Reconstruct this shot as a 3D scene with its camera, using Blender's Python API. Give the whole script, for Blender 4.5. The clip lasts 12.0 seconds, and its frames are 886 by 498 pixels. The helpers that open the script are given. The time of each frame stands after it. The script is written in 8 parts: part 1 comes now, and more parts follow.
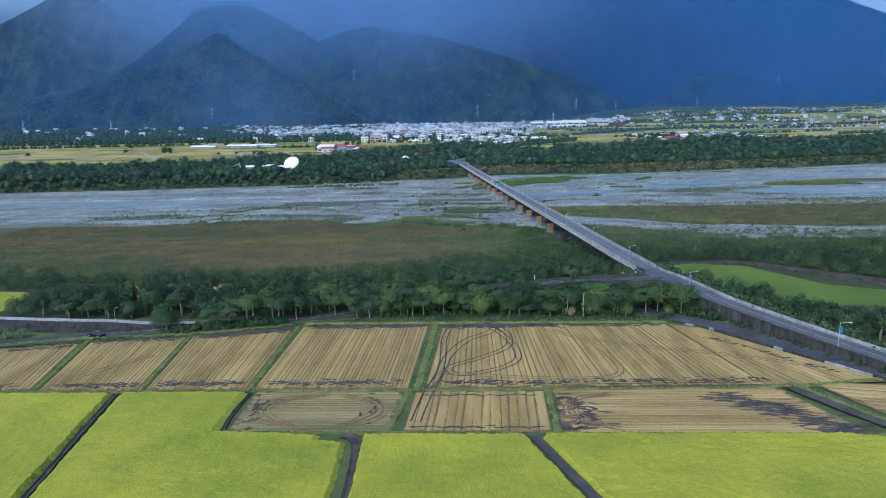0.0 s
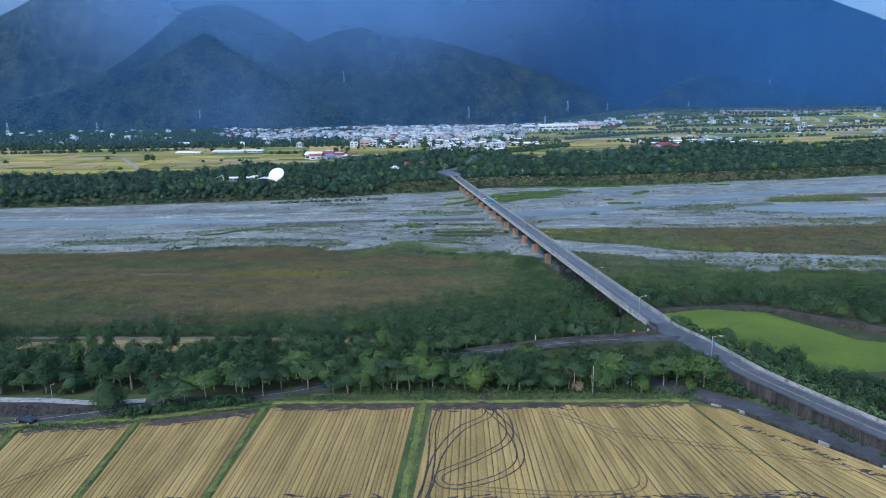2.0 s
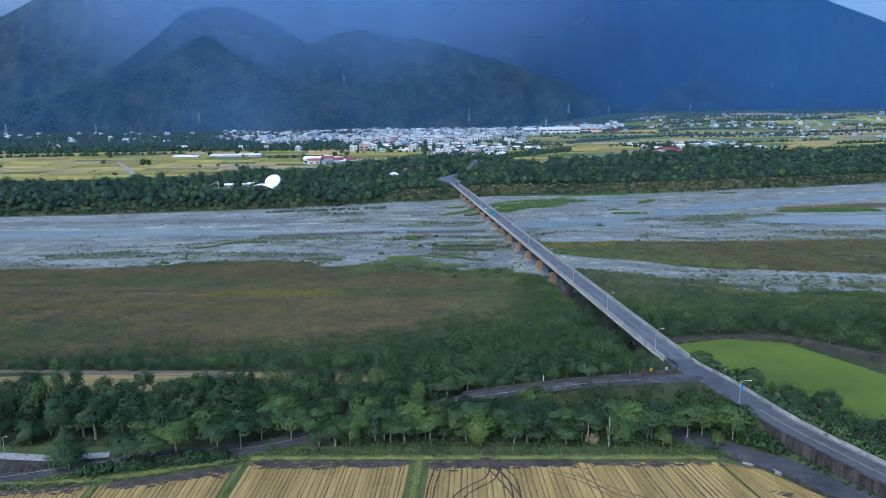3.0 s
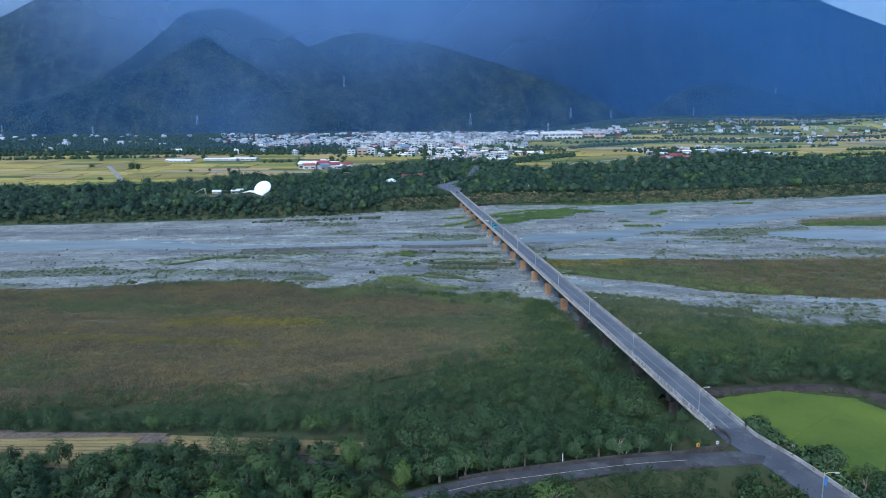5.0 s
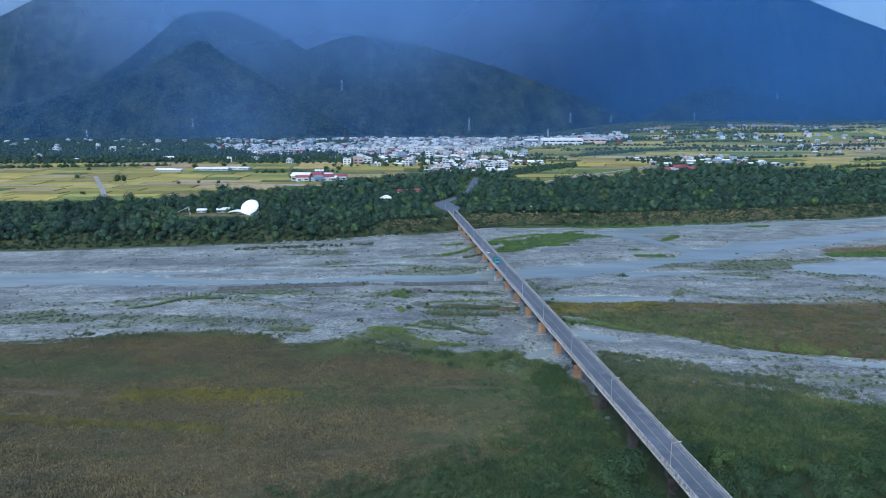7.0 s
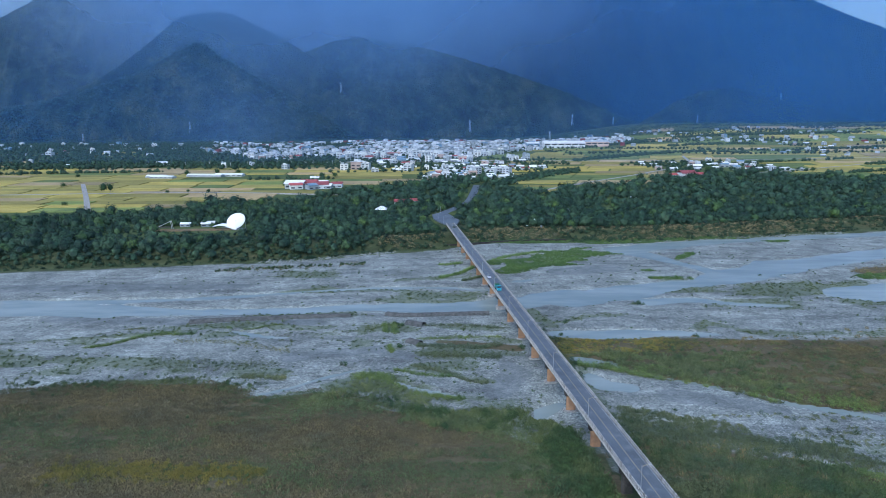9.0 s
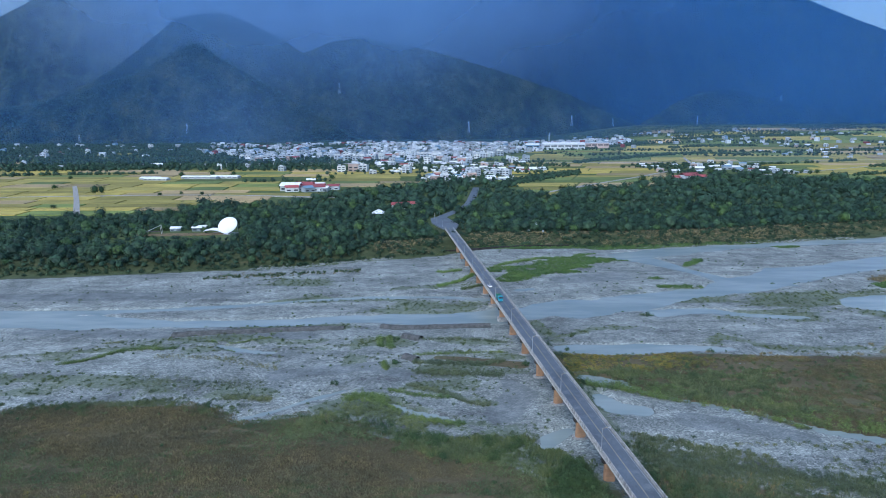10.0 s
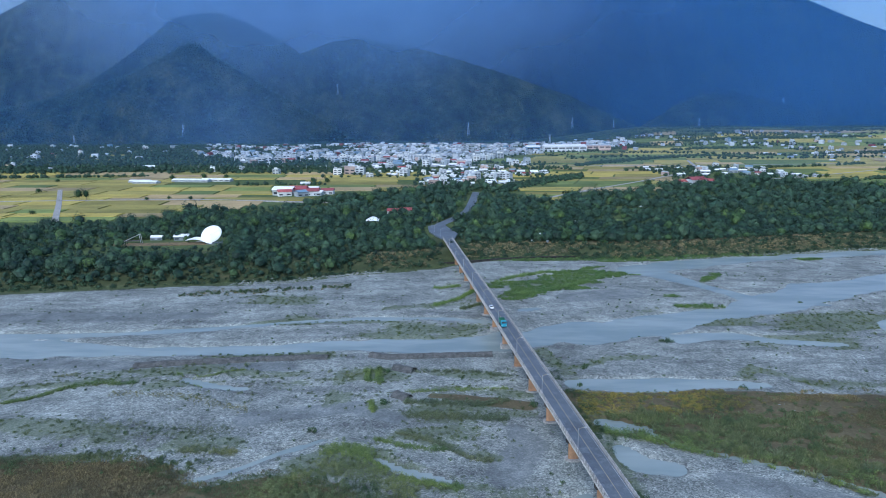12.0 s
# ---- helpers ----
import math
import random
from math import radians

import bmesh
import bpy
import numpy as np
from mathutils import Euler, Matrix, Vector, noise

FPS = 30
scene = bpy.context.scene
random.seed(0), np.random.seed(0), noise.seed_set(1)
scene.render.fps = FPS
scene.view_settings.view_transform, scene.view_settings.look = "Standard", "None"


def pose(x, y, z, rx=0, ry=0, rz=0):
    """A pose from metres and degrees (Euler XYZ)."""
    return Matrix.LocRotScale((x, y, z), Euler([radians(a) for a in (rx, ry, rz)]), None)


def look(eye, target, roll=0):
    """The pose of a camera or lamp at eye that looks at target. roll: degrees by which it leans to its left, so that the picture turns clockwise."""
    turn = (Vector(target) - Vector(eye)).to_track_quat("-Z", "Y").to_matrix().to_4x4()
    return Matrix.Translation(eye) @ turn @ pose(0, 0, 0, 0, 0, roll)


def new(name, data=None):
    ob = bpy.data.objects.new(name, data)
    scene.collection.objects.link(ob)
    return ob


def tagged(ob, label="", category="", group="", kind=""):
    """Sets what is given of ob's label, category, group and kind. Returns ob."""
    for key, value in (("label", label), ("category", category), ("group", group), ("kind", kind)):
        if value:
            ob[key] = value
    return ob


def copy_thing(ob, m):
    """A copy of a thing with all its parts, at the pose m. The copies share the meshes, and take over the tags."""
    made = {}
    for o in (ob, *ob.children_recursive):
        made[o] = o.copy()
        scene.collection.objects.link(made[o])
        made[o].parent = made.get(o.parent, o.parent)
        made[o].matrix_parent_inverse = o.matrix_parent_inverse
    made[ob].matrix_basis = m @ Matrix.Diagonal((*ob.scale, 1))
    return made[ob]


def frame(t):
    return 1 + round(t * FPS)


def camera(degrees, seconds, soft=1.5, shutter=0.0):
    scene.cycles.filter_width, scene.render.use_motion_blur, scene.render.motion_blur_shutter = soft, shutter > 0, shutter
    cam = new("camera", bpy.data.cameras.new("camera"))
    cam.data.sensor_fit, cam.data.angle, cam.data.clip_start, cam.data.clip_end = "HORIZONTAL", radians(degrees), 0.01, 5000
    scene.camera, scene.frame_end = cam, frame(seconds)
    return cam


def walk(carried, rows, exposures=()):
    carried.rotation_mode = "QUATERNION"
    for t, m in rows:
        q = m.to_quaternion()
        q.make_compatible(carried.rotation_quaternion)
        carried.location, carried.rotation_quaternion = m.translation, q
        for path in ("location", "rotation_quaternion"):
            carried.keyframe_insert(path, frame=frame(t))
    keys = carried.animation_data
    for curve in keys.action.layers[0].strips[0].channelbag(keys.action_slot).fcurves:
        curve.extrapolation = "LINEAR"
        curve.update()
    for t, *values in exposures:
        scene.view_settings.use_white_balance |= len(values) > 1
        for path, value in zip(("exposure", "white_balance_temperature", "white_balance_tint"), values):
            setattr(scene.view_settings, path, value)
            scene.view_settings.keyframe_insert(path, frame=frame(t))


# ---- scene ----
cam = camera(66.0, 12.0, 0.6)
PATH = [
    (0, (5.682, 16.165, 51.961), (5.603, 18.126, 51.579), -0.9),
    (0.5, (5.58, 19.713, 52.421), (5.5, 21.673, 52.031), -0.8),
    (1, (5.529, 26.054, 55.317), (5.448, 28.014, 54.928), -0.8),
    (1.1, (5.506, 27.53, 56.003), (5.428, 29.49, 55.615), -0.8),
    (1.2, (5.483, 29.007, 56.689), (5.412, 30.968, 56.302), -0.8),
    (1.3, (5.46, 30.483, 57.375), (5.395, 32.445, 56.988), -0.8),
    (1.4, (5.437, 31.96, 58.062), (5.38, 33.922, 57.675), -0.8),
    (1.5, (5.414, 33.436, 58.748), (5.361, 35.398, 58.362), -0.8),
    (2, (5.395, 41.727, 62.253), (5.342, 43.689, 61.87), -0.8),
    (2.5, (5.299, 50.62, 65.351), (5.246, 52.583, 64.971), -0.7),
    (3, (5.312, 58.877, 66.156), (5.258, 60.84, 65.778), -0.7),
    (5, (5.845, 94.823, 66.851), (5.79, 96.788, 66.483), -0.4),
    (5.5, (5.807, 104.061, 69.416), (5.754, 106.026, 69.05), -0.3),
    (6, (5.963, 113.431, 72.59), (5.91, 115.397, 72.226), -0.3),
    (6.5, (5.595, 123.315, 75.681), (5.544, 125.282, 75.319), -0.2),
    (7, (5.711, 132.63, 79.357), (5.661, 134.596, 78.994), -0.2),
    (7.5, (6.137, 142.388, 82.607), (6.087, 144.355, 82.246), -0.2),
    (9.5, (7.5, 179.65, 85.148), (7.446, 181.617, 84.789), -0.4),
    (10, (7.033, 188.942, 85.096), (6.983, 190.909, 84.74), -0.3),
    (10.5, (7.069, 197.603, 85.722), (7.02, 199.571, 85.366), -0.2),
    (11, (7.421, 206.42, 86.13), (7.371, 208.387, 85.774), -0.2),
    (11.5, (7.32, 215.242, 86.257), (7.272, 217.21, 85.903), -0.2),
    (12, (7.343, 223.881, 86.447), (7.295, 225.849, 86.094), -0.2),
]
walk(cam, [(t, look(eye, target, roll)) for t, eye, target, roll in PATH], [(0, 0.74, 5200, 8), (12, 0.74, 5200, 8)])

# ---- world and light ----
world = bpy.data.worlds.new("world")
scene.world = world
world.use_nodes = True
wn, wl = world.node_tree.nodes, world.node_tree.links
sky = wn.new("ShaderNodeTexSky")
sky.sky_type, sky.sun_disc = "NISHITA", False
sky.sun_elevation, sky.sun_rotation = radians(40), radians(200)
sky.air_density, sky.dust_density, sky.ozone_density = 1.0, 2.5, 1.5
wl.new(sky.outputs[0], wn["Background"].inputs[0])
wn["Background"].inputs[1].default_value = 0.15
sun = new("sun", bpy.data.lights.new("sun", "SUN"))
sun.data.energy, sun.data.angle, sun.data.color = 0.8, radians(25), (1.0, 0.95, 0.88)
sun.matrix_world = look((-200, -500, 640), (0, 0, 0))


# ---- materials ----
def nodes_of(name):
    m = bpy.data.materials.new(name)
    m.use_nodes = True
    return m, m.node_tree.nodes, m.node_tree.links, m.node_tree.nodes["Principled BSDF"]


def ramp(n, l, fac, stops):
    r = n.new("ShaderNodeValToRGB")
    e = r.color_ramp.elements
    while len(e) < len(stops):
        e.new(0.5)
    for k, (p, c) in enumerate(stops):
        e[k].position, e[k].color = p, (*c, 1)
    l.new(fac, r.inputs[0])
    return r.outputs[0]


def tex_noise(n, l, co, scale, detail=4, rough=0.6):
    t = n.new("ShaderNodeTexNoise")
    t.inputs["Scale"].default_value, t.inputs["Detail"].default_value, t.inputs["Roughness"].default_value = scale, detail, rough
    l.new(co, t.inputs["Vector"])
    return t.outputs["Fac"]


def tex_cells(n, l, co, scale, out="Distance"):
    t = n.new("ShaderNodeTexVoronoi")
    t.inputs["Scale"].default_value = scale
    l.new(co, t.inputs["Vector"])
    return t.outputs[out]


def mixc(n, l, fac, a, b, mode="MIX"):
    m = n.new("ShaderNodeMix")
    m.data_type, m.blend_type = "RGBA", mode
    for sock, v in ((m.inputs[0], fac), (m.inputs[6], a), (m.inputs[7], b)):
        if isinstance(v, (int, float)):
            sock.default_value = v
        elif isinstance(v, tuple):
            sock.default_value = (*v, 1)
        else:
            l.new(v, sock)
    return m.outputs[2]


def calc(n, l, op, a, b=0.0, clamp=False):
    m = n.new("ShaderNodeMath")
    m.operation, m.use_clamp = op, clamp
    for sock, v in ((m.inputs[0], a), (m.inputs[1], b)):
        if isinstance(v, (int, float)):
            sock.default_value = v
        else:
            l.new(v, sock)
    return m.outputs[0]


def world_co(n, l, stretch=(1, 1, 1), turn=0.0):
    g = n.new("ShaderNodeNewGeometry")
    mp = n.new("ShaderNodeMapping")
    mp.inputs["Scale"].default_value, mp.inputs["Rotation"].default_value = stretch, (0, 0, radians(turn))
    l.new(g.outputs["Position"], mp.inputs[0])
    return mp.outputs[0]


def bump(n, l, p, height, strength, dist):
    b = n.new("ShaderNodeBump")
    b.inputs["Strength"].default_value, b.inputs["Distance"].default_value = strength, dist
    l.new(height, b.inputs["Height"])
    l.new(b.outputs[0], p.inputs["Normal"])


def surf(name, dark, light, broad=0.15, fine=2.0, rough=0.9, metal=0.0, relief=0.3, dist=0.05, stain=None, vary="", stretch=(1, 1, 1), turn=0.0, spec=0.3):
    """A worn surface: two scales of mottling, optional stain colour, optional hue shift per object or per loose piece."""
    m, n, l, p = nodes_of(name)
    co = world_co(n, l, stretch, turn)
    a, b = tex_noise(n, l, co, broad, 3), tex_noise(n, l, co, fine, 5, 0.7)
    f = calc(n, l, "ADD", calc(n, l, "MULTIPLY", a, 0.55), calc(n, l, "MULTIPLY", b, 0.45))
    col = ramp(n, l, f, [(0.36, dark), (0.62, light)])
    if stain:
        col = mixc(n, l, ramp(n, l, tex_noise(n, l, co, broad * 3.1, 6, 0.7), [(0.52, (0, 0, 0)), (0.66, (1, 1, 1))]), col, stain)
    if vary:
        src = n.new("ShaderNodeObjectInfo").outputs["Random"] if vary in ("object", "row") else n.new("ShaderNodeNewGeometry").outputs["Random Per Island"]
        shade = ramp(n, l, src, [(0.0, (0.92, 0.92, 0.91)), (0.5, (1.0, 0.99, 0.97)), (1.0, (1.1, 1.07, 1.0))] if vary == "row" else [(0.0, (0.62, 0.66, 0.66)), (0.5, (0.95, 0.97, 1)), (1.0, (1.25, 1.2, 1.08))])
        col = mixc(n, l, 1.0, col, shade, "MULTIPLY")
    l.new(col, p.inputs["Base Color"])
    p.inputs["Roughness"].default_value, p.inputs["Metallic"].default_value, p.inputs["Specular IOR Level"].default_value = rough, metal, spec
    bump(n, l, p, b, relief, dist)
    return m


def leaf_mat(name, dark, mid, light, scale=0.09, low=(0.72, 0.8, 0.8), high=(1.25, 1.15, 0.9)):
    m, n, l, p = nodes_of(name)
    g = n.new("ShaderNodeNewGeometry")
    o = n.new("ShaderNodeObjectInfo")
    col = ramp(n, l, g.outputs["Random Per Island"], [(0.0, dark), (0.55, mid), (1.0, light)])
    co = world_co(n, l)
    big = ramp(n, l, tex_noise(n, l, co, scale, 2), [(0.3, low), (0.7, high)])
    each = ramp(n, l, o.outputs["Random"], [(0.0, (0.68, 0.76, 0.76)), (0.6, (1, 1, 1)), (1.0, (1.18, 1.12, 0.92))])
    col = mixc(n, l, 1.0, mixc(n, l, 1.0, col, big, "MULTIPLY"), each, "MULTIPLY")
    l.new(col, p.inputs["Base Color"])
    p.inputs["Roughness"].default_value, p.inputs["Specular IOR Level"].default_value = 0.65, 0.25
    return m


M = {}
M["leaf"] = leaf_mat("leaf", (0.022, 0.042, 0.02), (0.044, 0.083, 0.036), (0.078, 0.128, 0.052))
M["leaf_dark"] = leaf_mat("leaf_dark", (0.015, 0.034, 0.0155), (0.028, 0.06, 0.024), (0.05, 0.094, 0.036))
M["leaf_yellow"] = leaf_mat("leaf_yellow", (0.03, 0.058, 0.018), (0.06, 0.105, 0.032), (0.1, 0.158, 0.048))
# far trees: less red, more blue, so distance haze sits in the leaf colour
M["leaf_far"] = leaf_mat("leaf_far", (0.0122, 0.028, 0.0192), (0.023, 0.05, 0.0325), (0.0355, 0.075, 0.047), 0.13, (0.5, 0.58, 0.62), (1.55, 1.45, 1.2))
M["tuft_olive"] = leaf_mat("tuft_olive", (0.062, 0.082, 0.05), (0.115, 0.142, 0.084), (0.185, 0.215, 0.138))
M["tuft_gold"] = leaf_mat("tuft_gold", (0.085, 0.088, 0.028), (0.165, 0.16, 0.055), (0.27, 0.25, 0.1))
M["tuft_rust"] = leaf_mat("tuft_rust", (0.088, 0.076, 0.046), (0.155, 0.134, 0.081), (0.24, 0.21, 0.13))
# paler far leaves, with the same haze tint in their colour
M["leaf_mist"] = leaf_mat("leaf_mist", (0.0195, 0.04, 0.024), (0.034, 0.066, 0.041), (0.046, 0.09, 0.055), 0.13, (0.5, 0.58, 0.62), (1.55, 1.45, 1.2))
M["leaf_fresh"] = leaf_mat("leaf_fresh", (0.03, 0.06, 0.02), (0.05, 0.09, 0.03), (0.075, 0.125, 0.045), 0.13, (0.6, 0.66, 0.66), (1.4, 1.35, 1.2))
M["tuft_brown"] = leaf_mat("tuft_brown", (0.11, 0.094, 0.056), (0.19, 0.165, 0.1), (0.285, 0.25, 0.155))
M["tuft_green"] = leaf_mat("tuft_green", (0.068, 0.092, 0.044), (0.115, 0.148, 0.074), (0.18, 0.215, 0.112))
M["reed"] = leaf_mat("reed", (0.07, 0.11, 0.036), (0.13, 0.185, 0.062), (0.21, 0.27, 0.1))
M["weed"] = leaf_mat("weed", (0.044, 0.07, 0.034), (0.08, 0.118, 0.058), (0.125, 0.172, 0.086))
M["reed_fresh"] = leaf_mat("reed_fresh", (0.062, 0.115, 0.038), (0.118, 0.195, 0.066), (0.195, 0.285, 0.105))
M["berm"] = surf("berm", (0.035, 0.037, 0.036), (0.12, 0.122, 0.115), 0.5, 4.5, 0.95, relief=0.9, dist=0.25, stain=(0.05, 0.05, 0.045))
M["bark"] = surf("bark", (0.12, 0.1, 0.08), (0.3, 0.27, 0.22), 0.8, 9, relief=0.6)
M["bark_dead"] = surf("bark_dead", (0.14, 0.11, 0.1), (0.34, 0.3, 0.28), 0.8, 9, relief=0.6)
M["asphalt"] = surf("asphalt", (0.036, 0.038, 0.041), (0.078, 0.081, 0.086), 0.12, 3.0, 0.85, relief=0.15, spec=0.12, stain=(0.1, 0.102, 0.102))
M["deck_asphalt"] = surf("deck_asphalt", (0.06, 0.071, 0.083), (0.118, 0.134, 0.15), 0.1, 2.2, 0.5, relief=0.08, stain=(0.15, 0.166, 0.176))
M["concrete"] = surf("concrete", (0.17, 0.165, 0.15), (0.4, 0.39, 0.37), 0.3, 4, 0.88, relief=0.3, stain=(0.1, 0.1, 0.085))
M["concrete_pale"] = surf("concrete_pale", (0.3, 0.3, 0.28), (0.52, 0.51, 0.48), 0.4, 4, 0.88, relief=0.3, stain=(0.2, 0.2, 0.18))
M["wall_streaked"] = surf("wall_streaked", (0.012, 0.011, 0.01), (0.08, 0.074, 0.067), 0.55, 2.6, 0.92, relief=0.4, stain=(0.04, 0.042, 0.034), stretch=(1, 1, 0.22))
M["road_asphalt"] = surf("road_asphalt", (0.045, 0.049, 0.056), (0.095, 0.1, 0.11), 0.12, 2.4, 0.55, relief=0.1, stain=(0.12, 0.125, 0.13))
# stained walls; on the bridge's underside this dark colour stands in for shade
M["wall_stain_shade"] = surf("wall_stain_shade", (0.014, 0.013, 0.012), (0.09, 0.082, 0.073), 0.25, 3, 0.92, relief=0.4, stain=(0.035, 0.04, 0.03))
M["pier_orange"] = surf("pier_orange", (0.22, 0.13, 0.075), (0.4, 0.24, 0.13), 0.4, 4, 0.8, relief=0.15, stain=(0.3, 0.2, 0.13))
M["paint_yellow"] = surf("paint_yellow", (0.2, 0.19, 0.15), (0.5, 0.42, 0.22), 0.6, 5, 0.7)
M["paint_white"] = surf("paint_white", (0.24, 0.25, 0.26), (0.6, 0.6, 0.6), 0.5, 4, 0.7)
M["steel"] = surf("steel", (0.35, 0.36, 0.36), (0.55, 0.56, 0.56), 1, 8, 0.45, 0.7, relief=0.05)
M["pole_yellow"] = surf("pole_yellow", (0.4, 0.32, 0.16), (0.55, 0.47, 0.28), 1, 8, 0.6, relief=0.05)
M["lamp_glass"] = surf("lamp_glass", (0.65, 0.66, 0.62), (0.8, 0.8, 0.76), 2, 8, 0.25, relief=0.02)
M["sign_blue"] = surf("sign_blue", (0.02, 0.1, 0.3), (0.05, 0.18, 0.42), 1, 8, 0.5, relief=0.02)
M["sign_red"] = surf("sign_red", (0.35, 0.03, 0.02), (0.5, 0.06, 0.04), 1, 8, 0.5, relief=0.02)
M["sign_orange"] = surf("sign_orange", (0.6, 0.28, 0.02), (0.75, 0.4, 0.05), 1, 8, 0.5, relief=0.02)
M["black"] = surf("black", (0.012, 0.012, 0.014), (0.03, 0.03, 0.034), 1, 8, 0.4, relief=0.02)
M["car_black"] = surf("car_black", (0.008, 0.009, 0.012), (0.02, 0.022, 0.028), 0.5, 3, 0.15, relief=0.0, spec=0.6)
M["car_white"] = surf("car_white", (0.6, 0.61, 0.62), (0.78, 0.79, 0.8), 0.5, 3, 0.2, relief=0.0, spec=0.5)
M["truck_teal"] = surf("truck_teal", (0.02, 0.16, 0.24), (0.05, 0.28, 0.36), 0.5, 4, 0.4, relief=0.03)
M["truck_green"] = surf("truck_green", (0.02, 0.09, 0.06), (0.05, 0.17, 0.11), 0.5, 4, 0.6, relief=0.05)
M["window_glass"] = surf("window_glass", (0.02, 0.03, 0.04), (0.05, 0.06, 0.075), 0.8, 4, 0.12, relief=0.0, spec=0.6)
M["straw"] = surf("straw", (0.17, 0.118, 0.036), (0.42, 0.305, 0.108), 0.12, 5.5, 0.95, relief=0.6, dist=0.08, stretch=(1.6, 0.25, 1), vary="row")
M["straw_flat"] = surf("straw_flat", (0.17, 0.12, 0.042), (0.41, 0.3, 0.118), 0.12, 5.5, 0.95, relief=0.6, dist=0.08, stretch=(0.25, 1.6, 1), vary="row")
M["straw_olive"] = surf("straw_olive", (0.11, 0.09, 0.038), (0.29, 0.24, 0.1), 0.12, 5.5, 0.95, relief=0.6, dist=0.08, stretch=(0.25, 1.6, 1), vary="row")
M["mud"] = surf("mud", (0.022, 0.02, 0.019), (0.085, 0.07, 0.057), 0.4, 4, 0.8, relief=0.6, dist=0.08)
M["mud_row"] = surf("mud_row", (0.065, 0.048, 0.028), (0.22, 0.16, 0.075), 0.3, 3, 0.9, relief=0.5, dist=0.06)
M["mud_dark"] = surf("mud_dark", (0.03, 0.028, 0.028), (0.075, 0.068, 0.062), 0.5, 3, 0.65, relief=0.8, dist=0.1)
M["rice"] = surf("rice", (0.165, 0.205, 0.014), (0.41, 0.385, 0.026), 0.04, 3.2, 0.8, relief=0.9, dist=0.25)
M["rice_green"] = surf("rice_green", (0.058, 0.102, 0.009), (0.132, 0.18, 0.018), 0.05, 3.2, 0.8, relief=0.9, dist=0.25)
M["bank_grass"] = surf("bank_grass", (0.065, 0.085, 0.02), (0.19, 0.2, 0.055), 0.3, 4, 0.95, relief=0.8, dist=0.15)
M["dirt"] = surf("dirt", (0.016, 0.015, 0.013), (0.06, 0.052, 0.043), 0.25, 2.5, 0.95, relief=0.6, dist=0.2)
M["stone_dark"] = surf("stone_dark", (0.012, 0.012, 0.012), (0.05, 0.046, 0.043), 0.5, 3.5, 0.92, relief=0.7, dist=0.1, stain=(0.03, 0.035, 0.025))
M["house_white"] = surf("house_white", (0.34, 0.37, 0.4), (0.6, 0.63, 0.65), 0.08, 1.0, 0.8, relief=0.05, vary="object")
M["house_pink"] = surf("house_pink", (0.33, 0.25, 0.22), (0.48, 0.37, 0.33), 0.08, 1.0, 0.8, relief=0.05, vary="object")
M["house_grey"] = surf("house_grey", (0.19, 0.22, 0.24), (0.4, 0.43, 0.45), 0.08, 1.0, 0.8, relief=0.05, vary="object")
M["roof_grey"] = surf("roof_grey", (0.24, 0.27, 0.29), (0.5, 0.52, 0.53), 0.1, 1.0, 0.6, relief=0.1, vary="object")
M["roof_white"] = surf("roof_white", (0.55, 0.57, 0.58), (0.78, 0.79, 0.8), 0.1, 1.0, 0.5, relief=0.05)
M["roof_red"] = surf("roof_red", (0.19, 0.045, 0.05), (0.31, 0.09, 0.095), 0.1, 1.0, 0.7, relief=0.1, vary="object")
M["roof_blue"] = surf("roof_blue", (0.12, 0.19, 0.27), (0.2, 0.3, 0.38), 0.1, 1.0, 0.6, relief=0.1)
M["shell_white"] = surf("shell_white", (0.68, 0.69, 0.7), (0.82, 0.82, 0.82), 0.1, 1.0, 0.55, relief=0.05)
M["stone"] = surf("stone", (0.12, 0.133, 0.128), (0.265, 0.283, 0.27), 0.5, 5, 0.9, relief=0.4, vary="island")
M["far_gold"] = surf("far_gold", (0.19, 0.165, 0.042), (0.37, 0.31, 0.08), 0.02, 0.4, 0.95, relief=0.3, dist=0.3, vary="object")
M["far_tan"] = surf("far_tan", (0.24, 0.18, 0.09), (0.42, 0.32, 0.16), 0.02, 0.4, 0.95, relief=0.3, dist=0.3, vary="object")
M["far_green"] = surf("far_green", (0.08, 0.115, 0.035), (0.18, 0.22, 0.06), 0.02, 0.4, 0.95, relief=0.3, dist=0.3, vary="object")


def forest_mat():
    m, n, l, p = nodes_of("mountain_forest")
    co = world_co(n, l)
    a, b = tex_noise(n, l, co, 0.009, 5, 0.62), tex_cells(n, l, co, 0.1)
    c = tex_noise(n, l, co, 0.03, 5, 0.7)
    # strong mottling of the woodland, raised in place of weak slope shading
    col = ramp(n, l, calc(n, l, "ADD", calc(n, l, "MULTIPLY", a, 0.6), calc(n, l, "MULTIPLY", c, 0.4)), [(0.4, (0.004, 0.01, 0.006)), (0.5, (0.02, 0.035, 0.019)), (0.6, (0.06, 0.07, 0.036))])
    # crowns lighter in the middle, gaps darker: shade between crowns put into the colour
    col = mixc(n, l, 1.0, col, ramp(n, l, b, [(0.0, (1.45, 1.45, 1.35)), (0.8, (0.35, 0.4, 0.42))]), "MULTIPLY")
    l.new(col, p.inputs["Base Color"])
    p.inputs["Roughness"].default_value, p.inputs["Specular IOR Level"].default_value = 0.95, 0.1
    bump(n, l, p, calc(n, l, "SUBTRACT", calc(n, l, "MULTIPLY", c, 0.8), b), 1.0, 9.0)
    return m


M["forest"] = forest_mat()


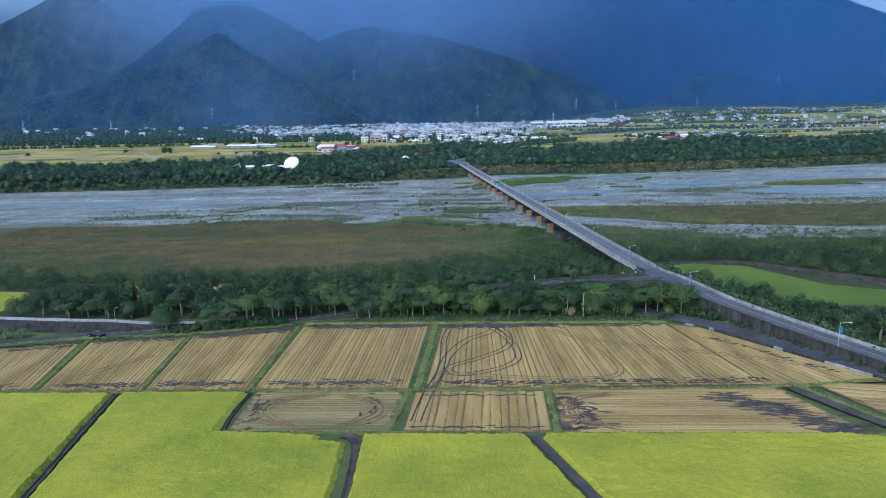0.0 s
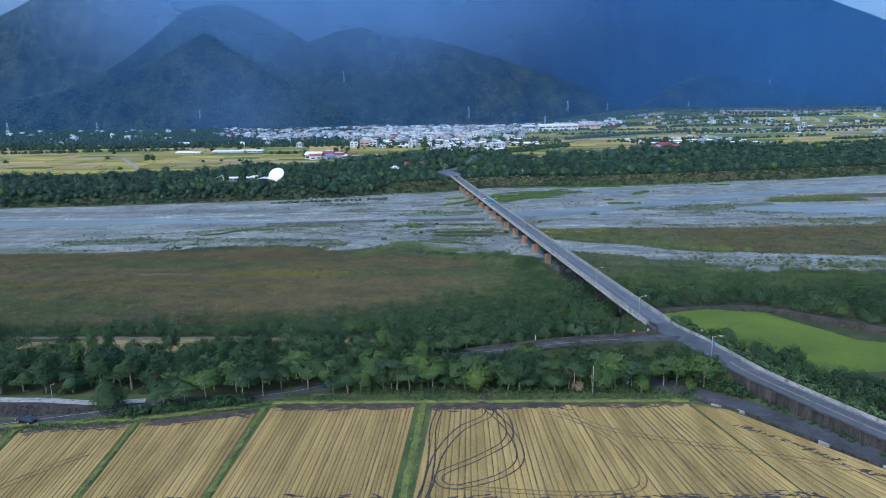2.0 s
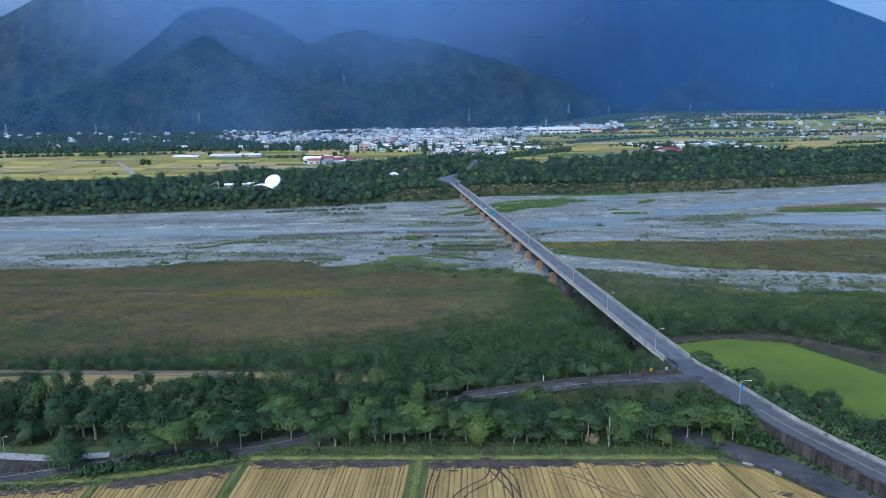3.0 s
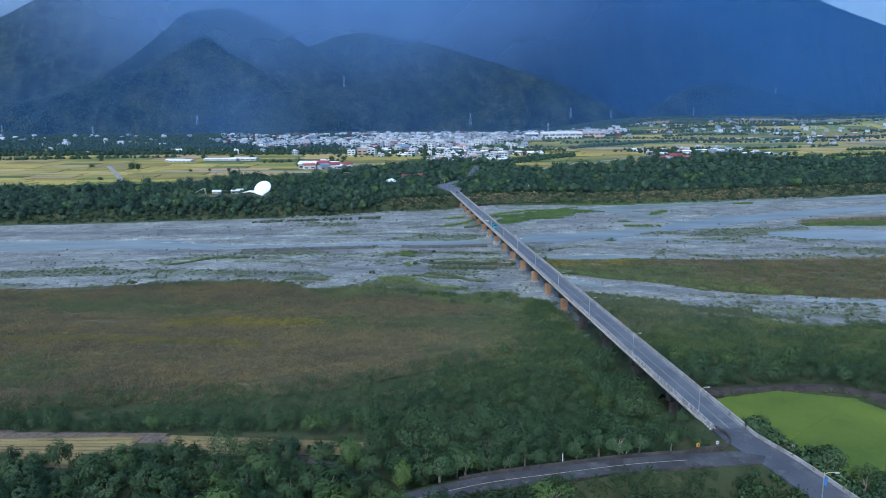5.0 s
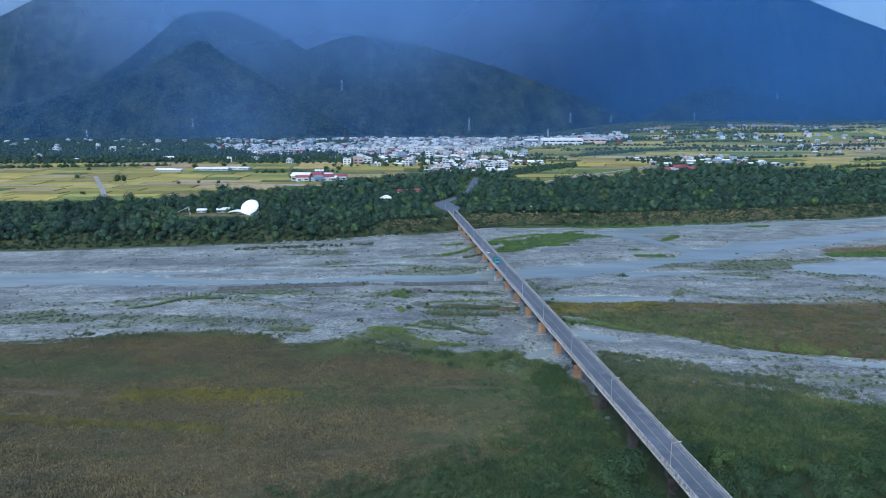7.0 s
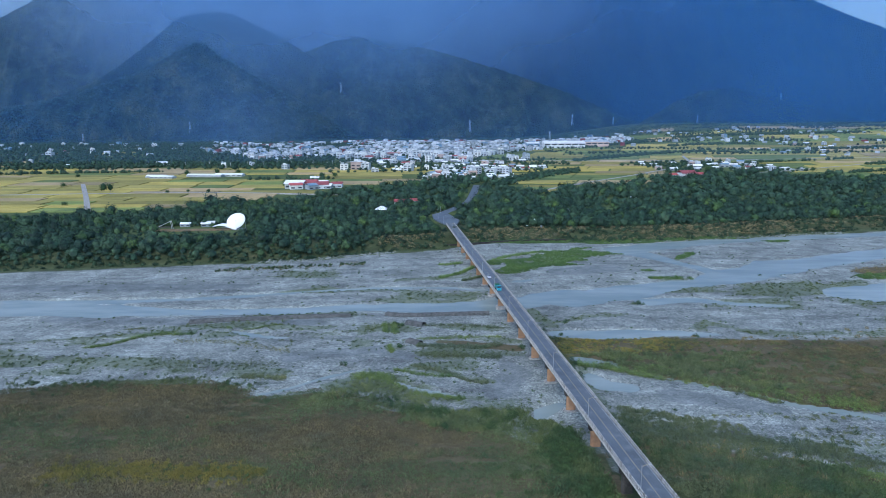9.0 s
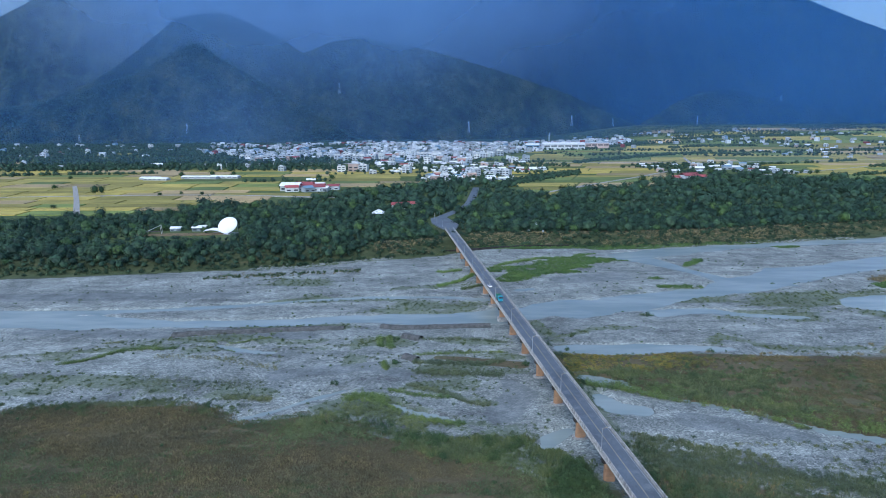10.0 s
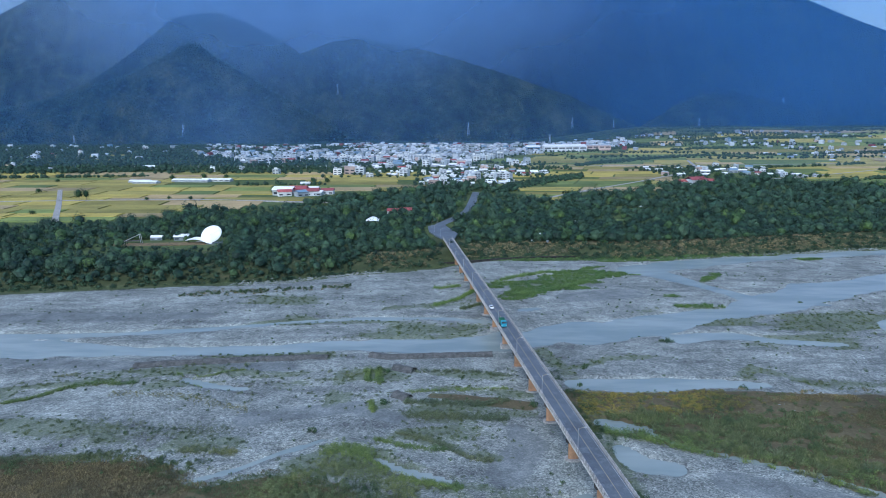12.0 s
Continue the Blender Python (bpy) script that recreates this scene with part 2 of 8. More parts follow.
def ground_mat():
    """Soil with the covers that the mesh carries: gravel, lush grass, dry grass; sand, meadow, bare dirt."""
    m, n, l, p = nodes_of("ground_cover")
    co = world_co(n, l)

    def cover(name):
        at = n.new("ShaderNodeAttribute")
        at.attribute_name = name
        s = n.new("ShaderNodeSeparateColor")
        l.new(at.outputs["Color"], s.inputs[0])
        return s.outputs

    c1, c2 = cover("cover"), cover("cover_b")
    n1, n2, n3 = tex_noise(n, l, co, 0.12, 5, 0.65), tex_noise(n, l, co, 0.9, 4, 0.7), tex_noise(n, l, co, 0.03, 3)

    def edge(w, amount=0.9):
        f = calc(n, l, "ADD", w, calc(n, l, "MULTIPLY", calc(n, l, "SUBTRACT", calc(n, l, "ADD", calc(n, l, "MULTIPLY", n1, 0.6), calc(n, l, "MULTIPLY", n2, 0.4)), 0.5), amount))
        return ramp(n, l, f, [(0.38, (0, 0, 0)), (0.6, (1, 1, 1))])

    soil = ramp(n, l, n1, [(0.3, (0.028, 0.038, 0.016)), (0.55, (0.05, 0.062, 0.026)), (0.75, (0.085, 0.085, 0.04))])
    cells = n.new("ShaderNodeTexVoronoi")
    cells.inputs["Scale"].default_value = 2.7
    l.new(co, cells.inputs["Vector"])
    peb = n.new("ShaderNodeSeparateColor")
    l.new(cells.outputs["Color"], peb.inputs[0])
    gravel = ramp(n, l, peb.outputs[0], [(0.0, (0.1, 0.113, 0.106)), (0.5, (0.195, 0.213, 0.2)), (0.9, (0.265, 0.285, 0.266)), (1.0, (0.36, 0.378, 0.352))])
    gravel = mixc(n, l, 1.0, gravel, ramp(n, l, n3, [(0.32, (0.72, 0.72, 0.72)), (0.68, (1.2, 1.2, 1.18))]), "MULTIPLY")
    gravel = mixc(n, l, 1.0, gravel, ramp(n, l, n1, [(0.35, (0.8, 0.8, 0.8)), (0.65, (1.12, 1.12, 1.12))]), "MULTIPLY")
    lumps = n.new("ShaderNodeTexVoronoi")
    lumps.inputs["Scale"].default_value = 0.85
    l.new(co, lumps.inputs["Vector"])
    lump = n.new("ShaderNodeSeparateColor")
    l.new(lumps.outputs["Color"], lump.inputs[0])
    gravel = mixc(n, l, 1.0, gravel, ramp(n, l, lump.outputs[1], [(0.0, (0.8, 0.8, 0.81)), (0.5, (1.03, 1.03, 1.03)), (1.0, (1.24, 1.23, 1.21))]), "MULTIPLY")
    flow = n.new("ShaderNodeMapping")
    flow.inputs["Scale"].default_value, flow.inputs["Rotation"].default_value = (0.012, 0.11, 1), (0, 0, radians(-8))
    l.new(co, flow.inputs[0])
    gravel = mixc(n, l, 1.0, gravel, ramp(n, l, tex_noise(n, l, flow.outputs[0], 1.0, 6, 0.65), [(0.34, (0.7, 0.7, 0.72)), (0.46, (0.95, 0.95, 0.95)), (0.55, (1.04, 1.04, 1.03)), (0.66, (1.2, 1.19, 1.17))]), "MULTIPLY")
    sand = mixc(n, l, 0.38, ramp(n, l, n1, [(0.3, (0.07, 0.08, 0.083)), (0.7, (0.17, 0.185, 0.187))]), gravel)
    lush = ramp(n, l, n2, [(0.3, (0.042, 0.06, 0.028)), (0.7, (0.1, 0.125, 0.056))])
    dry = ramp(n, l, calc(n, l, "ADD", calc(n, l, "MULTIPLY", n2, 0.5), calc(n, l, "MULTIPLY", n3, 0.5)), [(0.35, (0.052, 0.045, 0.025)), (0.5, (0.09, 0.076, 0.042)), (0.66, (0.14, 0.12, 0.068))])
    meadow = ramp(n, l, n1, [(0.3, (0.045, 0.07, 0.024)), (0.7, (0.1, 0.125, 0.042))])
    dirt = ramp(n, l, n2, [(0.3, (0.08, 0.065, 0.05)), (0.7, (0.2, 0.165, 0.13))])
    col = soil
    for w, c in ((c2[1], meadow), (c1[0], gravel), (c2[0], sand), (c1[2], dry), (c2[2], dirt), (c1[1], lush)):
        f = edge(w, 1.9 if c is lush else 0.9)
        col = mixc(n, l, calc(n, l, "MULTIPLY", f, 0.62) if c is lush else f, col, c)
    l.new(col, p.inputs["Base Color"])
    p.inputs["Roughness"].default_value, p.inputs["Specular IOR Level"].default_value = 0.95, 0.2
    bump(n, l, p, calc(n, l, "ADD", n2, peb.outputs[0]), 0.35, 0.14)
    return m


M["ground"] = ground_mat()


def water_mat():
    m, n, l, p = nodes_of("river_water")
    co = world_co(n, l, (0.5, 1.6, 1), 12)
    a = tex_noise(n, l, co, 0.05, 3)
    l.new(ramp(n, l, a, [(0.35, (0.18, 0.22, 0.212)), (0.65, (0.25, 0.29, 0.272))]), p.inputs["Base Color"])
    p.inputs["Roughness"].default_value, p.inputs["IOR"].default_value = 0.24, 1.33
    bump(n, l, p, tex_noise(n, l, co, 1.4, 4), 0.25, 0.1)
    return m


M["water"] = water_mat()


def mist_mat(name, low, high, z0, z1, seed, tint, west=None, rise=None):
    """A tinted part-clear sheet standing in for mist and distance haze: thin near the valley floor, thicker towards the
    cloud base.
    """
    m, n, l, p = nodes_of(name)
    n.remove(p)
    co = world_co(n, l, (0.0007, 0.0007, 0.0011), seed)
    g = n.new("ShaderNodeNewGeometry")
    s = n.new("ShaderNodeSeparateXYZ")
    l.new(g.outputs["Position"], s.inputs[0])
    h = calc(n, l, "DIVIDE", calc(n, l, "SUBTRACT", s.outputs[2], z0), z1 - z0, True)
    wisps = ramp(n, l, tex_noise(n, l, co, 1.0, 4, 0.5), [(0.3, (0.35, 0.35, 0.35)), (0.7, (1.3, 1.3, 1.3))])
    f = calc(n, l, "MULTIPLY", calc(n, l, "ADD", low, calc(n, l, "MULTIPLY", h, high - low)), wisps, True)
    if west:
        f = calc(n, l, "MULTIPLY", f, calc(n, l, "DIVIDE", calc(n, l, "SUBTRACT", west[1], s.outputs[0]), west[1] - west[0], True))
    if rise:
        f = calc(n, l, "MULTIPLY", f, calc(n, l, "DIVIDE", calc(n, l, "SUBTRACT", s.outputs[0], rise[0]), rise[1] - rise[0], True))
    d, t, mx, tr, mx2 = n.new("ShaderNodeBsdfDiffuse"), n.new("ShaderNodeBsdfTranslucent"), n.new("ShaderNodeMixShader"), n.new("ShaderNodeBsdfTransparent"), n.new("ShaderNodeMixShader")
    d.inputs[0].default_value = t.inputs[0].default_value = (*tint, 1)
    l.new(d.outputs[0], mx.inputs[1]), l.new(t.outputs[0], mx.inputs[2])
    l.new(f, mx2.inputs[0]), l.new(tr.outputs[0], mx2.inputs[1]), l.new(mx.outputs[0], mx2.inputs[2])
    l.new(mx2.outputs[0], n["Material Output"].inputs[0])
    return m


# ---- geometry helpers ----
RNG = np.random.default_rng(7)


def mesh_np(name, V, F, mats, smooth=False, mat_ids=None):
    V, F = np.asarray(V, np.float32), np.asarray(F, np.int32)
    me = bpy.data.meshes.new(name)
    me.vertices.add(len(V))
    me.vertices.foreach_set("co", V.ravel())
    me.loops.add(F.size)
    me.loops.foreach_set("vertex_index", F.ravel())
    me.polygons.add(len(F))
    me.polygons.foreach_set("loop_start", np.arange(0, F.size, F.shape[1], dtype=np.int32))
    for m in mats if isinstance(mats, (list, tuple)) else [mats]:
        me.materials.append(m)
    if mat_ids is not None:
        me.polygons.foreach_set("material_index", np.asarray(mat_ids, np.int32))
    me.polygons.foreach_set("use_smooth", np.full(len(F), smooth))
    me.update(calc_edges=True)
    return me


def part(name, bm, material, parent, label=""):
    """Links a bmesh, or a ready mesh, as one mesh object under a thing or a part."""
    if isinstance(bm, bmesh.types.BMesh):
        me = bpy.data.meshes.new(name)
        bm.to_mesh(me)
        bm.free()
        me.materials.append(material)
    else:
        me = bm
    ob = new(name, me)
    ob.parent = parent
    return tagged(ob, label)


def thing(name, label, category, place=None, group="", kind=""):
    return_ob = new(name)
    return_ob.empty_display_size = 0.5
    if place is not None:
        return_ob.matrix_basis = place
    return tagged(return_ob, label, category, group, kind)


def box(*spans, bevel=0.0):
    """A bmesh of boxes, each (x0, x1, y0, y1, z0, z1), with rounded edges."""
    bm = bmesh.new()
    for x0, x1, y0, y1, z0, z1 in spans:
        vs = bmesh.ops.create_cube(bm, size=1)["verts"]
        for v in vs:
            v.co = ((x0 + x1) / 2 + v.co.x * (x1 - x0), (y0 + y1) / 2 + v.co.y * (y1 - y0), (z0 + z1) / 2 + v.co.z * (z1 - z0))
    if bevel:
        bmesh.ops.bevel(bm, geom=bm.edges[:], offset=bevel, segments=1, affect="EDGES")
    return bm


def tube(bm, a, b, r0, r1, sides=7):
    a, b = Vector(a), Vector(b)
    m = Matrix.Translation((a + b) / 2) @ (b - a).to_track_quat("Z", "Y").to_matrix().to_4x4()
    bmesh.ops.create_cone(bm, cap_ends=True, segments=sides, radius1=r0, radius2=r1, depth=(b - a).length, matrix=m)
    return bm


def vnoise(x, y, seed=0):
    xi, yi = np.floor(x).astype(np.int64), np.floor(y).astype(np.int64)
    fx, fy = x - xi, y - yi
    fx, fy = fx * fx * (3 - 2 * fx), fy * fy * (3 - 2 * fy)

    def h(i, j):
        v = (i * 374761393 + j * 668265263 + seed * 974711) & 0xFFFFFFFF
        v = ((v ^ (v >> 13)) * 1274126177) & 0xFFFFFFFF
        return ((v ^ (v >> 16)) & 0xFFFFFF) / 0xFFFFFF

    return (h(xi, yi) * (1 - fx) + h(xi + 1, yi) * fx) * (1 - fy) + (h(xi, yi + 1) * (1 - fx) + h(xi + 1, yi + 1) * fx) * fy


def fbm(x, y, scale, seed=0, octaves=4):
    v, a, s = 0.0, 0.5, 1.0 / scale
    for k in range(octaves):
        v = v + a * vnoise(x * s, y * s, seed + k * 17)
        a, s = a * 0.5, s * 2.03
    return v / (1 - 0.5**octaves)


def along(x, y, pts):
    """Distance from points to a polyline of (x, y, value...), and the values at the nearest place."""
    pts = np.asarray(pts, float)
    best, val = np.full(np.shape(x), 1e9), np.zeros((*np.shape(x), pts.shape[1] - 2))
    for a, b in zip(pts[:-1], pts[1:]):
        d = b[:2] - a[:2]
        t = np.clip(((x - a[0]) * d[0] + (y - a[1]) * d[1]) / (d @ d), 0, 1)
        r = np.hypot(x - a[0] - t * d[0], y - a[1] - t * d[1])
        near = r < best
        best = np.where(near, r, best)
        val = np.where(near[..., None], a[2:] + t[..., None] * (b[2:] - a[2:]), val)
    return best, val


def smooth_line(pts, step=2.0):
    """A Catmull-Rom line through the points."""
    p = np.asarray(pts, float)
    p = np.vstack([2 * p[0] - p[1], p, 2 * p[-1] - p[-2]])
    out = []
    for a, b, c, d in zip(p[:-3], p[1:-2], p[2:-1], p[3:]):
        n = max(1, int(np.linalg.norm(c[:2] - b[:2]) / step))
        t = np.linspace(0, 1, n, endpoint=False)[:, None]
        out.append(0.5 * (2 * b + (c - a) * t + (2 * a - 5 * b + 4 * c - d) * t**2 + (3 * b - a - 3 * c + d) * t**3))
    return np.vstack([*out, p[-2:-1]])


def ss(v, a, b):
    t = np.clip((v - a) / (b - a), 0, 1)
    return t * t * (3 - 2 * t)


def ribbon(name, line, offsets, mats, closed=False, smooth=False, jitter=0.0):
    """A strip swept along a line (x, y, z): offsets are (sideways, up) of its section."""
    line = np.asarray(line, float)
    tan = np.gradient(line[:, :2], axis=0)
    tan /= np.linalg.norm(tan, axis=1)[:, None] + 1e-9
    side = np.c_[tan[:, 1], -tan[:, 0]]
    k = len(offsets)
    V = np.stack([np.c_[line[:, :2] + side * o, line[:, 2] + u] for o, u in offsets], 1)
    if jitter:
        V[..., :2] += RNG.uniform(-jitter, jitter, V[..., :2].shape)
    n = len(line)
    i, j = np.meshgrid(np.arange(n - 1), np.arange(k if closed else k - 1), indexing="ij")
    j2 = (j + 1) % k
    F = np.stack([i * k + j, i * k + j2, (i + 1) * k + j2, (i + 1) * k + j], -1).reshape(-1, 4)
    return mesh_np(name, V.reshape(-1, 3), F, mats, smooth)


STONY = ("river_stones", "riprap", "revetment_stones", "far_houses")


def soften(me, V, mid, soft=0.6):
    """Turns loose leaf triangles outward and shades each partly as its clump's round outside. V: leaf corners (n, 3, 3)."""
    out = V.mean(1) - mid
    out /= np.linalg.norm(out, axis=1)[:, None] + 1e-9
    f = np.cross(V[:, 1] - V[:, 0], V[:, 2] - V[:, 0])
    f /= np.linalg.norm(f, axis=1)[:, None] + 1e-9
    f *= np.where((f * out).sum(1) < 0, -1, 1)[:, None]
    nrm = f * (1 - soft) + out * soft
    nrm /= np.linalg.norm(nrm, axis=1)[:, None] + 1e-9
    me.normals_split_custom_set_from_vertices(np.repeat(nrm, 3, 0).tolist())


def outward(V, mid):
    """The same triangles, wound so that they face away from the middle."""
    f = np.cross(V[:, 1] - V[:, 0], V[:, 2] - V[:, 0])
    flip = (f * (V.mean(1) - mid)).sum(1) < 0
    V = V.copy()
    V[flip] = V[flip][:, ::-1]
    return V


def scatter(name, tv, tf, pos, size, mats, squash=None, lean=0.0, label="", category="", seed=0):
    """Many small pieces joined into one mesh: template vertices and faces, places, sizes."""
    r = np.random.default_rng(seed)
    pos, size = np.asarray(pos, float), np.asarray(size, float)
    n = len(pos)
    leafy = tf.shape[1] == 3 and name not in STONY
    a = r.uniform(0, 2 * np.pi, n)
    c, s = np.cos(a)[:, None], np.sin(a)[:, None]
    which = r.integers(0, len(tv), n) if isinstance(tv, list) else None
    T = np.stack(tv)[which] if which is not None else np.broadcast_to(tv, (n, *tv.shape))
    x, y, z = T[..., 0], T[..., 1], T[..., 2]
    sq = np.ones((n, 1)) if squash is None else np.asarray(squash)[:, None]
    V = np.stack([(x * c - y * s) * size[:, None], (x * s + y * c) * size[:, None], z * size[:, None] * sq], -1)
    if lean:
        V[..., 0] += V[..., 2] * r.normal(0, lean, (n, 1))
        V[..., 1] += V[..., 2] * r.normal(0, lean, (n, 1))
    V += pos[:, None]
    if leafy:
        tri = V.reshape(-1, 3, 3)
        mid = np.repeat(pos + np.c_[np.zeros((n, 2)), size * sq[:, 0] * 0.45], T.shape[1] // 3, 0)
        tri = outward(tri, mid)
        me = mesh_np(name, tri.reshape(-1, 3), np.arange(tri.shape[0] * 3).reshape(-1, 3), mats, True)
        soften(me, tri, mid, 0.72 if name in ("far_wood", "emergent_trees", "town_trees", "tree_rows") else 0.5)
        return tagged(new(name, me), label, category, kind="stuff")
    F = (tf[None] + (np.arange(n) * T.shape[1])[:, None, None]).reshape(-1, tf.shape[1])
    ob = new(name, mesh_np(name, V.reshape(-1, 3), F, mats))
    return tagged(ob, label, category, kind="stuff")


# ---- lines of the plan: (x, y, z) of roads, (x, y, half width) of channels ----
def axis_x(y):
    return 56.2 - 0.123 * (y - 270.0)


def deck_z(y):
    return 3.75 - 1.5 * (y - 222.0) / 523.0


BRIDGE_Y0, BRIDGE_Y1 = 228.8, 742.0
MAIN = smooth_line([(axis_x(232), 232, 3.72), (axis_x(224), 224, 3.74), (65.4, 214, 3.7), (68.5, 203, 3.4), (71.5, 193.4, 3.0), (75.3, 184.8, 2.6), (82.5, 170.5, 2.0), (91.8, 153, 1.3), (106, 125, 0.7), (123, 94, 0.4), (160, 25, 0.3), (200, -50, 0.2)])
SIDE = smooth_line([(65, 217, 3.72), (52, 215.5, 3.72), (38, 213.5, 3.68), (24, 210.5, 3.4), (8, 207.5, 2.5), (-10, 201, 1.2), (-26, 193, 0.35), (-40, 187.2, 0.08), (-63, 182.4, 0.06), (-75.5, 178.2, 0.06), (-89, 173.4, 0.06), (-101, 169.5, 0.06), (-140, 156, 0.06), (-210, 128, 0.06)])
LOW = smooth_line([(44, 196, 0.05), (52, 193, 0.05), (57.5, 189, 0.05), (61.4, 184.7, 0.05), (66.4, 181, 0.05), (71.1, 174.4, 0.05), (75.5, 168.2, 0.05), (79.9, 161, 0.05), (84, 155, 0.05), (87.4, 150.2, 0.05), (102.5, 127.5, 0.05), (118.5, 98, 0.05), (162, 12, 0.05)])
LEVEE = smooth_line([(-66, 184.5, 0.2), (-75, 181.8, 0.8), (-87, 180.8, 1.9), (-98, 180.8, 2.1), (-125, 183.5, 2.2), (-200, 193, 2.2)])
FAR_ROAD = smooth_line([(axis_x(738), 738, 2.2), (axis_x(744), 744, 2.2), (-8.2, 770, 2.0), (-11.5, 794, 1.6), (-10.5, 818, 1.2), (-3, 850, 0.6), (7, 890, 0), (16, 940, -0.6), (22, 1020, -0.8), (30, 1150, -0.8)])

CHANNELS = [
    [(-700, 470, 12), (-400, 494, 12), (-190, 502, 12), (-130, 497, 5.5), (-75, 500, 4.5), (-45, 507, 7.5), (0, 508, 9), (17, 509, 9), (50, 523, 14), (83, 533, 14), (116, 549, 9), (148, 564, 9), (188, 588, 15), (212, 608, 17), (268, 637, 12), (340, 668, 11), (600, 780, 12)],
    [(-400, 506, 7), (-260, 514, 5), (-190, 517, 4), (-150, 521, 3), (-110, 530, 3), (-75, 541, 2.4), (-40, 549, 2.6), (0, 549, 2.5), (20, 544, 3)],
    [(700, 850, 8), (400, 750, 7), (330, 733, 8), (207, 704, 9), (150, 681, 12), (127, 664, 14), (142, 640, 7), (155, 612, 5), (165, 592, 6), (182, 584, 8)],
    [(104, 518, 5), (130, 523, 5.5), (150, 514, 3), (172, 511, 3)],
    [(52, 463, 5), (85, 464, 6), (105, 464, 4), (119, 463, 2.5)],
    [(53, 430, 2.5), (58, 427, 4.5), (66, 425, 2)],
    [(55, 411, 2.5), (58, 403, 3.5), (66, 400, 3.4)],
    [(64, 424, 0.7), (74, 413, 0.7), (86, 407, 0.8), (95, 402, 0.9), (105, 397, 1.2), (117, 386, 1.6), (150, 371, 2.2), (210, 362, 2.4), (330, 372, 3)],
    [(220, 538, 14), (245, 538, 22), (300, 532, 21), (340, 532, 18)],
    [(-96, 465, 1.6), (-84, 459, 2.6), (-70, 456, 1.4)],
    [(-64, 391, 1.8), (-54, 398, 1.6), (-44, 408, 1.2), (-34, 416, 0.8)],
    [(-16, 404, 1.3), (-9, 398, 1.6), (4, 392, 1.2)],
    [(40, 385, 2), (34, 379, 3), (31, 372, 1.5)],
    [(96, 350, 0.6), (120, 340, 1.1), (140, 332, 1.4), (180, 322, 1.0)],
    [(41, 566, 2.5), (48, 569, 2.5)],
]
GREEN = [  # lush strips on the river bed
    [(36, 590, 8), (58, 622, 17), (84, 647, 13), (118, 651, 5)],
    [(-30, 565, 4), (0, 575, 7), (16, 582, 6)],
    [(-190, 444, 3), (-150, 455, 3.5), (-118, 464, 4), (-92, 467, 2.5)],
    [(-58, 470, 2), (-78, 471, 5), (-88, 474, 2)],
    [(-150, 425, 9), (-100, 418, 9), (-62, 412, 7)],
    [(-36, 399, 9), (-18, 402, 12), (-5, 393, 7), (14, 384, 6), (30, 366, 8), (44, 345, 8)],
    [(-4, 444, 4), (10, 441, 4), (30, 435, 5)],
    [(-5, 417, 3.5), (8, 411, 4), (18, 405, 2)],
    [(-2, 472, 3), (12, 470, 5), (30, 466, 4)],
    [(0, 458, 3), (20, 455, 4), (30, 450, 5)],
    [(-24, 475, 3), (-22, 470, 3)], [(-19, 446, 3), (-17, 440, 3)],
    [(52, 480, 3), (70, 490, 5), (86, 492, 3)], [(96, 512, 4), (99, 518, 3)],
    [(42, 500, 4), (48, 476, 5), (52, 450, 4), (50, 430, 6), (52, 408, 5), (50, 380, 7), (60, 355, 10), (90, 335, 9), (150, 318, 10), (220, 312, 12)],
    [(70, 416, 3.5), (90, 411, 4), (112, 404, 4)], [(115, 470, 4), (120, 480, 3), (140, 462, 4), (200, 462, 5)],
    [(215, 500, 4), (206, 520, 5), (208, 545, 5), (240, 565, 5)], [(180, 598, 2), (190, 580, 2)],
    [(150, 625, 3), (170, 650, 3)], [(250, 575, 8), (330, 585, 10)],
    [(50, 374, 6), (66, 363, 6), (82, 361, 5), (100, 358, 6), (150, 350, 8), (330, 345, 10)],
]
SCRUB = [  # dry, brownish strips on the river bed
    [(58, 446, 5), (90, 436, 14), (130, 432, 21), (200, 428, 34), (330, 430, 45)],
    [(-2, 450, 2), (30, 442, 5)],
    [(60, 350, 12), (80, 342, 12), (110, 330, 14), (180, 300, 14), (300, 310, 18)], [(260, 590, 12), (360, 610, 14)],
]
SAND = [
    [(-700, 530, 9), (-260, 545, 9), (-165, 548, 10), (-120, 553, 5)], [(-190, 484, 6), (-120, 478, 6), (-60, 478, 5)],
    [(20, 395, 6), (28, 414, 6), (24, 425, 3)], [(-60, 430, 6), (-28, 440, 5), (-12, 430, 4)], [(80, 392, 6), (110, 380, 4)],
    [(70, 590, 10), (100, 600, 12)], [(30, 515, 3), (0, 492, 3)],
]
FLAT_LOW = [(50, 422), (63, 416), (76, 409), (92, 399), (112, 386), (139, 380), (200, 368), (330, 372), (500, 400)]
FLAT_HIGH = [(50, 456), (121, 455), (181, 451), (330, 458), (500, 480)]
TERRACE_TOP = [(-700, 380), (-180, 386), (-152, 391), (-118, 399), (-85, 402), (-60, 386), (-45, 393), (-25, 386), (-1, 371), (13, 371), (29, 354), (44, 350), (58, 345)]
TERRACE_LOW = [(-700, 230), (-138, 250), (-98, 261), (-61, 265), (-42, 269), (-24, 277), (3, 293), (27, 303), (44, 318), (52, 330)]
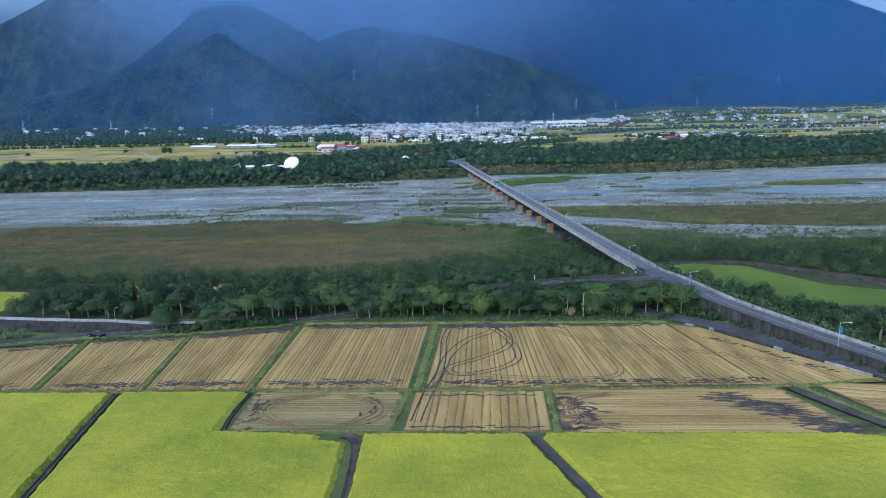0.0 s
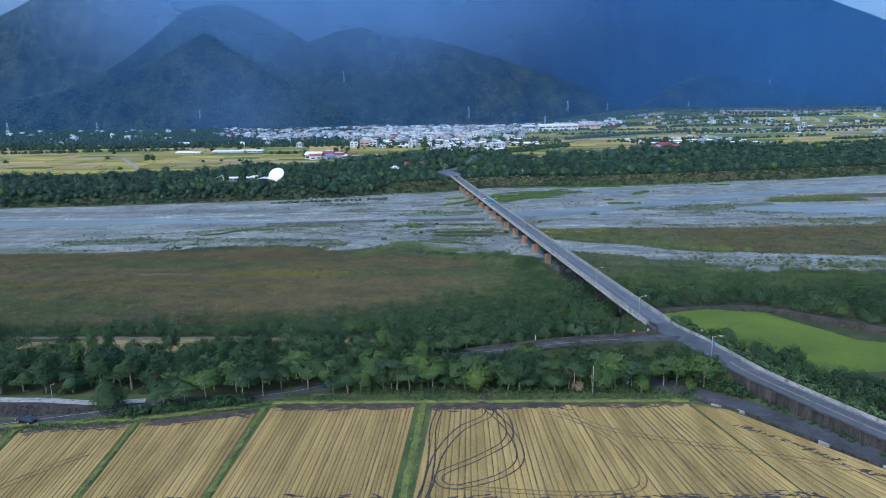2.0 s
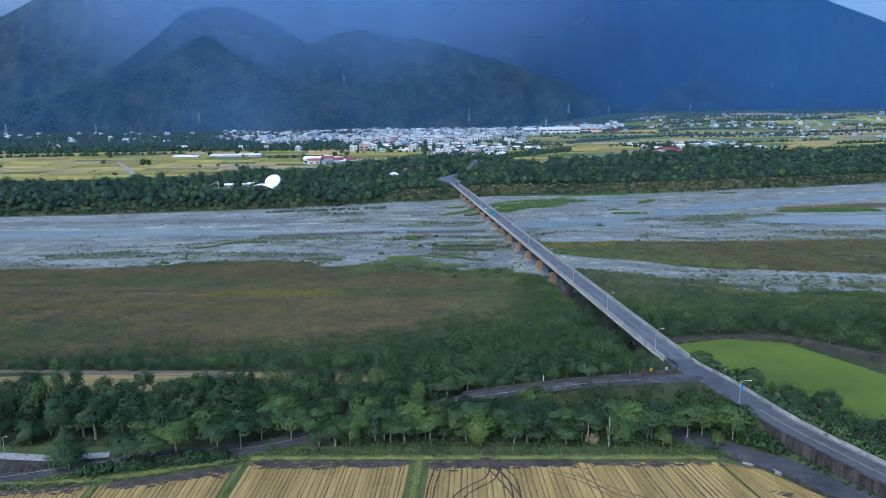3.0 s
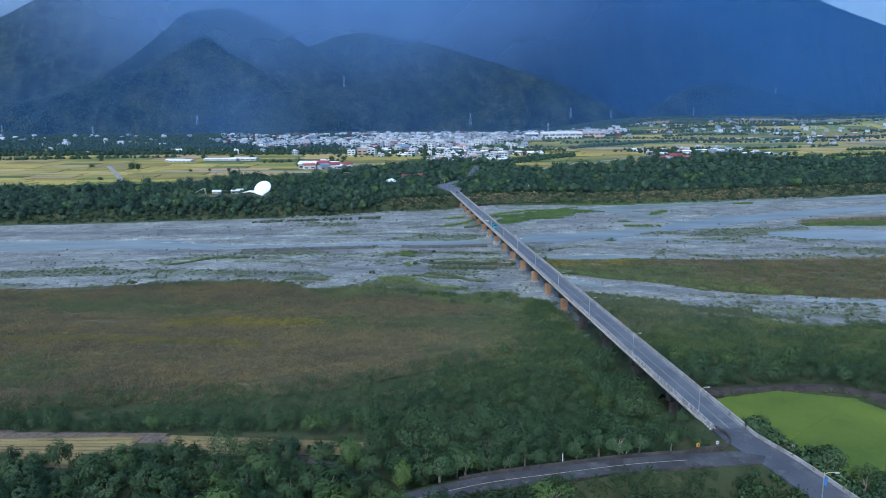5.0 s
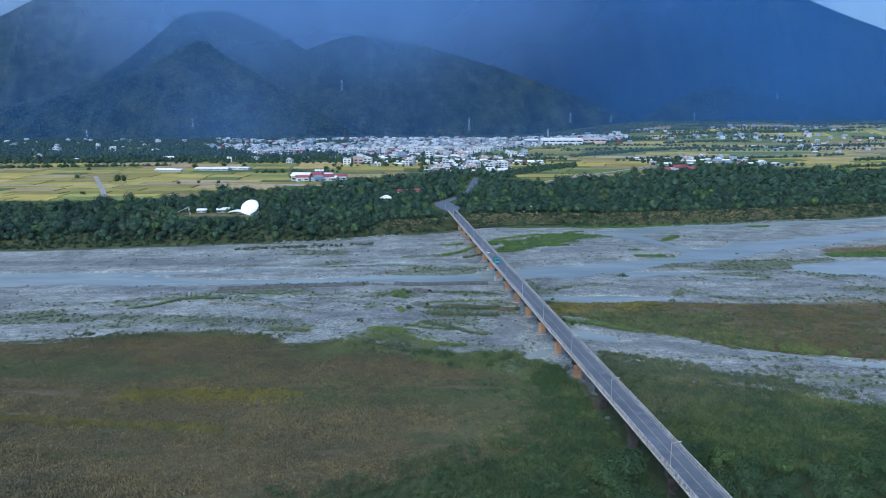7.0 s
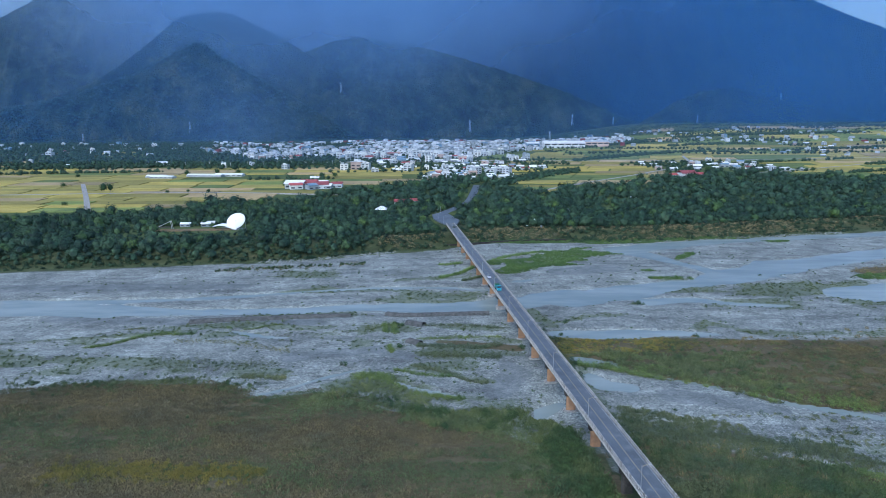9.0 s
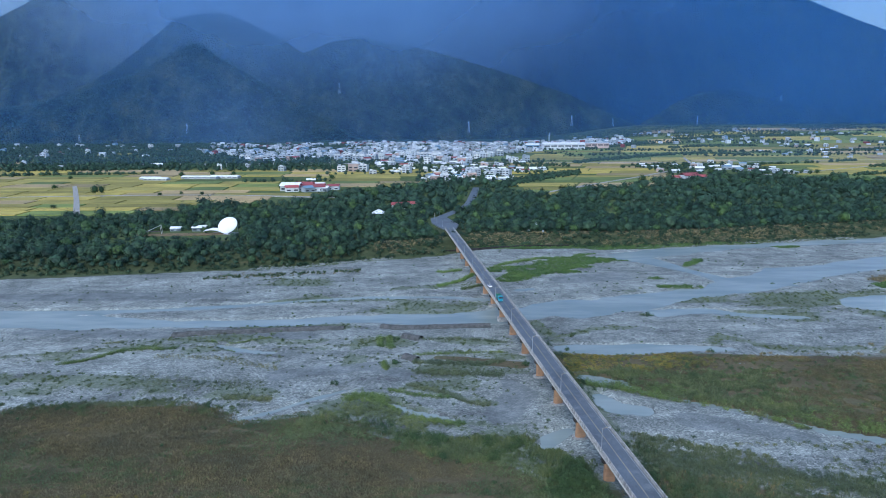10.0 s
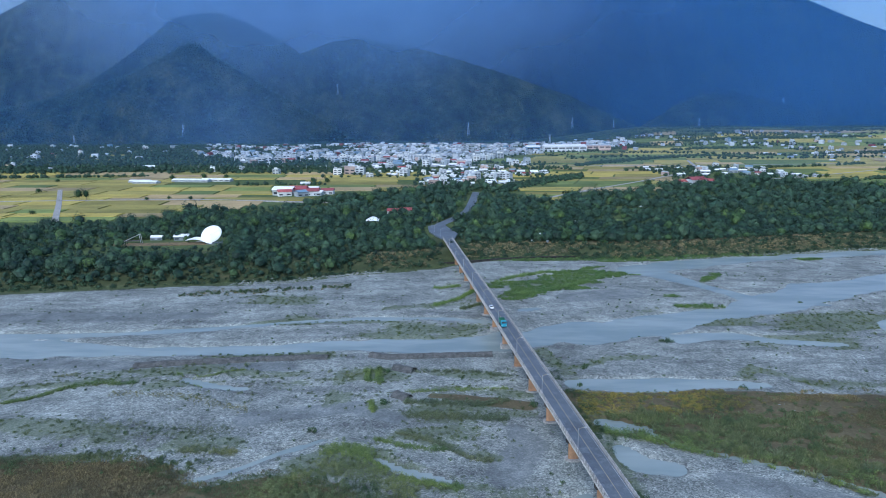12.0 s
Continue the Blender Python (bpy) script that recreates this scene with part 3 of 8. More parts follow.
FAR_BANK = [(-2000, 400), (-700, 545), (-258, 601), (-102, 632), (-60, 654), (-5, 676), (23, 702), (83, 704), (122, 700), (208, 718), (339, 754), (700, 870), (2000, 1250)]


def line_y(x, pts):
    p = np.array(pts, float)
    return np.interp(x, p[:, 0], p[:, 1])


def plain_z(y):
    return -1.0 + 18.0 * ss(y, 1300, 3200)


def ground_z(x, y, fine=True):
    x, y = np.asarray(x, float), np.asarray(y, float)
    left = np.interp(y, [190, 206, 212, 238, 254, 300], [0, -1.5, -2.5, -2.6, -5.6, -6.0])
    right = np.interp(y, [120, 170, 215, 290, 325, 350], [0, -0.8, -3, -3.6, -5.6, -6.1])
    w = ss(x, 58, 84)
    z = left * (1 - w) + right * w
    bed = ss(y, 300, 380)
    z = z + bed * (-6.35 - z)
    if fine:
        z = z + ss(y, 255, 300) * (1 - ss(y, 640, 700)) * (0.7 * (fbm(x, y, 26, 3) - 0.5) + 0.35 * (fbm(x, y, 6, 9, 3) - 0.5))
    chan = np.zeros_like(z)
    wob = 1 + 0.9 * (fbm(x, y, 13, 21, 3) - 0.5)
    for c in CHANNELS:
        d, v = along(x, y, c)
        chan = np.maximum(chan, np.clip(1.25 - d / (v[..., 0] * wob + 0.3), 0, 1))
    z = z - 1.5 * np.clip(chan * 2.2, 0, 1)
    for c in GREEN[:6]:
        d, v = along(x, y, c)
        z = z + 0.5 * np.clip(1.3 - d / v[..., 0], 0, 1) * (chan < 0.1)
    bank = line_y(x, FAR_BANK)
    z = z + ss(y - bank, -4, 26) * (0.6 - z)
    z = z + ss(y - bank, 30, 48) * (plain_z(y) - z)
    for road, half in ((MAIN, 3.9), (SIDE, 3.3), (LEVEE, 1.2), (FAR_ROAD, 5.0)):
        near = (np.abs(x) < 260) & (y > 90) & (y < 1200)
        d, v = along(np.where(near, x, 1e4), y, road[::3])
        z = np.maximum(z, np.where(near, v[..., 0] - 0.22 - np.maximum(0, d - half) * (0.55 if road is not LEVEE else 0.64), -99))
    d, v = along(x, y, LOW[::3])  # cut back beside the lower road, where a wall holds the bank
    dm = along(x, y, MAIN[::3])[0]
    z = np.where((d < 13) & (dm > 1.0) & (x < np.interp(y, MAIN[::-1, 1], MAIN[::-1, 0])) & (y < 191) & (x < 130), np.minimum(z, -0.05), z)
    return z


# ---- ground, one sheet to the horizon ----
def grow(a, b, first, factor):
    out, s = [a], first
    while out[-1] < b:
        out.append(out[-1] + s)
        s *= factor
    return out


gx = np.array(sorted({*(-v for v in grow(330, 3600, 6, 1.16)), *np.arange(-328, -170, 4.0), *np.arange(-170, 190, 1.8), *np.arange(190, 330, 4.0), *grow(330, 3600, 6, 1.16)}))
gy = np.array(sorted({*(-v for v in grow(-90, 500, 5, 1.3)), *np.arange(92, 720, 1.8), *np.arange(720, 1000, 7.0), *grow(1000, 4960, 9, 1.06)}))
GX, GY = np.meshgrid(gx, gy, indexing="ij")
GZ = ground_z(GX, GY)
GZ = GZ + 66 * ss(GX, 200, 1000) * ss(GY, 2050, 3500)  # gentle fan below the eastern mountains
i, j = np.meshgrid(np.arange(len(gx) - 1), np.arange(len(gy) - 1), indexing="ij")
k = i * len(gy) + j
ground_me = mesh_np("ground", np.stack([GX, GY, GZ], -1).reshape(-1, 3), np.stack([k, k + len(gy), k + len(gy) + 1, k + 1], -1).reshape(-1, 4), M["ground"], True)


def flat_cover(x, y):
    """The overgrown river flat east of the bridge."""
    wob = 9 * (fbm(x * 0.5, y, 16, 6) - 0.5)
    return (x > axis_x(y) + 5) * ss(y + wob, line_y(x, FLAT_LOW) - 2, line_y(x, FLAT_LOW) + 3) * (1 - ss(y + wob, line_y(x, FLAT_HIGH) - 3, line_y(x, FLAT_HIGH) + 2))


def covers(x, y):
    """Weights of gravel, lush grass, dry grass and of sand, meadow, bare dirt."""
    top, low, bank = line_y(x, TERRACE_TOP), line_y(x, TERRACE_LOW), line_y(x, FAR_BANK)
    soft = 9 * (fbm(x, y, 18, 5) - 0.5)
    in_bed = ss(y + soft, 312, 326) * (1 - ss(y - bank + soft, -14, -4))
    east = x > axis_x(y)
    terrace = np.where(east, 0, ss(y + soft, low - 6, low + 6) * (1 - ss(y + soft, top - 3, top + 3)))
    gravel = in_bed * (1 - terrace)
    gravel = np.where(east, gravel * ss(y + 1.6 * soft, 322, 352), gravel)
    lush, dry, sand = np.zeros_like(x), terrace.copy(), np.zeros_like(x)
    for c in GREEN:
        d, v = along(x, y, c)
        lush = np.maximum(lush, np.clip(1.35 - d / (v[..., 0] + soft * 0.35 + 0.2), 0, 1))
    for c in SCRUB:
        d, v = along(x, y, c)
        dry = np.maximum(dry, np.clip(1.35 - d / (v[..., 0] + soft * 0.6 + 0.2), 0, 1))
    flat = flat_cover(x, y)
    dry, lush = np.maximum(dry, 0.95 * flat), np.maximum(lush, 0.5 * flat * ss(line_y(x, FLAT_HIGH) - y, 10, 24))
    for c in SAND:
        d, v = along(x, y, c)
        sand = np.maximum(sand, np.clip(1.4 - d / (v[..., 0] + soft * 0.3 + 0.2), 0, 1) * in_bed)
    u, v_ = x * 0.99 + y * 0.13, y * 0.99 - x * 0.13  # streaks lie along the flow
    patch = ss(fbm(u * 0.2, v_, 13, 31), 0.47, 0.66) * in_bed * ss(fbm(x, y, 80, 41) + np.where(x > -40, 0.05, -0.04) - 0.16 * ss(y, 530, 560), 0.4, 0.56)
    lush = np.maximum(lush * (0.15 + 0.95 * fbm(u * 0.4, v_, 6, 8)), 0.72 * patch)
    lush = np.maximum(lush, 0.6 * ss(y - bank + soft, -14, -6) * (1 - ss(y - bank, -2, 6)))
    dry = np.maximum(dry, 0.35 * ss(y - bank + soft, -6, 4) * (1 - ss(y - bank, 26, 40)))
    meadow = ss(y, bank + 60, bank + 110) + (y < 188)
    lush = np.maximum(lush, (terrace > 0.5) * 0.8 * (along(x, y, [(-200, 316), (-128, 317), (-62, 312)])[0] < 3.2))
    lush = np.maximum(lush, (terrace > 0.5) * 0.62 * (along(x, y, [(-90, 336), (-70, 337), (-48, 338)])[0] < 4.5))
    lush = np.maximum(lush, 0.75 * ((y > 182.5) & (y < 187) & (x > -74) & (x < 58)))
    lush = np.maximum(lush, 0.9 * (along(x, y, [(-110, 186.5), (-72, 187)])[0] < 2.2))
    dirt = 0.9 * (along(x, y, [(-150, 240), (-62, 236), (-20, 224)])[0] < 2) + 1.0 * (along(x, y, [(10, 184), (11, 192), (2, 195)])[0] < 2.2)
    return gravel, np.clip(lush, 0, 1), np.clip(dry, 0, 1), sand, np.clip(meadow, 0, 1), np.clip(dirt, 0, 1)


cov = covers(GX, GY)
for attr, three in (("cover", cov[:3]), ("cover_b", cov[3:])):
    a = ground_me.color_attributes.new(attr, "FLOAT_COLOR", "POINT")
    a.data.foreach_set("color", np.stack([*[v.ravel() for v in three], np.ones(GX.size)], -1).astype(np.float32).ravel())
tagged(new("ground", ground_me), "valley floor of soil, river gravel, dry terrace grass and meadow", "ground", kind="structure")


def height_at(x, y):
    """Height of the ground sheet itself, between its own vertices."""
    x, y = np.asarray(x, float), np.asarray(y, float)
    a, b = np.clip(np.searchsorted(gx, x) - 1, 0, len(gx) - 2), np.clip(np.searchsorted(gy, y) - 1, 0, len(gy) - 2)
    u, v = (x - gx[a]) / (gx[a + 1] - gx[a]), (y - gy[b]) / (gy[b + 1] - gy[b])
    return (GZ[a, b] * (1 - u) + GZ[a + 1, b] * u) * (1 - v) + (GZ[a, b + 1] * (1 - u) + GZ[a + 1, b + 1] * u) * v


# ---- river water: one level sheet that fills the channels ----
wx, wy = np.linspace(-1200, 1200, 120), np.linspace(330, 900, 60)
WX, WY = np.meshgrid(wx, wy, indexing="ij")
i, j = np.meshgrid(np.arange(119), np.arange(59), indexing="ij")
k = i * 60 + j
wv = np.stack([WX, WY, np.full_like(WX, -7.02)], -1).reshape(-1, 3)
tagged(new("river", mesh_np("river", wv, np.stack([k, k + 60, k + 61, k + 1], -1).reshape(-1, 4), M["water"])), "milky grey-blue river water in braided channels", "river", kind="structure")


# ---- mountains ----
RELIEF = []


def mountain(name, label, crests, x0, x1, y0, y1, step, seed, slope, rugged=1.0, foot=330):
    """Slopes falling from crest lines, cut by ravines that deepen away from the crests."""
    xs, ys = np.arange(x0, x1 + 1, step), np.arange(y0, y1 + 1, step)
    X, Y = np.meshgrid(xs, ys, indexing="ij")
    H, D = np.full(X.shape, -1e9), np.zeros(X.shape)
    for k, c in enumerate(crests):
        wx_, wy_ = X, Y
        if k:  # the side spurs wander, the main crest keeps its line
            wx_, wy_ = X + 120 * rugged * (fbm(X, Y, 300, seed) - 0.5), Y + 120 * rugged * (fbm(X, Y, 300, seed + 50) - 0.5)
        d, v = along(wx_, wy_, c)
        h = v[..., 0] - slope * (np.sqrt(d * d + 60.0**2) - 60.0)
        D = np.where(h > H, d, D)
        H = np.maximum(H, h)
    far = ss(D, 10, 190)
    gully = np.abs(2 * fbm(X, Y * 0.42, 260, seed + 9, 4) - 1)
    H = H - rugged * far * 0.42 * np.clip(H, 0, 420) * np.clip(1 - 2.2 * gully, 0, 1)
    ravine = np.abs(2 * fbm(X + 0.3 * Y, Y * 0.35, 95, seed + 21, 3) - 1)
    H = H - rugged * far * 0.16 * np.clip(H, 0, 320) * np.clip(1 - 2.8 * ravine, 0, 1)
    H = H - rugged * far * 36 * (fbm(X, Y, 150, seed + 3) - 0.5)
    H = H + 6 * (fbm(X, Y, 24, seed + 5, 3) - 0.5)
    H = H - 450 * (1 - ss(Y, y0 + 20, y0 + foot)) ** 2
    Z = np.maximum(H, -25)
    n = len(ys)
    i, j = np.meshgrid(np.arange(len(xs) - 1), np.arange(n - 1), indexing="ij")
    k = (i * n + j).ravel()
    F = np.stack([k, k + n, k + n + 1, k + 1], -1)
    F = F[Z.ravel()[F].max(1) > -20]
    RELIEF.append((xs, ys, Z))
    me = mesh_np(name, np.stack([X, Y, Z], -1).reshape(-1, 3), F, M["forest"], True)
    return tagged(new(name, me), label, "mountain", kind="structure")


def relief_z(x, y):
    """Height of the land at one place: the plain or the highest mountain there."""
    z = float(height_at(np.array([x]), np.array([y]))[0])
    for xs, ys, Z in RELIEF:
        if xs[0] < x < xs[-1] and ys[0] < y < ys[-1]:
            z = max(z, float(Z[int(round((x - xs[0]) / (xs[1] - xs[0]))), int(round((y - ys[0]) / (ys[1] - ys[0])))]))
    return z


HILL = [(-3100, 3430, 190), (-2462, 3400, 150), (-2288, 3390, 158), (-2001, 3370, 185), (-1771, 3350, 227), (-1598, 3350, 283), (-1427, 3350, 338), (-1297, 3350, 408), (-1194, 3350, 456), (-1093, 3350, 400), (-962, 3350, 324), (-830, 3340, 247), (-697, 3330, 170), (-577, 3310, 100), (-490, 3290, 36)]
SPURS = [[(-1194, 3350, 456), (-1150, 3220, 330), (-1120, 3100, 190), (-1100, 2990, 50)], [(-1427, 3350, 338), (-1520, 3200, 190), (-1590, 3060, 50)], [(-962, 3350, 324), (-900, 3200, 190), (-850, 3060, 45)], [(-2001, 3370, 185), (-2060, 3230, 115), (-2100, 3080, 40)], [(-1700, 3350, 245), (-1780, 3210, 140), (-1840, 3090, 45)]]
mountain("mountain_1", "steep wooded foothill with a pointed crest", [HILL, *SPURS], -3100, -300, 2860, 3800, 11, 11, 0.8, 1.0)
RIDGE = [(-2100, 3850, 260), (-1928, 3800, 310), (-1762, 3800, 400), (-1600, 3800, 512), (-1460, 3800, 620), (-1400, 3800, 640), (-1303, 3800, 652), (-1201, 3800, 654), (-1091, 3800, 616), (-987, 3800, 566), (-868, 3800, 500), (-750, 3800, 424), (-631, 3800, 342), (-512, 3780, 240), (-380, 3760, 120)]
mountain("mountain_6", "wooded ridge behind the pointed foothill", [RIDGE, [(-1460, 3800, 620), (-1540, 3640, 400), (-1600, 3520, 250)], [(-987, 3800, 566), (-930, 3640, 350), (-880, 3500, 150)], [(-1201, 3800, 654), (-1170, 3650, 500), (-1150, 3520, 380)]], -2400, 0, 3450, 4150, 13, 83, 1.1, 0.8)
MID = [(-829, 3890, 462), (-670, 3890, 518), (-514, 3890, 540), (-329, 3890, 507), (-144, 3890, 472), (9, 3890, 428), (224, 3880, 362), (410, 3870, 298), (565, 3860, 246), (720, 3840, 176), (876, 3820, 106), (1002, 3800, 48)]
mountain("mountain_2", "broad wooded foothill behind the town", [MID, [(-514, 3890, 540), (-430, 3680, 330), (-350, 3500, 110)], [(-144, 3890, 472), (-60, 3700, 290), (10, 3520, 90)], [(224, 3880, 362), (300, 3690, 220), (360, 3520, 60)], [(565, 3860, 246), (610, 3700, 150), (650, 3560, 50)]], -1300, 1250, 3380, 4250, 12, 23, 0.85, 0.75)
SPUR_E = [(903, 3780, 72), (1018, 3760, 139), (1104, 3740, 197), (1218, 3740, 240), (1363, 3740, 258), (1510, 3740, 220), (1687, 3730, 182), (1864, 3710, 140), (1984, 3690, 95), (2104, 3670, 48)]
mountain("mountain_3", "low wooded spur on the valley's side", [SPUR_E, [(1363, 3740, 258), (1390, 3600, 140), (1410, 3480, 30)], [(1687, 3730, 182), (1730, 3600, 100), (1760, 3480, 20)]], 750, 2500, 3330, 4100, 13, 37, 0.8, 0.7)
WEST = [(-3696, 4700, 441), (-3313, 4700, 620), (-3143, 4700, 702), (-2937, 4700, 791), (-2773, 4700, 863), (-2606, 4700, 963), (-2406, 4700, 1048), (-2176, 4700, 1053), (-1964, 4730, 1011), (-1690, 4680, 895), (-1494, 4680, 874), (-1288, 4690, 805), (-993, 4690, 673), (-697, 4690, 483)]
mountain("mountain_4", "high wooded mountain under low cloud", [WEST, [(-2773, 4700, 863), (-2682, 4450, 567), (-2598, 4250, 251)], [(-2406, 4700, 1048), (-2355, 4500, 673), (-2323, 4300, 346)], [(-3143, 4700, 702), (-3062, 4450, 451), (-2999, 4250, 229)]], -3800, -300, 3780, 4940, 20, 51, 1.5, foot=240)
EAST = [(-2300, 4800, 1000), (-1500, 4780, 980), (-900, 4700, 980), (-689, 4700, 990), (-91, 4720, 1060), (624, 4740, 1140), (1513, 4720, 1090), (1994, 4700, 912), (2213, 4700, 828), (2415, 4700, 748), (2543, 4700, 704), (2682, 4700, 655), (2951, 4700, 528), (3600, 4700, 330)]
mountain("mountain_5", "great wooded mountainside deep in blue haze", [EAST, [(1100, 4730, 1120), (1020, 4520, 800), (980, 4330, 430)], [(1994, 4700, 912), (2060, 4500, 640), (2120, 4330, 330)], [(300, 4730, 1090), (250, 4520, 760), (220, 4330, 420)], [(1560, 4720, 1070), (1560, 4520, 740), (1530, 4330, 380)]], -2600, 3700, 3750, 4940, 20, 67, 1.75, foot=240)


# ---- mist and distance haze, as tinted see-through sheets ----
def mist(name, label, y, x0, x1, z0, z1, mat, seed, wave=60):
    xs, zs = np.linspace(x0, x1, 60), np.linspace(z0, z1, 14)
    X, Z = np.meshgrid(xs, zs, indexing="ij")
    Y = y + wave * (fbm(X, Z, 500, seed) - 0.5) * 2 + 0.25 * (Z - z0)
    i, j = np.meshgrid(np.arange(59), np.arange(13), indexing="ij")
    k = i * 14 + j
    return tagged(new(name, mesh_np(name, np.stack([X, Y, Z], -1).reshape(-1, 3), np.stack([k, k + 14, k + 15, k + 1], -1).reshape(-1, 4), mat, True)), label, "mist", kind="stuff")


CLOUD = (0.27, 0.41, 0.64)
# blue sheets put distance haze before the hills; the air itself stays clear
mist("haze_sheet", "tinted sheet standing in for blue haze over the valley floor", 1680, -2200, 2200, -20, 700, mist_mat("mist_veil", 0.11, 0.06, 0, 500, 11, (0.16, 0.32, 0.6)), 4, 20)
mist("haze_sheet", "tinted sheet standing in for blue haze before the wooded foothills", 2850, -3100, 3100, -20, 1300, mist_mat("mist_veil", 0.22, 0.25, 0, 500, 3, (0.055, 0.18, 0.48), None, (-3100, -1700)), 1, 20)
mist("haze_sheet", "pale wisp of mist before the pointed foothill", 2895, -1290, -540, -20, 500, mist_mat("mist_wisp", 0.0, 0.3, 490, 130, 29, (0.2, 0.35, 0.6), (-860, -540), (-1290, -930)), 16, 10)
mist("haze_sheet", "tinted sheet standing in for blue haze over the eastern valley side", 3380, 300, 3300, -40, 1400, mist_mat("mist_veil", 0.44, 0.38, 0, 600, 47, (0.045, 0.145, 0.38), None, (300, 1300)), 15, 15)
mist("haze_sheet", "pale mist before the wooded ridges", 3500, -2150, 900, -40, 1400, mist_mat("mist_veil", 0.1, 0.68, 230, 700, 15, (0.2, 0.35, 0.6), (-300, 900), (-2150, -1300)), 8, 25)
mist("haze_sheet", "tinted sheet standing in for blue haze on the great mountainside", 3960, -1400, 3500, -40, 1500, mist_mat("mist_haze", 0.5, 0.46, 0, 700, 121, (0.055, 0.165, 0.41), (1300, 4600), (-1400, 300)), 6, 12)
mist("haze_sheet", "pale mist drifting behind the foothills", 4010, -2450, 1300, 0, 1500, mist_mat("mist_haze", 0.3, 1.0, 200, 720, 77, CLOUD, (100, 1300), (-2200, -1350)), 5, 20)
mist("haze_sheet", "low pale cloud hanging on the mountain tops", 4080, -3200, 1600, 60, 1500, mist_mat("mist_cloud", 0.2, 1.0, 400, 760, 57, CLOUD, (700, 1600), (-2900, -1700)), 9, 20)
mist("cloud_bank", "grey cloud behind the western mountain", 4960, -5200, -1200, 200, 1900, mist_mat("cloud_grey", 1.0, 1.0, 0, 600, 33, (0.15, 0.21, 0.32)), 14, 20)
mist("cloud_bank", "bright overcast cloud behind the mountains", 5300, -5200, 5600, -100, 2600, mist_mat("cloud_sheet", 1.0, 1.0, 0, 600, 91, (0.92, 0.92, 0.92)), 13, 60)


# ---- roads ----
def road(name, label, line, half, mat, thick=0.5):
    me = ribbon(name, line, [(-half, -thick), (-half, 0), (0, 0.06), (half, 0), (half, -thick)], M[mat])
    return tagged(new(name, me), label, "road", kind="structure")


def marking(name, line, offset, width, mat, parent, lift=0.085, gaps=None):
    line = np.asarray(line, float)
    me = ribbon(name, line, [(offset - width / 2, lift), (offset + width / 2, lift)], M[mat])
    return part(name, me, None, parent)


main_road = road("road", "grey asphalt road with worn lines above a retaining wall", MAIN, 3.45, "road_asphalt")
LINED = MAIN[MAIN[:, 1] < 200]
marking("centre_line", LINED, -0.12, 0.12, "paint_yellow", main_road)
marking("centre_line", LINED, 0.12, 0.12, "paint_yellow", main_road)
marking("edge_line", LINED, -3.0, 0.13, "paint_white", main_road, 0.03)
marking("edge_line", LINED, 3.0, 0.13, "paint_white", main_road, 0.03)
side_road = road("road", "narrow asphalt side road with a worn yellow line", SIDE, 2.5, "asphalt")
marking("centre_line", SIDE[8:], 0, 0.16, "paint_yellow", side_road)
road("road", "old patched asphalt lane below a retaining wall", LOW, 3.3, "asphalt")
road("road", "narrow asphalt levee ramp", LEVEE, 1.3, "concrete", 0.4)
me = ribbon("revetment", LEVEE, [(-1.3, -0.3), (-1.35, 0.1), (-1.65, 0.1), (-1.75, -0.15), (-3.0, -1.0), (-4.5, -2.0)], M["stone_dark"], jitter=0.08)
tagged(new("revetment", me), "dark stone revetment sloping below the levee ramp", "revetment", kind="structure")
far_road = road("road", "asphalt road running off the bridge between trees", FAR_ROAD, 4.8, "deck_asphalt")
marking("edge_line", FAR_ROAD[2:40], -3.7, 0.15, "paint_white", far_road, 0.03)
bm = bmesh.new()
rim = [(axis_x(738) - 5, 738), (axis_x(738) + 5, 738), (6, 765), (-1, 796), (-6, 820), (-15, 820), (-20, 809), (-17.5, 777), (-10, 750)]
face = bm.faces.new([bm.verts.new((x, y, float(np.interp(y, [738, 770, 794, 818, 850], [2.22, 2.1, 1.72, 1.32, 0.72])) + 0.06)) for x, y in rim])
down = bmesh.ops.extrude_face_region(bm, geom=[face])["geom"]
bmesh.ops.translate(bm, verts=[v for v in down if isinstance(v, bmesh.types.BMVert)], vec=(0, 0, -1.2))
bmesh.ops.recalc_face_normals(bm, faces=bm.faces[:])
bmesh.ops.triangulate(bm, faces=bm.faces[:])
part("road_apron", bm, M["deck_asphalt"], far_road, "worn grey junction apron")


def low_wall(name, label, line, offset, height, width, mat, base=-0.6, lump=0.02):
    me = ribbon(name, line, [(offset - width / 2, base), (offset - width / 2 + 0.03, height), (offset + width / 2 - 0.03, height), (offset + width / 2, base)], M[mat], jitter=lump)
    return tagged(new(name, me), label, "wall", kind="structure")


LEFT_BELOW = MAIN[(MAIN[:, 1] < 204) & (MAIN[:, 1] > 20)]
low_wall("wall_1", "stained grey retaining wall with dark streaks", LEFT_BELOW, 3.65, 0.45, 0.4, "wall_streaked", -4.2)
low_wall("wall_2", "weathered concrete parapet beside the road", MAIN[(MAIN[:, 1] < 230)], -3.65, 0.75, 0.3, "concrete", -1.2)
wall_cap = ribbon("wall_cap", LEFT_BELOW, [(3.4, 0.44), (3.4, 0.56), (3.98, 0.56), (3.98, 0.44)], M["wall_stain_shade"], jitter=0.05)
tagged(new("wall_cap", wall_cap), "dark mossy coping along the retaining wall", "wall", kind="structure")
KERB = LOW[(LOW[:, 1] < 187) & (LOW[:, 1] > 60)]
kerb = thing("broken_kerb", "low broken concrete kerb along a harvested field", "kerb", kind="structure")
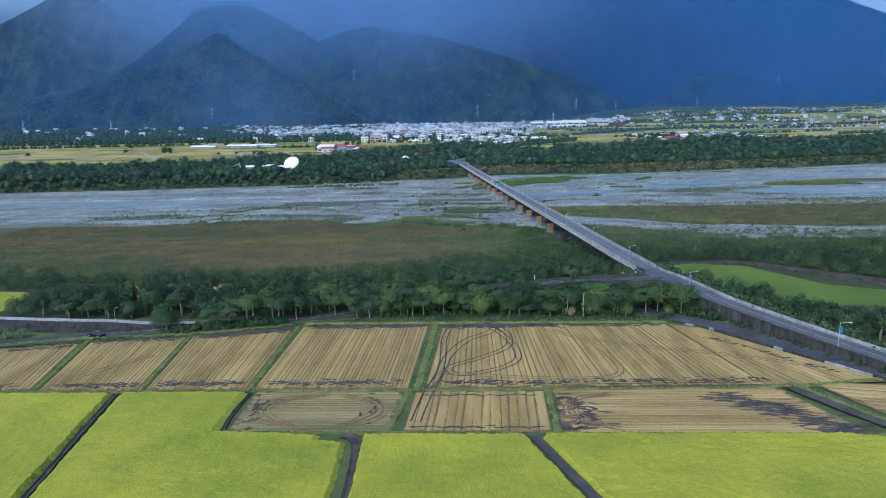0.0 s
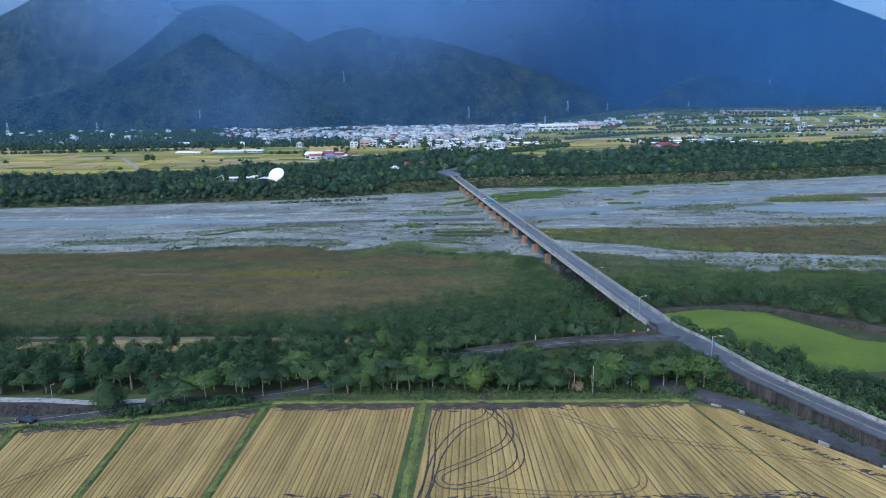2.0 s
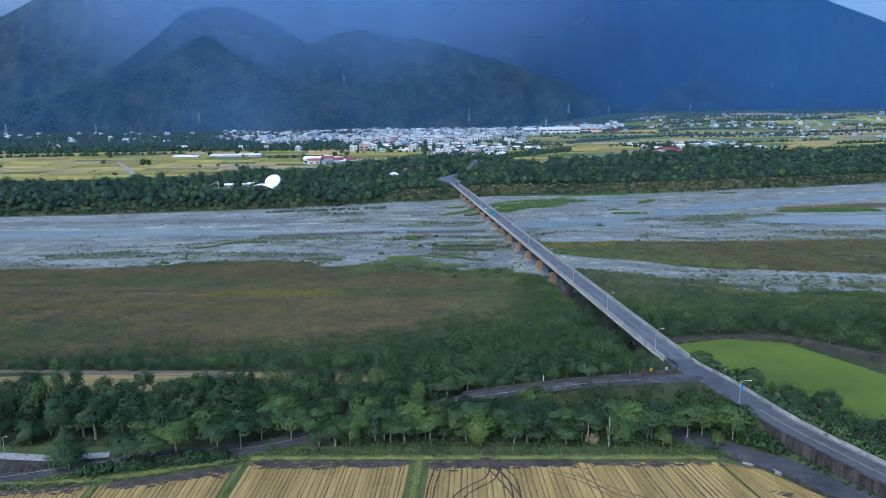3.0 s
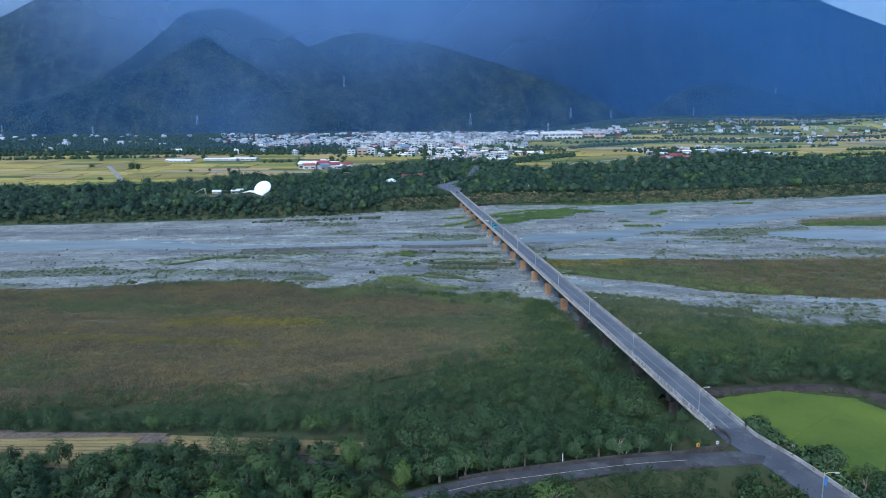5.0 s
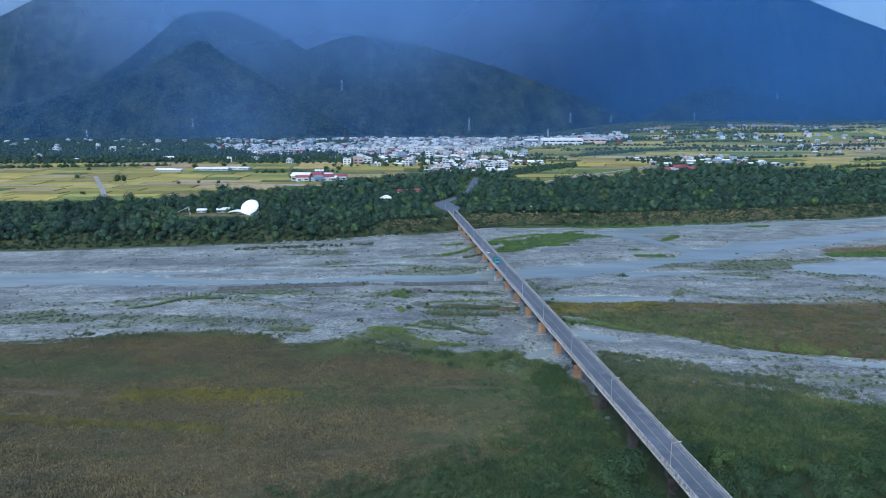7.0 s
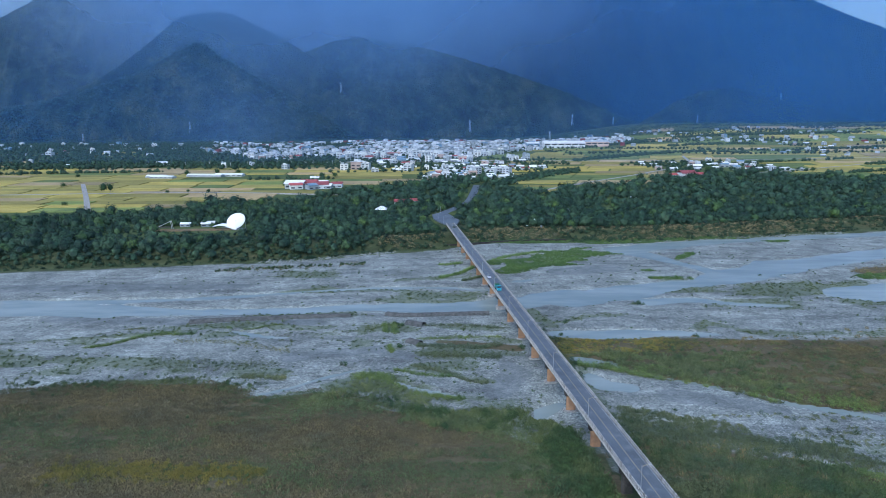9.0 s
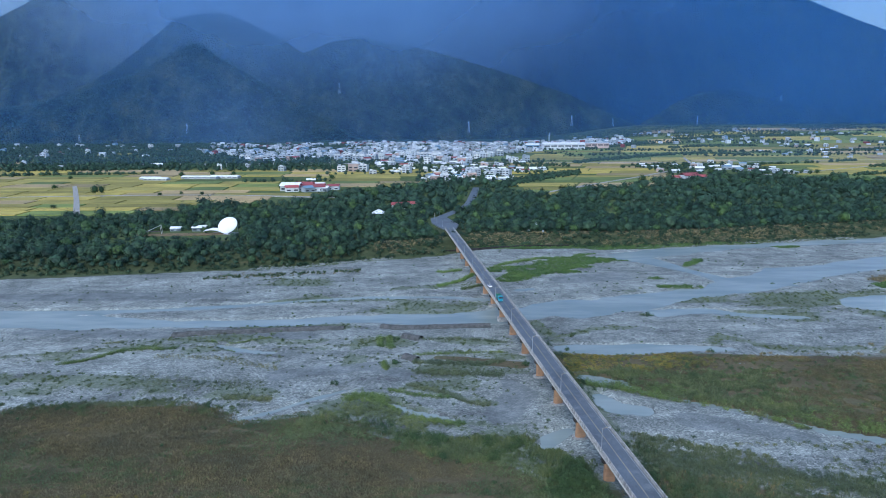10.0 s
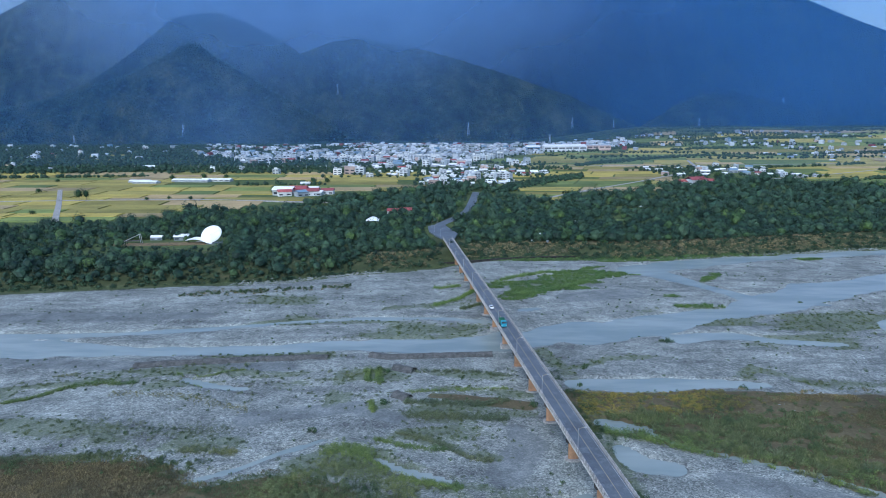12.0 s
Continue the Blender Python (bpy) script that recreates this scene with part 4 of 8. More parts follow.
kr = np.random.default_rng(31)
for k in range(0, len(KERB) - 1):
    p, q = KERB[k], KERB[k + 1]
    t = Vector((q[0] - p[0], q[1] - p[1], 0))
    run, t = t.length, t.normalized()
    if kr.uniform() < 0.07:
        continue
    h = kr.uniform(0.28, 0.5)
    b = part("kerb_block", box((0.03, run - 0.03, -0.2, 0.2, -0.5, h), bevel=0.05), M["concrete" if kr.uniform() < 0.4 else "wall_streaked"], kerb)
    b.matrix_basis = Matrix.Translation(Vector(p) + Vector((t.y, -t.x, 0)) * 3.6) @ Matrix.Rotation(math.atan2(t.y, t.x) + kr.normal(0, 0.02), 4, "Z")
SIDE_HI = SIDE[(SIDE[:, 0] < 60.5) & (SIDE[:, 0] > 6)]
low_wall("wall_4", "dark mossy parapet along the side road", SIDE_HI[SIDE_HI[:, 0] < 51], 2.9, 0.55, 0.35, "wall_stain_shade", -1.5)
low_wall("wall_5", "mossy kerb wall along the side road", SIDE[(SIDE[:, 0] < 54) & (SIDE[:, 0] > 4)], -2.75, 0.25, 0.3, "wall_stain_shade", -1.2)
low_wall("wall_6", "dark mossy parapet curving to the bridge", smooth_line([(50, 218.9, 3.68), (55, 219.8, 3.7), (58.6, 221.8, 3.72), (59.6, 225, 3.72), (58.6, 229, 3.72)], 1.0), 0, 0.6, 0.35, "wall_stain_shade", -3.0)
pil = thing("wall_pilasters", "stained buttresses on the retaining wall", "wall", kind="structure")
for k in range(4, len(LEFT_BELOW) - 2, 3):
    p, q = LEFT_BELOW[k], LEFT_BELOW[k + 1]
    t = Vector((q[0] - p[0], q[1] - p[1], 0)).normalized()
    s = Vector((t.y, -t.x, 0))
    b = part("buttress", box((-0.4, 0.4, -0.35, 0.3, -3.2, 0.5), bevel=0.05), M["wall_stain_shade"], pil)
    b.matrix_basis = Matrix.Translation(Vector(p) + s * 3.85) @ Matrix.Rotation(math.atan2(t.y, t.x), 4, "Z")

# ---- bridge ----
bridge = thing("bridge", "long grey concrete road bridge on orange-painted piers", "bridge", kind="structure")
SPAN = 25.1
B_LINE = np.array([(axis_x(y), y, deck_z(y)) for y in np.arange(BRIDGE_Y0, BRIDGE_Y1 + 0.1, 2.0)])
HEAD = math.atan2(0.123, 1.0)  # the bridge's heading, to the left of north
part("deck", ribbon("deck", B_LINE, [(-3.6, -0.02), (3.6, -0.02), (3.6, -0.3), (3.1, -0.5), (-3.1, -0.5), (-3.6, -0.3)], M["concrete"], True), None, bridge, "weathered concrete deck slab")
wearing = part("wearing_course", ribbon("wearing_course", B_LINE, [(-3.2, 0.02), (0, 0.06), (3.2, 0.02)], M["deck_asphalt"]), None, bridge, "smooth grey asphalt with pale wheel tracks")
marking("centre_line", B_LINE, 0, 0.16, "paint_yellow", wearing, 0.075)
marking("edge_line", B_LINE, -2.85, 0.1, "paint_white", wearing, 0.04)
marking("edge_line", B_LINE, 2.85, 0.1, "paint_white", wearing, 0.04)
for k in range(int((BRIDGE_Y1 - BRIDGE_Y0) / SPAN) + 1):
    y = BRIDGE_Y0 + k * SPAN
    seg = np.array([(axis_x(v), v, deck_z(v)) for v in np.linspace(y + 0.15, min(y + SPAN, BRIDGE_Y1) - 0.15, 4)])
    for off in (-2.5, -0.85, 0.85, 2.5):
        # near-black girders: the shade under the deck is put into their colour
        part("girder", ribbon("girder", seg, [(off - 0.35, -0.5), (off - 0.22, -0.75), (off - 0.22, -1.5), (off - 0.35, -1.8), (off + 0.35, -1.8), (off + 0.22, -1.5), (off + 0.22, -0.75), (off + 0.35, -0.5)], M["wall_stain_shade"], True), None, bridge)


def stadium(half_x, half_y, z0, z1, taper=1.0, sides=7):
    """A wall pier with rounded ends, long in x."""
    ring = [(half_x - half_y + half_y * math.cos(a), half_y * math.sin(a)) for a in np.linspace(-math.pi / 2, math.pi / 2, sides)]
    ring += [(-x, -y) for x, y in ring]
    bm = bmesh.new()
    lo = [bm.verts.new((x * taper, y * taper, z0)) for x, y in ring]
    hi = [bm.verts.new((x, y, z1)) for x, y in ring]
    for a in range(len(ring)):
        b = (a + 1) % len(ring)
        bm.faces.new((lo[a], lo[b], hi[b], hi[a]))
    bm.faces.new(hi), bm.faces.new(lo[::-1])
    return bm


def pier(y):
    x, top = axis_x(y), deck_z(y) - 1.8
    m = Matrix.Translation((x, y, 0)) @ Matrix.Rotation(HEAD, 4, "Z")
    grey = y < 340
    base = float(ground_z(np.array([x]), np.array([y]))[0])
    # near piers take the dark colour too, as painted deck shade
    p = part("pier", stadium(1.55, 0.8, -8.5, top - 2.8, 1.04), M["wall_stain_shade" if grey else "pier_orange"], bridge, "concrete wall pier, deck shade put into its colour" if grey else "wall pier painted orange, stained at its foot")
    # deep dark cap: shade at the pier head is in its colour and depth
    c = part("pier_cap", box((-2.2, 2.2, -0.8, 0.8, top - 2.8, top), bevel=0.3), M["wall_stain_shade"], bridge)
    p.matrix_basis = c.matrix_basis = m
    if 360 < y < 640:
        f = part("footing", stadium(2.6, 1.9, -9.0, -6.0 + 0.9 * (abs(y - 515) < 30)), M["concrete"], bridge, "round-ended grey concrete footing")
        f.matrix_basis = m


for k in range(1, 20):
    pier(BRIDGE_Y0 + k * SPAN)
for y in (BRIDGE_Y0 - 1, BRIDGE_Y1 + 1):
    a = part("abutment", box((-4.0, 4.0, -1.6, 1.6, -9, deck_z(y) - 0.55), bevel=0.08), M["wall_stain_shade"], bridge)
    a.matrix_basis = Matrix.Translation((axis_x(y), y, 0)) @ Matrix.Rotation(HEAD, 4, "Z")
for off in (-3.4, 3.4):
    for k in range(int((BRIDGE_Y1 - BRIDGE_Y0) / SPAN) + 1):
        y = BRIDGE_Y0 + k * SPAN
        seg = np.array([(axis_x(v), v, deck_z(v)) for v in np.linspace(y + 0.06, min(y + SPAN, BRIDGE_Y1) - 0.06, 3)])
        part("plinth", ribbon("plinth", seg, [(off - 0.2, -0.02), (off - 0.18, 0.28), (off + 0.18, 0.28), (off + 0.2, -0.02)], M["concrete"]), None, bridge)
        part("rail", ribbon("rail", seg, [(off - 0.14, 0.78), (off - 0.14, 0.98), (off + 0.14, 0.98), (off + 0.14, 0.78)], M["concrete"], True), None, bridge)
        part("rail", ribbon("rail", seg, [(off - 0.08, 0.46), (off - 0.08, 0.6), (off + 0.08, 0.6), (off + 0.08, 0.46)], M["concrete"], True), None, bridge)


def mesh_of(name, bm, mat):
    me = bpy.data.meshes.new(name)
    bm.to_mesh(me)
    bm.free()
    me.materials.append(mat)
    return me


post_me = mesh_of("post", box((-0.16, 0.16, -0.17, 0.17, 0, 1.04), bevel=0.02), M["concrete_pale"])
rib_bm = bmesh.new()
prof = [(0, 0), (0, -1.15), (-0.2, -1.15), (-0.78, -0.3), (-0.78, 0.05)]
fr = [rib_bm.verts.new((x, -0.15, z)) for x, z in prof]
bk = [rib_bm.verts.new((x, 0.15, z)) for x, z in prof]
rib_bm.faces.new(fr), rib_bm.faces.new(bk[::-1])
for a in range(5):
    b = (a + 1) % 5
    rib_bm.faces.new((fr[b], fr[a], bk[a], bk[b]))
bmesh.ops.recalc_face_normals(rib_bm, faces=rib_bm.faces[:])
rib_me = mesh_of("bracket", rib_bm, M["concrete_pale"])


def repeat_parts(name, me, y_list, off, turn, parent, limit):
    """The first ones as parts of their own, those beyond as one joined part."""
    rest_v, rest_f, n0 = [], [], 0
    base = np.array([v.co for v in me.vertices])
    faces = [tuple(p.vertices) for p in me.polygons]
    for n, y in enumerate(y_list):
        m = Matrix.Translation((axis_x(y) + off, y + off * 0.123, deck_z(y))) @ Matrix.Rotation(HEAD + turn, 4, "Z")
        if n < limit:
            ob = new(name, me)
            ob.parent, ob.matrix_basis = parent, m
        else:
            mm = np.array(m)
            rest_v.append(base @ mm[:3, :3].T + mm[:3, 3])
            rest_f += [tuple(i + n0 for i in f) for f in faces]
            n0 += len(base)
    if rest_v:
        me2 = bpy.data.meshes.new(name)
        me2.from_pydata(np.vstack(rest_v).tolist(), [], rest_f)
        me2.materials.append(me.materials[0])
        ob = new(name, me2)
        ob.parent = parent
        tagged(ob, kind="stuff")


for off, turn in ((-3.4, 0.0), (3.4, math.pi)):
    repeat_parts("post", post_me, np.arange(BRIDGE_Y0 + 1, BRIDGE_Y1, 2.0), off, 0, bridge, 110)
    repeat_parts("bracket", rib_me, np.arange(BRIDGE_Y0 + 0.6, BRIDGE_Y1, 1.1), off * 0.912, turn, bridge, 130 if off < 0 else 10)


# ---- street lamps ----
def street_lamp(place, reach, flag):
    lamp = thing("street_lamp", "pale steel street lamp with curved arm" + (" and blue banner" if flag else " beside the road"), "street lamp", place, "lamps along the road")
    part("pole", tube(bmesh.new(), (0, 0, -0.3), (0, 0, 5.9), 0.11, 0.07, 8), M["steel"], lamp)
    arm = bmesh.new()
    pts = [(0, 0, 5.5), (reach * 0.35, 0, 5.85), (reach * 0.7, 0, 6.0), (reach, 0, 6.08)]
    for a, b in zip(pts, pts[1:]):
        tube(arm, a, b, 0.055, 0.05, 6)
    part("arm", arm, M["pole_yellow"], lamp, "yellowish curved arm")
    head = part("lamp_head", box((reach - 0.1, reach + 0.75, -0.17, 0.17, 5.98, 6.16), bevel=0.06), M["steel"], lamp)
    part("lens", box((reach + 0.05, reach + 0.65, -0.12, 0.12, 5.95, 5.98), bevel=0.01), M["lamp_glass"], head, "pale glass lens")
    part("base_plate", box((-0.22, 0.22, -0.22, 0.22, -0.02, 0.06), bevel=0.02), M["steel"], lamp)
    if flag:
        part("banner", box((0.12, 0.55, -0.02, 0.02, 3.5, 5.0), bevel=0.008), M["sign_blue"], lamp, "faded blue cloth banner")
    return lamp


for k in range(13):
    y = 236.0 + 38.75 * k
    street_lamp(Matrix.Translation((axis_x(y) - 2.95, y, deck_z(y) + 0.02)) @ Matrix.Rotation(HEAD, 4, "Z"), 1.5, False)
for x, y, z, turn in ((66.0, 201.0, 3.25, -15), (84.6, 159.2, 1.6, -26), (107.2, 114.5, 0.6, -26)):
    street_lamp(pose(x, y, z, rz=turn), 1.5, True)
street_lamp(pose(-86.5, 183.2, 1.6, rz=20) @ Matrix.Scale(0.5, 4), 0.9, False)
for y in (748, 772, 800, 830):
    p = FAR_ROAD[np.argmin(np.abs(FAR_ROAD[:, 1] - y))]
    street_lamp(pose(p[0] - 4.4, p[1], p[2], rz=5), 1.5, False)


# ---- signs ----
def sign(name, label, place, kind, board):
    s = thing(name, label, "sign", place)
    part("post", tube(bmesh.new(), (0, 0, -0.4), (0, 0, 1.9), 0.045, 0.045, 8), M["paint_white"], s)
    if kind == "square":
        b = part("board", box((-0.42, 0.42, -0.05, -0.01, 1.1, 2.0), bevel=0.015), M[board], s)
        bm = bmesh.new()
        for z, d in ((1.72, 1), (1.38, -1)):
            vs = [bm.verts.new(v) for v in ((-0.22, -0.056, 1.55), (0.22, -0.056, z + 0.12 * d), (0.22, -0.056, z - 0.1 * d), (0.05, -0.056, 1.55))]
            bm.faces.new(vs)
        part("arrow", bm, M["black"], b, "dark arrow")
    else:
        bm = bmesh.new()
        bmesh.ops.create_cone(bm, cap_ends=True, segments=20, radius1=0.45, radius2=0.45, depth=0.04, matrix=Matrix.Translation((0, -0.05, 2.1)) @ Matrix.Rotation(math.pi / 2, 4, "X"))
        b = part("board", bm, M[board], s)
    return s


sign("curve_sign", "orange curve sign with a dark arrow beside the parapet", pose(52, 220.3, 3.0, rz=12) @ Matrix.Scale(0.8, 4), "square", "sign_orange")
sign("curve_sign", "white curve sign with a dark arrow beside the parapet", pose(56.2, 221.4, 3.0, rz=12) @ Matrix.Scale(0.8, 4), "square", "paint_white")
sign("traffic_mirror", "round convex traffic mirror on a post", pose(70.0, 219.5, 3.0, rz=-20) @ Matrix.Scale(0.75, 4), "round", "steel")
sign("round_sign", "small red and white round sign", pose(69.3, 220.8, 3.0, rz=-20) @ Matrix.Scale(0.45, 4), "round", "sign_red")
for x, y, z in ((37.5, 217.8, 3.0), (24.8, 214.6, 2.8)):
    mk = thing("marker_post", "short white marker post by the parapet", "marker post", pose(x, y, z), "marker posts")
    part("post", box((-0.09, 0.09, -0.09, 0.09, -0.5, 2.2), bevel=0.02), M["paint_white"], mk)
    part("cap", box((-0.1, 0.1, -0.1, 0.1, 2.2, 2.4), bevel=0.02), M["steel"], mk)
pole = thing("utility_pole", "pale slender concrete pole at the field's edge", "pole", pose(35.0, 188.5, 0))
part("shaft", tube(bmesh.new(), (0, 0, -0.5), (0.05, 0, 6.4), 0.16, 0.1, 9), M["concrete"], pole)
part("bracket", box((-0.05, 0.35, -0.04, 0.04, 5.7, 5.8), bevel=0.01), M["steel"], pole)


# ---- fields ----
def quad_point(q, u, v):
    a, b, c, d = (np.array(p, float) for p in q)
    u, v = np.asarray(u)[..., None], np.asarray(v)[..., None]
    return (a * (1 - u) + b * u) * (1 - v) + (d * (1 - u) + c * u) * v


def stubble(label, corners, rows, straw, gap="mud_row", share=0.2, turned=False, seed=0, z=0.04):
    """Harvested rows: each a low straw ridge of its own between muddy wheel gaps. corners: near left, near right, far right, far left."""
    q = corners if not turned else [corners[1], corners[2], corners[3], corners[0]]
    r = np.random.default_rng(seed)
    field = thing("harvested_field", label, "field", group="harvested fields")
    n = 26
    v = np.linspace(0, 1, n)
    U = np.linspace(0, 1, rows + 1)
    U[1:-1] += r.uniform(-0.22, 0.22, rows - 1) / rows
    # muddy floor
    uu, vv = np.meshgrid(np.linspace(0, 1, 30), np.linspace(0, 1, 30), indexing="ij")
    P = quad_point(q, uu, vv)
    k = (np.arange(29)[:, None] * 30 + np.arange(29)[None]).ravel()
    part("floor", mesh_np("floor", np.c_[P.reshape(-1, 2), np.full(900, z)], np.stack([k, k + 30, k + 31, k + 1], -1), M[gap]), None, field)
    for a in range(rows):
        w = U[a + 1] - U[a]
        s = share * r.choice([0.35, 0.6, 1.0, 1.7], p=[0.36, 0.36, 0.2, 0.08])
        wob = np.cumsum(r.normal(0, 0.012, n)) * w
        lo, hi = U[a] + w * s * 0.5 + wob, U[a + 1] - w * s * 0.5 + wob
        end0, end1 = r.uniform(0.0, 0.035), 1 - r.uniform(0.0, 0.05)
        ve = end0 + v * (end1 - end0)
        prof = [(0, 0.0), (0.05, 0.07), (0.3, 0.1), (0.5, 0.085), (0.7, 0.1), (0.95, 0.07), (1, 0.0)]
        V = []
        for f, h in prof:
            p = quad_point(q, np.clip(lo + (hi - lo) * f, 0, 1), ve)
            V.append(np.c_[p, z + 0.01 + h * r.uniform(0.6, 1.25, n)])
        V = np.stack(V, 1)
        i, j = np.meshgrid(np.arange(n - 1), np.arange(6), indexing="ij")
        k = (i * 7 + j).ravel()
        part("straw_row", mesh_np("straw_row", V.reshape(-1, 3), np.stack([k, k + 1, k + 8, k + 7], -1), M[straw], True), None, field)
    return field


stubble("harvested rice field with straw rows running away", [(-104, 139.5), (-81.5, 140), (-88, 169.8), (-110, 162)], 23, "straw", seed=1)
stubble("harvested rice field with straw rows and mud", [(-79.4, 139.5), (-60, 139.8), (-63.6, 173), (-85.5, 170.6)], 25, "straw", seed=2)
stubble("harvested rice field with straw rows and mud", [(-58.2, 139.8), (-38.4, 140.2), (-39, 180), (-62, 173.4)], 25, "straw", seed=3)
stubble("harvested rice field with pale straight straw rows", [(-36.8, 140.6), (-6.6, 140.8), (-5.0, 182.2), (-36.5, 182)], 38, "straw", seed=4)
stubble("wide harvested rice field crossed by tyre tracks", [(-3.2, 141), (62.8, 142.2), (54.5, 182.2), (-1.2, 182.2)], 52, "straw", seed=5)
stubble("narrow harvested wedge beside the kerb", [(63, 142.4), (86.8, 144.6), (61.6, 179.3), (55, 182.4)], 13, "straw", seed=6)
stubble("olive-coloured harvested field with cross rows", [(-35.6, 122.6), (-8.6, 122.6), (-7.2, 139.3), (-35.8, 139.3)], 16, "straw_olive", share=0.1, turned=True, seed=7)
stubble("small harvested field with short straw strips", [(-5.8, 122.5), (19.0, 122.5), (19.5, 139.6), (-4.9, 139.6)], 15, "straw", share=0.22, seed=8)
stubble("harvested field with long cross rows", [(21.2, 122.4), (71, 122.4), (64.3, 141), (21.2, 140)], 17, "straw_flat", share=0.12, turned=True, seed=9)
stubble("harvested field beyond a stone-lined ditch", [(81, 121.5), (110, 112), (93, 141.5), (71, 145)], 13, "straw_flat", share=0.14, turned=True, seed=10)
stubble("muddy harvested strip below the woods", [(-126, 224), (-66, 221), (-66, 236.5), (-124, 233.5)], 9, "straw_olive", share=0.4, turned=True, seed=11, z=-2.42)
stubble("muddy harvested strip below the woods", [(-60, 227), (-18, 228), (-14, 234), (-60, 237)], 5, "straw_olive", share=0.5, turned=True, seed=12, z=-2.4)


def rice(label, quads, mat, seed, height=0.85, z=0.0, step=0.75):
    """A standing crop: a soft uneven top with ragged sides down to the ground."""
    Vs, Fs, n0 = [], [], 0
    for q in quads:
        a, b, c, d = (np.array(p, float) for p in q)
        nu, nv = int(np.linalg.norm(b - a) / step) + 2, int(np.linalg.norm(d - a) / step) + 2
        u, v = np.meshgrid(np.linspace(0, 1, nu), np.linspace(0, 1, nv), indexing="ij")
        P = quad_point(q, u, v)
        P = P + (np.random.default_rng(seed).uniform(-0.22, 0.22, P.shape))
        x, y = P[..., 0], P[..., 1]
        h = height * (0.86 + 0.3 * (fbm(x, y, 9, seed) - 0.5) + 0.34 * (fbm(x, y, 1.1, seed + 4, 2) - 0.5))
        edge = (u < 1e-6) | (u > 1 - 1e-6) | (v < 1e-6) | (v > 1 - 1e-6)
        h = np.where(edge, -0.05, h)
        V = np.c_[P.reshape(-1, 2), (z + h).ravel()]
        k = (np.arange(nu - 1)[:, None] * nv + np.arange(nv - 1)[None]).ravel()
        Fs.append(np.stack([k, k + nv, k + nv + 1, k + 1], -1) + n0)
        Vs.append(V)
        n0 += len(V)
    ob = new("rice_field", mesh_np("rice_field", np.vstack(Vs), np.vstack(Fs), M[mat], False))
    return tagged(ob, label, "rice field", "standing rice fields", "stuff")


rice("standing yellow-green ripe rice", [[(-130, 60), (-51.9, 60), (-63.8, 138), (-115, 137.4)]], "rice", 1)
rice("standing yellow-green ripe rice in a stepped plot", [[(-50.9, 60), (-36.5, 60), (-37.2, 138.4), (-62.4, 138.4)], [(-40, 60), (-12.5, 60), (-14.6, 118), (-41, 121.4)], [(-42, 100), (-19, 100), (-19.5, 120.6), (-43, 122.2)]], "rice", 2)
rice("standing yellow-green ripe rice between ditches", [[(-10.3, 60), (36.4, 60), (14.5, 121.2), (-12.2, 121.2)]], "rice", 3)
rice("wide standing yellow-green ripe rice", [[(40.6, 55), (110, 55), (100, 112), (16.9, 121)], [(16.9, 121), (60, 112), (80, 118), (66, 121.2)]], "rice", 4)
rice("bright green young rice beside a dirt bank", [[(97, 196), (150, 176), (150, 217), (115, 236)], [(73, 233), (98.5, 195), (121, 230.5), (105, 260.5)], [(63, 258), (72.6, 232), (106.5, 260.5), (88, 265)]], "rice_green", 5, 0.5, -3.05)
rice("ripe yellow rice behind the trees", [[(-190, 190), (-127, 197), (-134, 221), (-190, 226)]], "rice", 6, 0.7, -1.4)


def grass_bank(label, pts, half, height, seed):
    line = smooth_line([(x, y, 0.0) for x, y in pts], 1.2)
    r = np.random.default_rng(seed)
    me = ribbon("grass_bank", line, [(-half, -0.05), (-half * 0.55, height), (0, height * 1.1), (half * 0.55, height), (half, -0.05)], M["bank_grass"], jitter=0.26)
    tagged(new("grass_bank", me), label, "grass bank", "grass banks between fields", "stuff")
    return line, half, height


BANKS = [
    ([(-80, 138.5), (-86.5, 170)], 0.9), ([(-59, 139), (-62.6, 172.5)], 0.8), ([(-37.6, 139), (-38, 180)], 0.9), ([(-4.7, 139.5), (-3.0, 183)], 1.15),
    ([(-8.2, 121.5), (-6.4, 139)], 0.9), ([(20.2, 121.5), (20.4, 140)], 1.0), ([(-37, 139.7), (-5, 140), (20, 140.6), (63, 141.6), (88, 146)], 0.5),
    ([(-115, 138.6), (-63, 139), (-38, 139.4)], 0.5), ([(-110, 164.5), (-88, 172), (-64, 175.2), (-40, 182)], 0.9), ([(-37, 183.4), (-4, 183.8), (30, 184), (55, 184)], 0.9),
    ([(-36, 121.9), (14, 121.8)], 0.45), ([(17.6, 121.8), (80, 121.6)], 0.45), ([(67.5, 144), (72, 134.5), (76.5, 126.5), (82, 117)], 1.2),
]
bank_lines = [grass_bank("low grassy bank between fields", pts, half * 0.75, 0.3, n) for n, (pts, half) in enumerate(BANKS)]


def ditch(label, pts, half, mat):
    line = smooth_line([(x, y, 0.05) for x, y in pts], 1.5)
    me = ribbon("ditch", line, [(-half, 0.3), (-half * 0.6, 0.06), (half * 0.6, 0.05), (half, 0.3)], M[mat], jitter=0.1)
    return tagged(new("ditch", me), label, "ditch", kind="structure")


